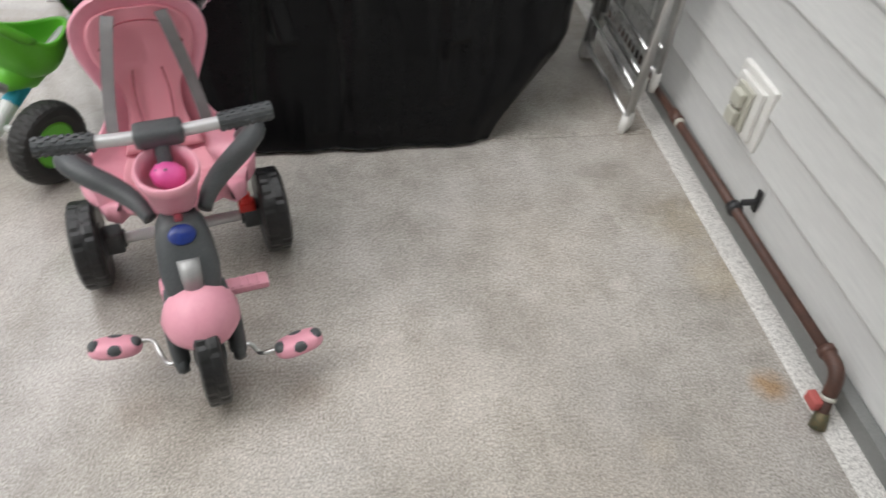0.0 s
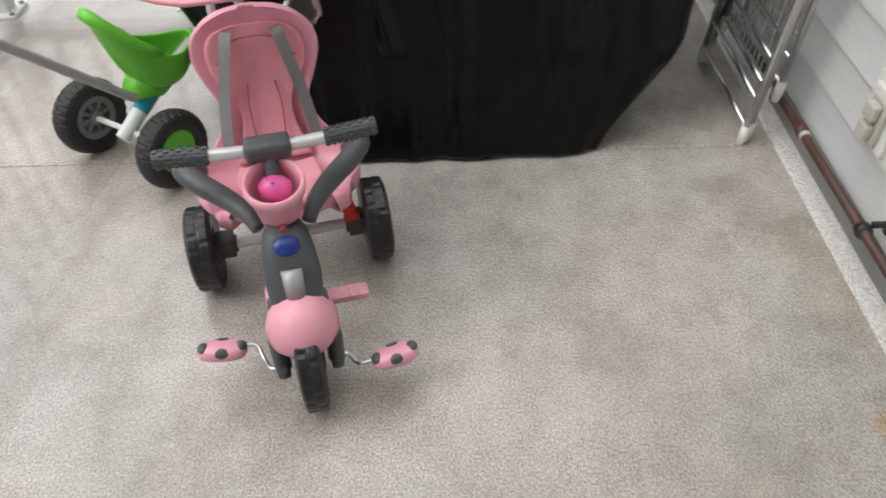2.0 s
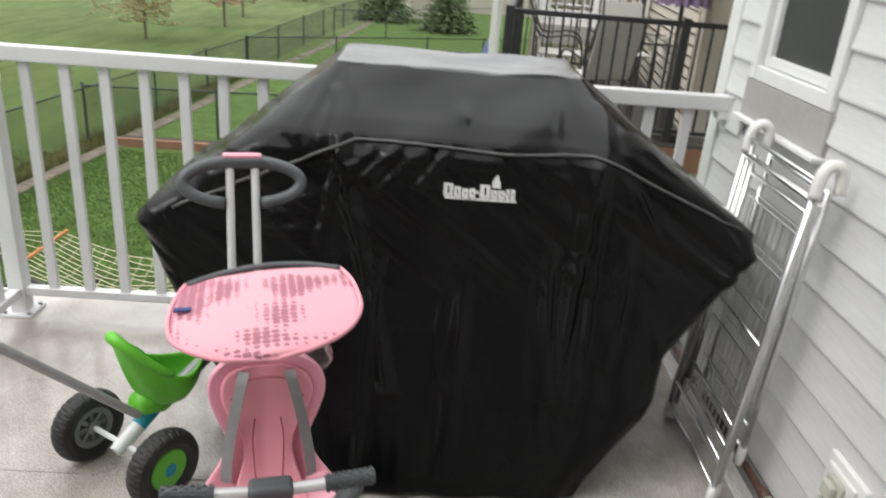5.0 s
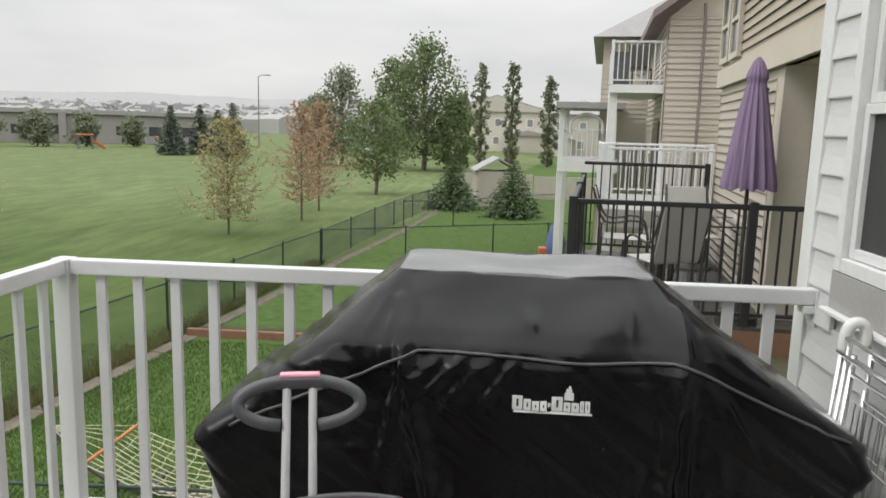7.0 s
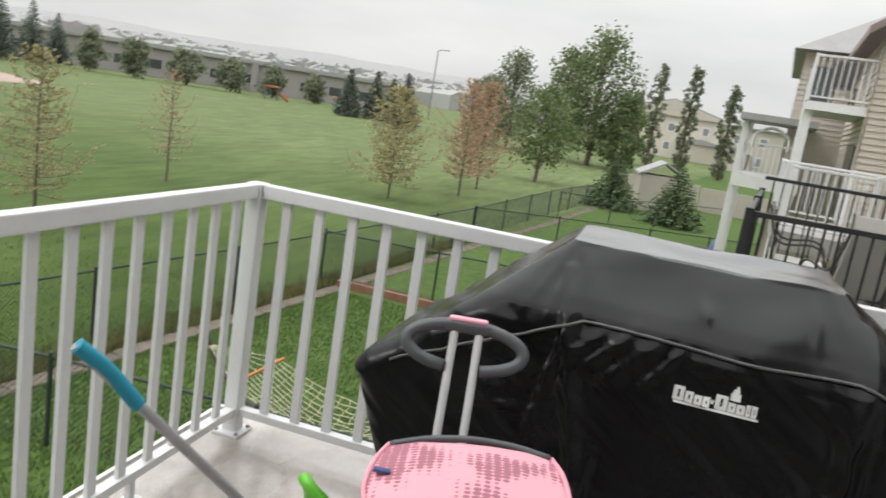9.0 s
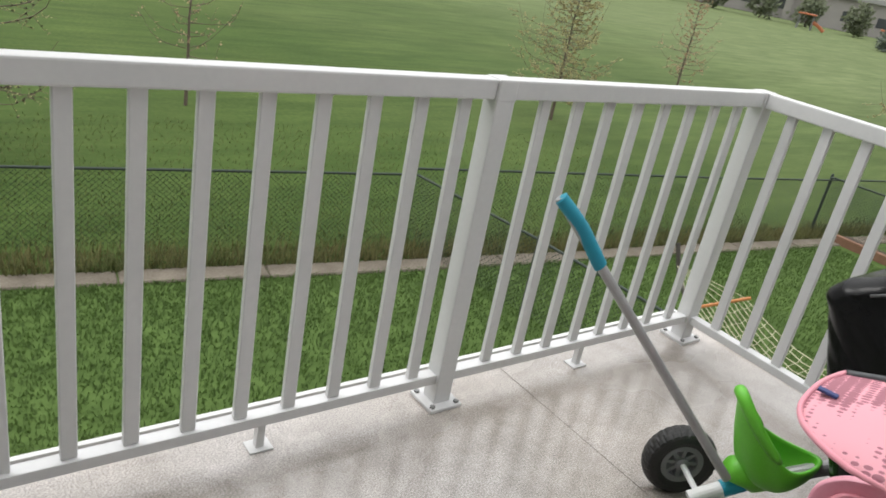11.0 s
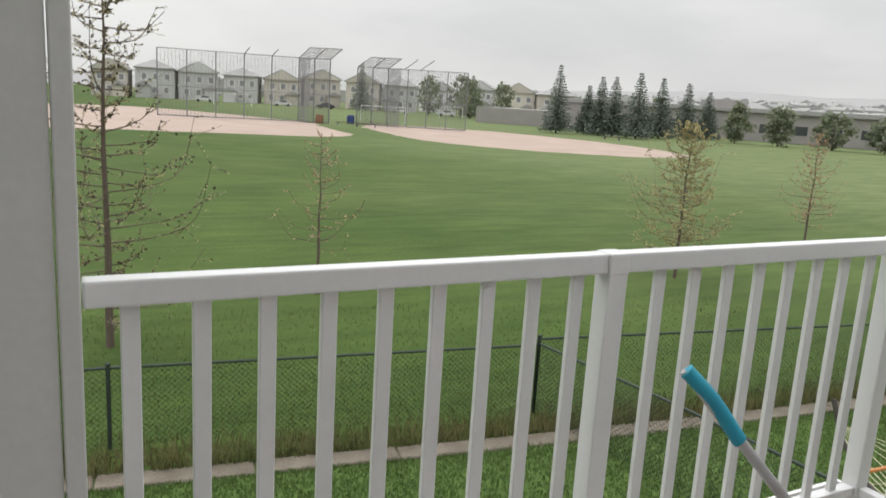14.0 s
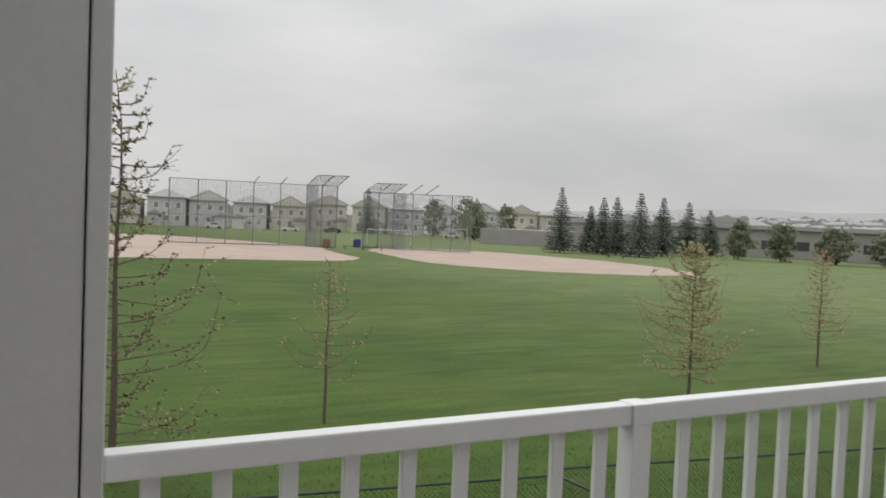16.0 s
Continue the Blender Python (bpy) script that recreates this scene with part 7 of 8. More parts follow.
# ---------------------------------------------------------------- the neighbours' decks and houses
M["sid_beige"] = mat("beige_vinyl_siding", (0.64, 0.55, 0.455), (0.585, 0.50, 0.41), rough=0.6, scale=2, fine=30, stretch=(0.3, 0.3, 2))
M["sid_tan"] = mat("tan_vinyl_siding", (0.60, 0.535, 0.46), (0.55, 0.49, 0.42), rough=0.6, scale=2, fine=30, stretch=(0.3, 0.3, 2))
M["sid_cream"] = mat("cream_vinyl_siding", (0.62, 0.56, 0.475), (0.57, 0.515, 0.435), rough=0.6, scale=2, fine=30)
M["fascia"] = mat("dark_red_brown_fascia", (0.20, 0.15, 0.142), (0.25, 0.19, 0.178), rough=0.5)
M["wet_boards"] = mat("wet_dark_decking", (0.045, 0.042, 0.04), (0.085, 0.08, 0.078), rough=0.22, scale=3, fine=40, stretch=(6, 0.6, 1), bump=0.1)
M["purple"] = mat("purple_canvas", (0.215, 0.150, 0.250), (0.26, 0.186, 0.295), rough=0.8, scale=3, fine=200, bump=0.1)
M["sling"] = mat("gray_sling_fabric", (0.46, 0.45, 0.425), (0.52, 0.51, 0.48), rough=0.8, scale=4, fine=300)


def lap_wall(th, p0, p1, z0, z1, material, lap=0.11, name="siding"):
    """Lapped courses between two plan points, from z0 to z1, joined as one part; the wall's face is on the right of p0->p1."""
    a, c = Vector((*p0, 0)), Vector((*p1, 0))
    d = (c - a).normalized()
    nrm = Vector((d.y, -d.x, 0)) * -1
    V, Fc = [], []
    n = int((z1 - z0) / lap)
    for k in range(n):
        zb = z0 + k * lap
        zt = min(zb + lap, z1)
        i = len(V)
        for p in (a, c):
            V += [tuple(p + nrm * 0.0065 + Vector((0, 0, zb))), tuple(p + nrm * 0.002 + Vector((0, 0, zt))), tuple(p - nrm * 0.02 + Vector((0, 0, zt))), tuple(p - nrm * 0.02 + Vector((0, 0, zb)))]
        Fc += [(i, i + 4, i + 5, i + 1), (i, i + 3, i + 7, i + 4), (i + 1, i + 5, i + 6, i + 2), (i, i + 1, i + 2, i + 3), (i + 4, i + 7, i + 6, i + 5)]
    part(name, pydata(name, V, Fc, M[material]), None, th, kind="stuff")


def quad_box(bb, plan, z0, z1):
    lo = [bb.verts.new((x, y, z0)) for x, y in plan]
    hi = [bb.verts.new((x, y, z1)) for x, y in plan]
    bb.faces.new(lo[::-1]); bb.faces.new(hi)
    n = len(plan)
    for i in range(n):
        bb.faces.new((lo[i], lo[(i + 1) % n], hi[(i + 1) % n], hi[i]))


def picket_rail(name, a, c, z_floor, h, mat_name, label, group, gap=0.115, r=0.0095, posts=(0.0, 1.0), rail=0.022, parent_cat="railing"):
    """A straight picket railing between two plan points."""
    A, C = Vector((*a, z_floor)), Vector((*c, z_floor))
    L = (C - A).length
    th = thing(name, Matrix.Translation(A) @ Matrix.Rotation(math.atan2(C.y - A.y, C.x - A.x), 4, "Z"), label, parent_cat, group)
    b = bm_new()
    box(b, (0, -rail, h - 0.045), (L, rail, h), 0.005, seg=1)
    part("top_rail", b, M[mat_name], th)
    b = bm_new()
    box(b, (0, -0.017, 0.08), (L, 0.017, 0.112), 0.003, seg=1)
    part("bottom_rail", b, M[mat_name], th)
    b = bm_new()
    box(b, (-r, -r, 0.112), (r, r, h - 0.045), 0)
    me = finish(b, "picket", M[mat_name])
    for k in range(1, int(L / gap)):
        part("picket", me, None, th, at=Matrix.Translation((k * L / int(L / gap), 0, 0)))
    b = bm_new()
    box(b, (-0.035, -0.035, 0), (0.035, 0.035, h + 0.02), 0.004, seg=1)
    pm = finish(b, "post", M[mat_name])
    for f in posts:
        part("post", pm, None, th, at=Matrix.Translation((L * f, 0, 0)))
    return th


# house one: its upper floor overhangs a recessed deck
D1 = Vector((0.13, 0.99, 0)).normalized()


def w1(s, off=0.0):
    """Plan point along house one's field side; off is into the house."""
    return (1.1 + D1.x * s + D1.y * off, 5.2 + D1.y * s - D1.x * off)


h1 = thing("neighbour_house", pose(0, 0, 0), "beige sided house with an upper floor over a deck recess", "house", "neighbours' houses")
b = bm_new()
quad_box(b, [w1(0, 0.03), w1(5.1, 0.03), w1(5.1, 9), w1(0, 9)], 2.2, 3.5)
part("upper_wall", b, M["sid_beige"], h1)
lap_wall(h1, w1(5.1, 0.02), w1(0, 0.02), 2.42, 3.5, "sid_beige", 0.105)
b = bm_new()
quad_box(b, [w1(-0.02, -0.02), w1(5.12, -0.02), w1(5.12, 0.1), w1(-0.02, 0.1)], 2.2, 2.42)
part("band_board", b, M["sid_cream"], h1, "tan band board")
b = bm_new()
quad_box(b, [w1(0, 1.6), w1(5.1, 1.6), w1(5.1, 9), w1(0, 9)], GROUND, 2.2)
part("lower_wall", b, M["sid_tan"], h1)
lap_wall(h1, w1(5.1, 1.58), w1(0, 1.58), -0.1, 2.2, "sid_beige", 0.105)
b = bm_new()
quad_box(b, [w1(1.55, 0.04), w1(1.80, 0.04), w1(1.80, 0.30), w1(1.55, 0.30)], GROUND, 2.2)
part("column", b, M["sid_cream"], h1, "tan clad column")
b = bm_new()
quad_box(b, [w1(1.80, 0.05), w1(5.1, 0.05), w1(5.1, 1.59), w1(1.80, 1.59)], -0.2, 2.2)
part("lower_bay", b, M["sid_tan"], h1)
lap_wall(h1, w1(5.1, 0.05), w1(1.80, 0.05), -0.1, 2.2, "sid_beige", 0.105)
lap_wall(h1, w1(1.795, 0.31), w1(1.795, 1.57), -0.1, 2.2, "sid_beige", 0.105)
b = bm_new()
quad_box(b, [w1(-0.5, -0.25), w1(5.5, -0.25), w1(5.5, 9.4), w1(-0.5, 9.4)], 3.5, 3.66)
part("eave", b, M["fascia"], h1, "dark red brown eave")
b = bm_new()
lo = [b.verts.new((*p, 3.662)) for p in (w1(-0.5, -0.25), w1(5.5, -0.25), w1(5.5, 9.4), w1(-0.5, 9.4))]
tp = [b.verts.new((*p, 6.4)) for p in (w1(-0.5, 4.4), w1(5.5, 4.4))]
b.faces.new(lo[::-1]); b.faces.new((lo[0], lo[1], tp[1], tp[0])); b.faces.new((lo[2], lo[3], tp[0], tp[1])); b.faces.new((lo[1], lo[2], tp[1])); b.faces.new((lo[3], lo[0], tp[0]))
part("roof", b, M["roof_gray"], h1)


def plain_window(th, f, s0, s1, z0, z1, off=-0.01):
    bb = bm_new()
    quad_box(bb, [f(s0, off), f(s1, off), f(s1, off + 0.1), f(s0, off + 0.1)], z0, z1)
    wob = part("window", bb, M["pane_far"], th)
    bb = bm_new()
    for a0, a1, c0, c1 in ((s0 - 0.07, s0, z0 - 0.07, z1 + 0.07), (s1, s1 + 0.07, z0 - 0.07, z1 + 0.07), (s0, s1, z0 - 0.07, z0), (s0, s1, z1, z1 + 0.07), (s0, s1, (z0 + z1) / 2 - 0.025, (z0 + z1) / 2 + 0.025)):
        quad_box(bb, [f(a0, off - 0.025), f(a1, off - 0.025), f(a1, off + 0.06), f(a0, off + 0.06)], c0, c1)
    part("frame", bb, M["sid_cream"], wob)


plain_window(h1, w1, 3.75, 4.2, 2.55, 3.32)
plain_window(h1, w1, 4.45, 4.9, 2.55, 3.32)
plain_window(h1, w1, 0.55, 1.25, 2.85, 3.42)
b = bm_new()
tube(b, [(*w1(2.05, 0.02), 2.02), (*w1(2.05, -0.10), 2.02)], 0.02, 10)
box(b, (w1(2.05, -0.10)[0] - 0.03, w1(2.05, -0.10)[1] - 0.03, 1.97), (w1(2.05, -0.10)[0] + 0.03, w1(2.05, -0.10)[1] + 0.03, 2.06), 0.012)
part("wall_lamp", b, M["black_rail"], h1, "black wall lamp")

# its deck with black railings, wet boards
deck1 = thing("neighbour_deck", pose(0, 0, 0), "dark wet board deck of the next house", "deck")
N0, N1, F0, F1 = (-0.44, 6.5), (2.6, 6.35), (0.09, 10.4), (1.72, 10.15)
b = bm_new()
quad_box(b, [(-0.46, 6.42), (2.7, 6.27), (2.7, 10.2), (0.10, 10.48)], -0.30, -0.085)
part("deck_frame", b, M["bed_wood"], deck1)
for k in range(27):
    f0, f1 = k / 27, (k + 0.94) / 27
    b = bm_new()
    y0, y1 = 6.42 + 4.0 * f0, 6.42 + 4.0 * f1
    x0, x1 = -0.46 + 0.56 * f0, -0.46 + 0.56 * f1
    quad_box(b, [(x0, y0), (2.7, y0 - 0.12), (2.7, y1 - 0.12), (x1, y1)], -0.083, -0.05)
    part("deck_board", b, M["wet_boards"], deck1)
b = bm_new()
for x, y in ((-0.35, 6.6), (2.2, 6.5), (0.15, 10.3)):
    box(b, (x - 0.06, y - 0.06, GROUND), (x + 0.06, y + 0.06, -0.3))
part("deck_post", b, M["bed_wood"], deck1, kind="stuff")
picket_rail("railing", N0, N1, -0.05, 1.06, "black_rail", "black metal railing with square pickets on the neighbour's deck", "black railings", posts=(0.0, 0.5), r=0.009)
picket_rail("railing", N0, F0, -0.05, 1.06, "black_rail", "black metal side railing of the neighbour's deck", "black railings", posts=(0.5, 1.0), r=0.009)
picket_rail("railing", F0, F1, -0.05, 1.24, "black_rail", "black metal far railing of the neighbour's deck", "black railings", posts=(0.98,), r=0.009)

# closed umbrella
um = thing("patio_umbrella", pose(1.075, 6.62, -0.05), "closed purple canvas patio umbrella", "umbrella")
b = bm_new()
tube(b, [(0, 0, 0), (0, 0, 2.30)], 0.019, 8)
part("pole", b, M["stand"], um)
b = bm_new()


def umb(u, v):
    a = 2 * math.pi * u
    prof = lerp_table([(0.0, 0.205), (0.06, 0.207), (0.35, 0.162), (0.62, 0.114), (0.83, 0.070), (0.845, 0.088), (0.86, 0.088), (0.93, 0.060), (0.985, 0.035), (1.0, 0.012)], v)[0]
    fold = 1 + (0.13 * math.cos(15 * a + 2 * v) + 0.05 * math.cos(7 * a + 1) + 0.05 * math.cos(29 * a)) * (1 - 0.6 * v)
    return Vector((prof * fold * math.cos(a), prof * fold * math.sin(a), 1.18 + 1.12 * v - 0.012 * math.cos(15 * a) * (1 - v)))


grid_surface(b, umb, 120, 40, close_u=True)
part("canopy", b, M["purple"], um, "folded purple canvas", smooth=True)
b = bm_new()
lathe(b, [(0.18, 0), (0.18, 0.05), (0.05, 0.09), (0.03, 0.3)], 20)
part("base", b, M["stand"], um)

# table and sling chairs


def patio_chair(x, y, turn):
    th = thing("patio_chair", pose(x, y, -0.05, 0, 0, turn), "gray sling patio chair with a dark frame, wet", "chair", "patio chairs")
    b = bm_new()
    box(b, (-0.25, -0.24, 0.40), (0.25, 0.26, 0.42), 0.008, seg=1)
    part("seat", b, M["sling"], th)
    b = bm_new()
    box(b, (-0.25, 0.0, 0.0), (0.25, 0.02, 0.58), 0.008, Matrix.Translation((0, 0.25, 0.42)) @ Matrix.Rotation(radians(-14), 4, "X"), 1)
    part("backrest", b, M["sling"], th)
    for s in (-1, 1):
        b = bm_new()
        tube(b, arc([(s * 0.27, -0.26, 0.02), (s * 0.27, -0.24, 0.5), (s * 0.28, -0.1, 0.64), (s * 0.28, 0.25, 0.62), (s * 0.26, 0.40, 1.0)], 4), 0.014, 6)
        tube(b, [(s * 0.27, 0.28, 0.60), (s * 0.27, 0.30, 0.02), (s * 0.27, -0.28, 0.015)], 0.014, 6)
        part("side_frame", b, M["stand"], th)
    b = bm_new()
    lathe(b, [(0.24, 0), (0.24, 0.02), (0.05, 0.05), (0.035, 0.38)], 14)
    part("swivel_base", b, M["stand"], th)
    return th


patio_chair(0.55, 7.4, 200)
patio_chair(1.35, 9.3, 5)
patio_chair(2.2, 8.9, -40)
patio_chair(0.45, 8.9, 80)
patio_chair(2.2, 7.3, 250)
tb = thing("patio_table", pose(1.35, 8.2, -0.05), "rectangular glass patio table with a dark frame", "table")
b = bm_new()
box(b, (-0.6, -0.45, 0.70), (0.6, 0.45, 0.712), 0.004, seg=1)
top = part("tabletop", b, M["glass"], tb, "wet glass top")
b = bm_new()
for a0, a1 in (((-0.62, -0.47, 0.695), (0.62, -0.452, 0.715)), ((-0.62, 0.452, 0.695), (0.62, 0.47, 0.715)), ((-0.62, -0.451, 0.695), (-0.602, 0.451, 0.715)), ((0.602, -0.451, 0.695), (0.62, 0.451, 0.715))):
    box(b, a0, a1)
part("table_frame", b, M["stand"], tb)
for sx in (-1, 1):
    for sy in (-1, 1):
        b = bm_new()
        tube(b, [(sx * 0.58, sy * 0.42, 0.70), (sx * 0.60, sy * 0.44, 0.0)], 0.018, 6)
        part("leg", b, M["stand"], tb)
M["pot"] = mat("olive_glazed_pot", (0.10, 0.10, 0.05), (0.14, 0.13, 0.07), rough=0.4)
b = bm_new()
lathe(b, [(0.12, 0), (0.17, 0.2), (0.19, 0.34), (0.17, 0.34), (0.15, 0.25)], 16, Matrix.Translation((0.0, 7.2, -0.05)))
tagged(part("plant_pot", b, M["pot"]), "olive glazed plant pot on the neighbour's deck", "pot")

# the second deck: white railings
deck2 = thing("neighbour_deck", pose(0, 0, 0), "raised gray deck with white railings further on", "deck")
b = bm_new()
quad_box(b, [(0.62, 12.4), (3.0, 12.2), (3.3, 15.6), (1.0, 15.8)], 0.05, 0.34)
part("deck_floor", b, M["taupe"], deck2)
b = bm_new()
for x, y in ((0.75, 12.6), (2.7, 12.4), (1.1, 15.6)):
    box(b, (x - 0.07, y - 0.07, GROUND), (x + 0.07, y + 0.07, 0.05))
part("deck_post", b, M["trim"], deck2, kind="stuff")
for a0, a1, hh in (((0.64, 12.42), (2.9, 12.25), 1.02), ((0.64, 12.42), (1.0, 15.75), 1.05), ((1.0, 15.75), (3.2, 15.55), 1.05)):
    picket_rail("railing", a0, a1, 0.34, hh, "white_rail", "white picket railing of a further deck", "white neighbour railings", gap=0.13, r=0.012, posts=(0.0, 0.55, 1.0))

# house two: gable side towards us, balcony on its field side
h2 = thing("neighbour_house", pose(0, 0, 0), "tan sided house with a steep brown roof and balcony", "house", "neighbours' houses")
b = bm_new()
quad_box(b, [(2.5, 17.0), (10, 15.6), (11, 22), (3.35, 23.3)], GROUND, 4.1)
part("wall", b, M["sid_tan"], h2)
lap_wall(h2, (2.49, 16.98), (6.0, 16.33), GROUND + 0.3, 4.15, "sid_tan", 0.13)
lap_wall(h2, (3.34, 23.2), (2.48, 17.02), GROUND + 0.3, 4.1, "sid_tan", 0.13)
b = bm_new()
e0 = [(2.05, 16.55), (3.0, 23.9)]
ridge = [(6.3, 15.7), (7.3, 22.9)]
zr = 7.2
vs = [b.verts.new(p) for p in ((*e0[0], 4.0), (*e0[1], 4.0), (*ridge[1], zr), (*ridge[0], zr))]
ws = [b.verts.new(v.co + Vector((0, 0, 0.16))) for v in vs]
b.faces.new(vs[::-1]); b.faces.new(ws)
for j in range(4):
    b.faces.new((vs[j], vs[(j + 1) % 4], ws[(j + 1) % 4], ws[j]))
part("roof", b, M["fascia"], h2, "dark red brown roof edge")
b = bm_new()
vs = [b.verts.new(p) for p in ((2.5, 16.99, 4.1), (6.3, 16.28, 4.1), (6.3, 16.28, 7.1))]
ws = [b.verts.new(v.co + Vector((0.02, 0.12, 0))) for v in vs]
b.faces.new(vs); b.faces.new(ws[::-1])
for j in range(3):
    b.faces.new((vs[j], vs[(j + 1) % 3], ws[(j + 1) % 3], ws[j]))
part("gable", b, M["sid_tan"], h2)
b = bm_new()
tube(b, [(3.15, 16.72, 4.35), (3.18, 16.72, 3.9), (3.18, 16.72, GROUND + 0.2)], 0.036, 8)
part("downspout", b, M["fascia"], h2, "brown downspout")
b = bm_new()
quad_box(b, [(1.35, 17.3), (2.6, 17.1), (3.0, 20.2), (1.75, 20.4)], 2.48, 2.66)
part("balcony_slab", b, M["trim"], h2)
b = bm_new()
for x, y in ((1.45, 17.5), (1.85, 20.2)):
    box(b, (x - 0.09, y - 0.09, GROUND), (x + 0.09, y + 0.09, 2.48))
part("balcony_post", b, M["trim"], h2, kind="stuff")
b = bm_new()
quad_box(b, [(2.52, 17.6), (2.62, 17.6), (2.9, 19.6), (2.8, 19.6)], -0.3, 1.9)
part("patio_door", b, M["pane_far"], h2, "dark patio door under the balcony")
picket_rail("railing", (1.37, 17.32), (2.52, 17.14), 2.66, 0.95, "white_rail", "white balcony railing of a neighbour's house", "white neighbour railings", gap=0.12, r=0.012)
picket_rail("railing", (1.37, 17.32), (1.77, 20.38), 2.66, 0.95, "white_rail", "white balcony railing of a neighbour's house", "white neighbour railings", gap=0.12, r=0.012)
patio_balcony = thing("balcony_chair", pose(2.15, 18.2, 2.66, 0, 0, 160), "dark wicker chair on a neighbour's balcony", "chair")
b = bm_new()
box(b, (-0.25, -0.25, 0.38), (0.25, 0.25, 0.44), 0.02)
part("seat", b, M["stand"], patio_balcony)
b = bm_new()
box(b, (-0.25, 0.22, 0.44), (0.25, 0.27, 0.95), 0.02)
part("backrest", b, M["stand"], patio_balcony)
for sx in (-1, 1):
    for sy in (-1, 1):
        b = bm_new()
        tube(b, [(sx * 0.22, sy * 0.22, 0), (sx * 0.22, sy * 0.22, 0.4)], 0.02, 6)
        part("leg", b, M["stand"], patio_balcony)

# house three and the white covered deck
h3 = thing("neighbour_house", pose(0, 0, 0), "cream sided house with a gray hipped roof", "house", "neighbours' houses")
b = bm_new()
quad_box(b, [(2.1, 24.5), (9, 23.2), (10, 32), (3.4, 33)], GROUND, 4.5)
part("wall", b, M["sid_cream"], h3)
lap_wall(h3, (2.09, 24.48), (6.0, 23.74), GROUND + 0.3, 4.5, "sid_cream", 0.15)
b = bm_new()
lo = [b.verts.new((x, y, 4.5)) for x, y in ((1.7, 24.0), (9.5, 22.6), (10.5, 32.6), (3.0, 33.6))]
tp = [b.verts.new(p) for p in ((5.4, 26.0, 6.6), (6.2, 30.5, 6.6))]
b.faces.new(lo[::-1]); b.faces.new((lo[0], lo[1], tp[0])); b.faces.new((lo[1], lo[2], tp[1], tp[0])); b.faces.new((lo[2], lo[3], tp[1])); b.faces.new((lo[3], lo[0], tp[0], tp[1]))
part("roof", b, M["roof_gray"], h3)
b = bm_new()
quad_box(b, [(2.3, 24.40), (2.9, 24.29), (2.9, 24.4), (2.3, 24.5)], 2.9, 4.1)
part("window", b, M["pane_far"], h3)
pg = thing("covered_deck", pose(0.7, 22.0, GROUND), "white covered deck with posts and picket railing", "deck")


def pp(x, y, z):
    return Vector((x - 0.7, y - 22.0, z - GROUND))


b = bm_new()
quad_box(b, [tuple(pp(0.62, 21.9, 0)[:2]), tuple(pp(2.3, 21.6, 0)[:2]), tuple(pp(2.7, 24.2, 0)[:2]), tuple(pp(1.0, 24.5, 0)[:2])], 0.45 - GROUND, 0.78 - GROUND)
part("deck_floor", b, M["trim"], pg)
b = bm_new()
quad_box(b, [tuple(pp(0.5, 21.7, 0)[:2]), tuple(pp(2.4, 21.4, 0)[:2]), tuple(pp(2.8, 24.4, 0)[:2]), tuple(pp(0.9, 24.7, 0)[:2])], 2.25 - GROUND, 2.42 - GROUND)
part("deck_roof", b, M["roof_gray"], pg)
for x, y in ((0.7, 22.0), (2.15, 21.75), (1.05, 24.35)):
    b = bm_new()
    p = pp(x, y, GROUND)
    box(b, (p.x - 0.07, p.y - 0.07, 0), (p.x + 0.07, p.y + 0.07, 2.25 - GROUND))
    part("post", b, M["trim"], pg)
b = bm_new()
tube(b, arc([pp(0.95, 21.93, 1.55), pp(1.0, 21.93, 1.9), pp(1.4, 21.87, 2.1), pp(1.8, 21.8, 1.9), pp(1.85, 21.8, 1.55)], 5), 0.045, 6)
part("arch", b, M["trim"], pg, "white trellis arch")
picket_rail("railing", (0.72, 22.0), (2.15, 21.75), 0.78, 0.9, "white_rail", "white picket railing of a covered deck", "white neighbour railings", gap=0.14, r=0.014)
picket_rail("railing", (0.72, 22.0), (1.05, 24.35), 0.78, 0.9, "white_rail", "white picket railing of a covered deck", "white neighbour railings", gap=0.14, r=0.014)

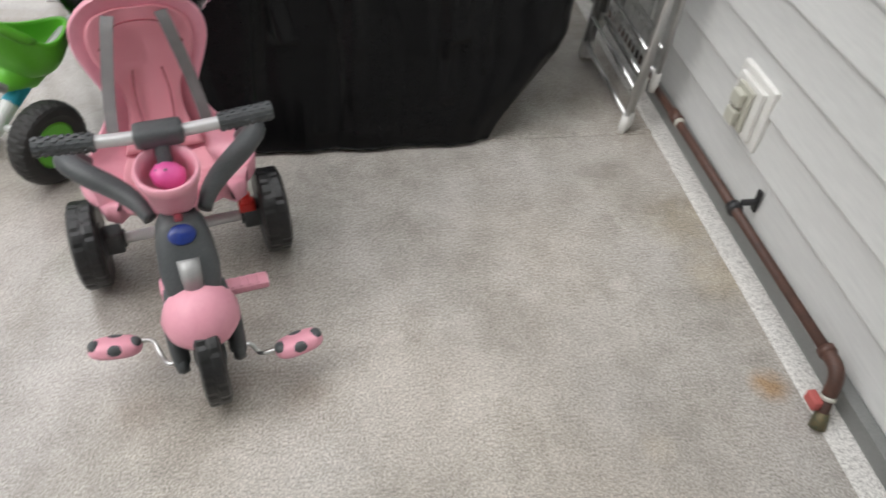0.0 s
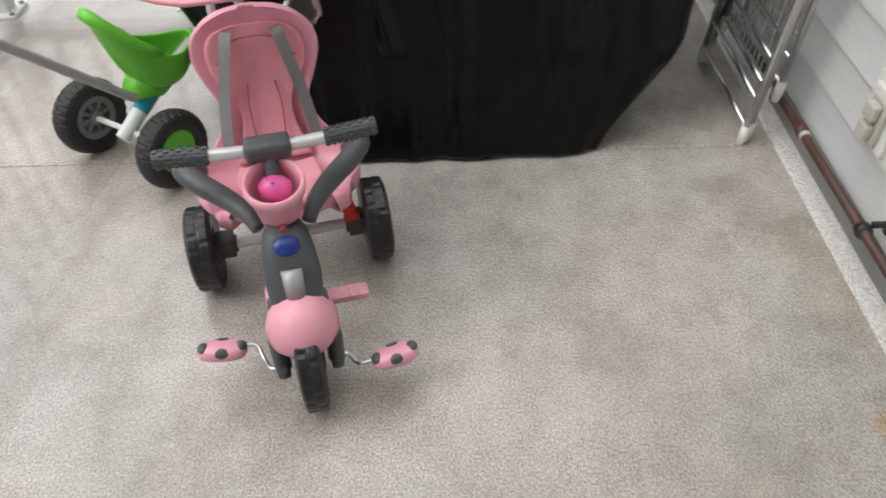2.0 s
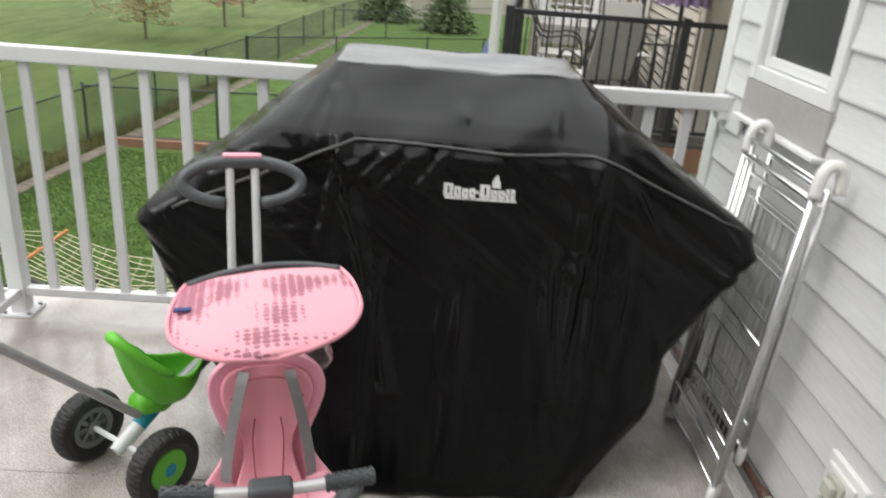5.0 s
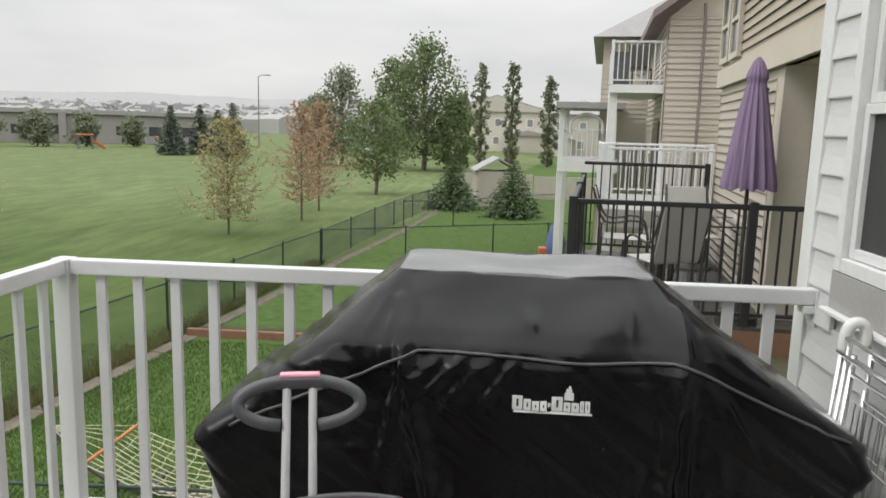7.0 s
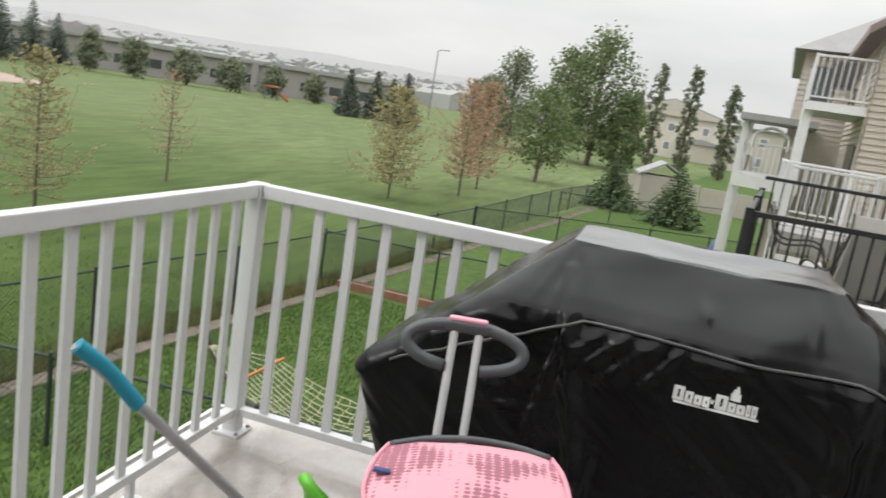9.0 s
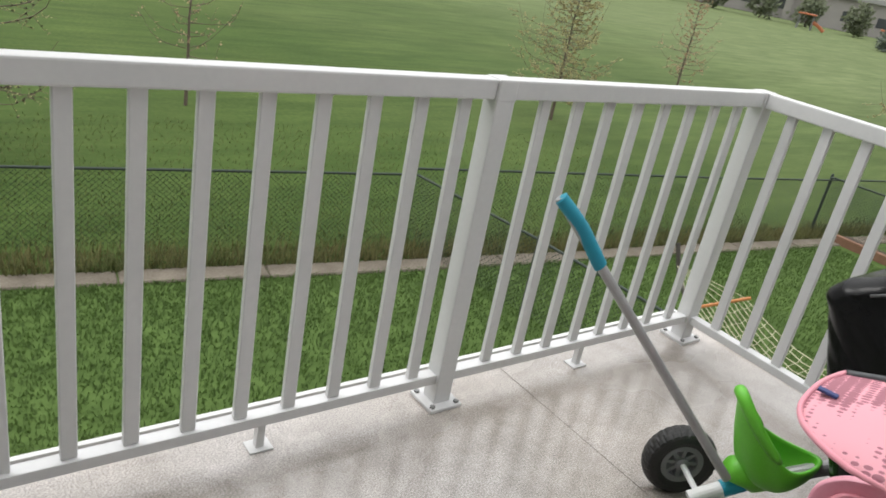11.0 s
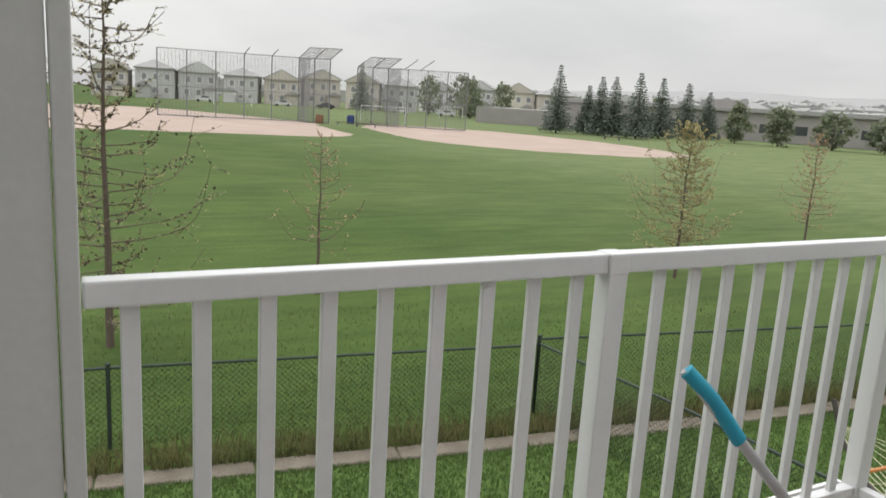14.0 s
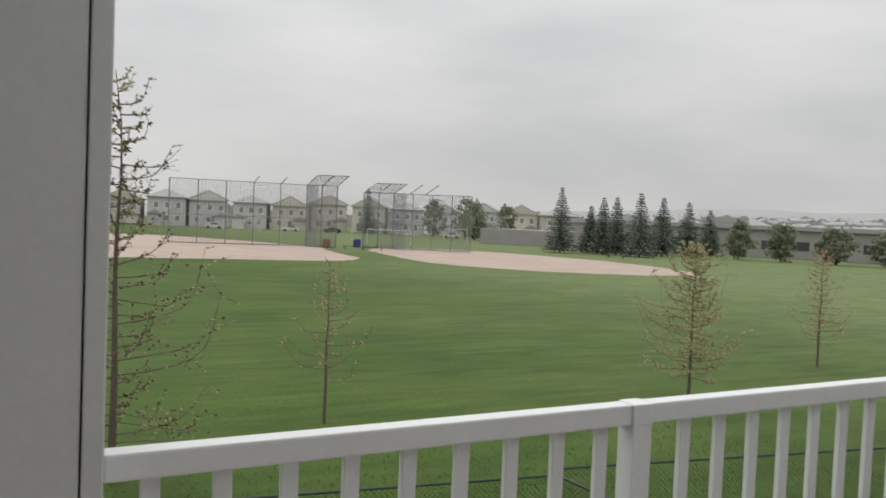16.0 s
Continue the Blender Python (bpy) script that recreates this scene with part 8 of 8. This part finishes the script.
# shed, low fence and clutter in the far yards
M["shed"] = mat("pale_beige_shed", (0.42, 0.385, 0.33), (0.37, 0.34, 0.29), rough=0.75, scale=2)
sh = thing("garden_shed", pose(-1.0, 44.3, GROUND, 0, 0, 8), "pale beige garden shed with a gray roof", "shed")
b = bm_new()
box(b, (-1.25, 0, 0), (1.25, 2.6, 2.05))
part("wall", b, M["shed"], sh)
b = bm_new()
prof = [(-1.4, 2.0), (0, 2.75), (1.4, 2.0), (1.4, 2.1), (0, 2.88), (-1.4, 2.1)]
r0 = [b.verts.new((x, -0.15, z)) for x, z in prof]
r1 = [b.verts.new((x, 2.75, z)) for x, z in prof]
b.faces.new(r0); b.faces.new(r1[::-1])
for j in range(6):
    b.faces.new((r0[j], r0[(j + 1) % 6], r1[(j + 1) % 6], r1[j]))
part("roof", b, M["roof_gray"], sh)
b = bm_new()
for k in range(5):
    tube(b, [(0.35, -0.06, 0.3), (0.35 + (k - 2) * 0.16, -0.06, 1.45)], 0.02, 4)
for z in (0.8, 1.2):
    tube(b, [(0.1, -0.07, z), (0.6, -0.07, z)], 0.016, 4)
part("trellis", b, M["bed_wood"], sh, "brown fan trellis")
b = bm_new()
box(b, (1.4, 50, GROUND), (9, 50.12, GROUND + 1.5))
box(b, (-4, 52, GROUND), (1.38, 52.12, GROUND + 1.5))
tagged(part("board_fence", b, M["shed"]), "beige board fence behind the far yards", "fence")
M["tarp_blue"] = mat("blue_tarpaulin", (0.06, 0.09, 0.20), (0.09, 0.12, 0.25), rough=0.5, scale=5, bump=0.4)
b = bm_new()
bmesh.ops.create_icosphere(b, subdivisions=3, radius=1.0, matrix=Matrix.Translation((0.95, 25.0, GROUND + 0.55)) @ Matrix.Diagonal((0.35, 0.4, 0.95, 1)))
for v in b.verts:
    v.co += Vector((noise.noise(v.co * 4), noise.noise(v.co * 4 + Vector((3, 0, 0))), 0)) * 0.09
    v.co.z = max(v.co.z, GROUND)
tagged(part("blue_tarp", b, M["tarp_blue"], smooth=True), "blue tarpaulin wrapped over yard things", "tarpaulin")
b = bm_new()
for x, y, z in ((0.35, 24.6, 0.0), (0.6, 24.9, 0.25)):
    box(b, (x - 0.22, y - 0.2, GROUND + z * 0), (x + 0.22, y + 0.2, GROUND + 0.4 + z), 0.05)
tagged(part("yard_toy", b, M["play_orange"]), "orange plastic play slide in a far yard", "toy")
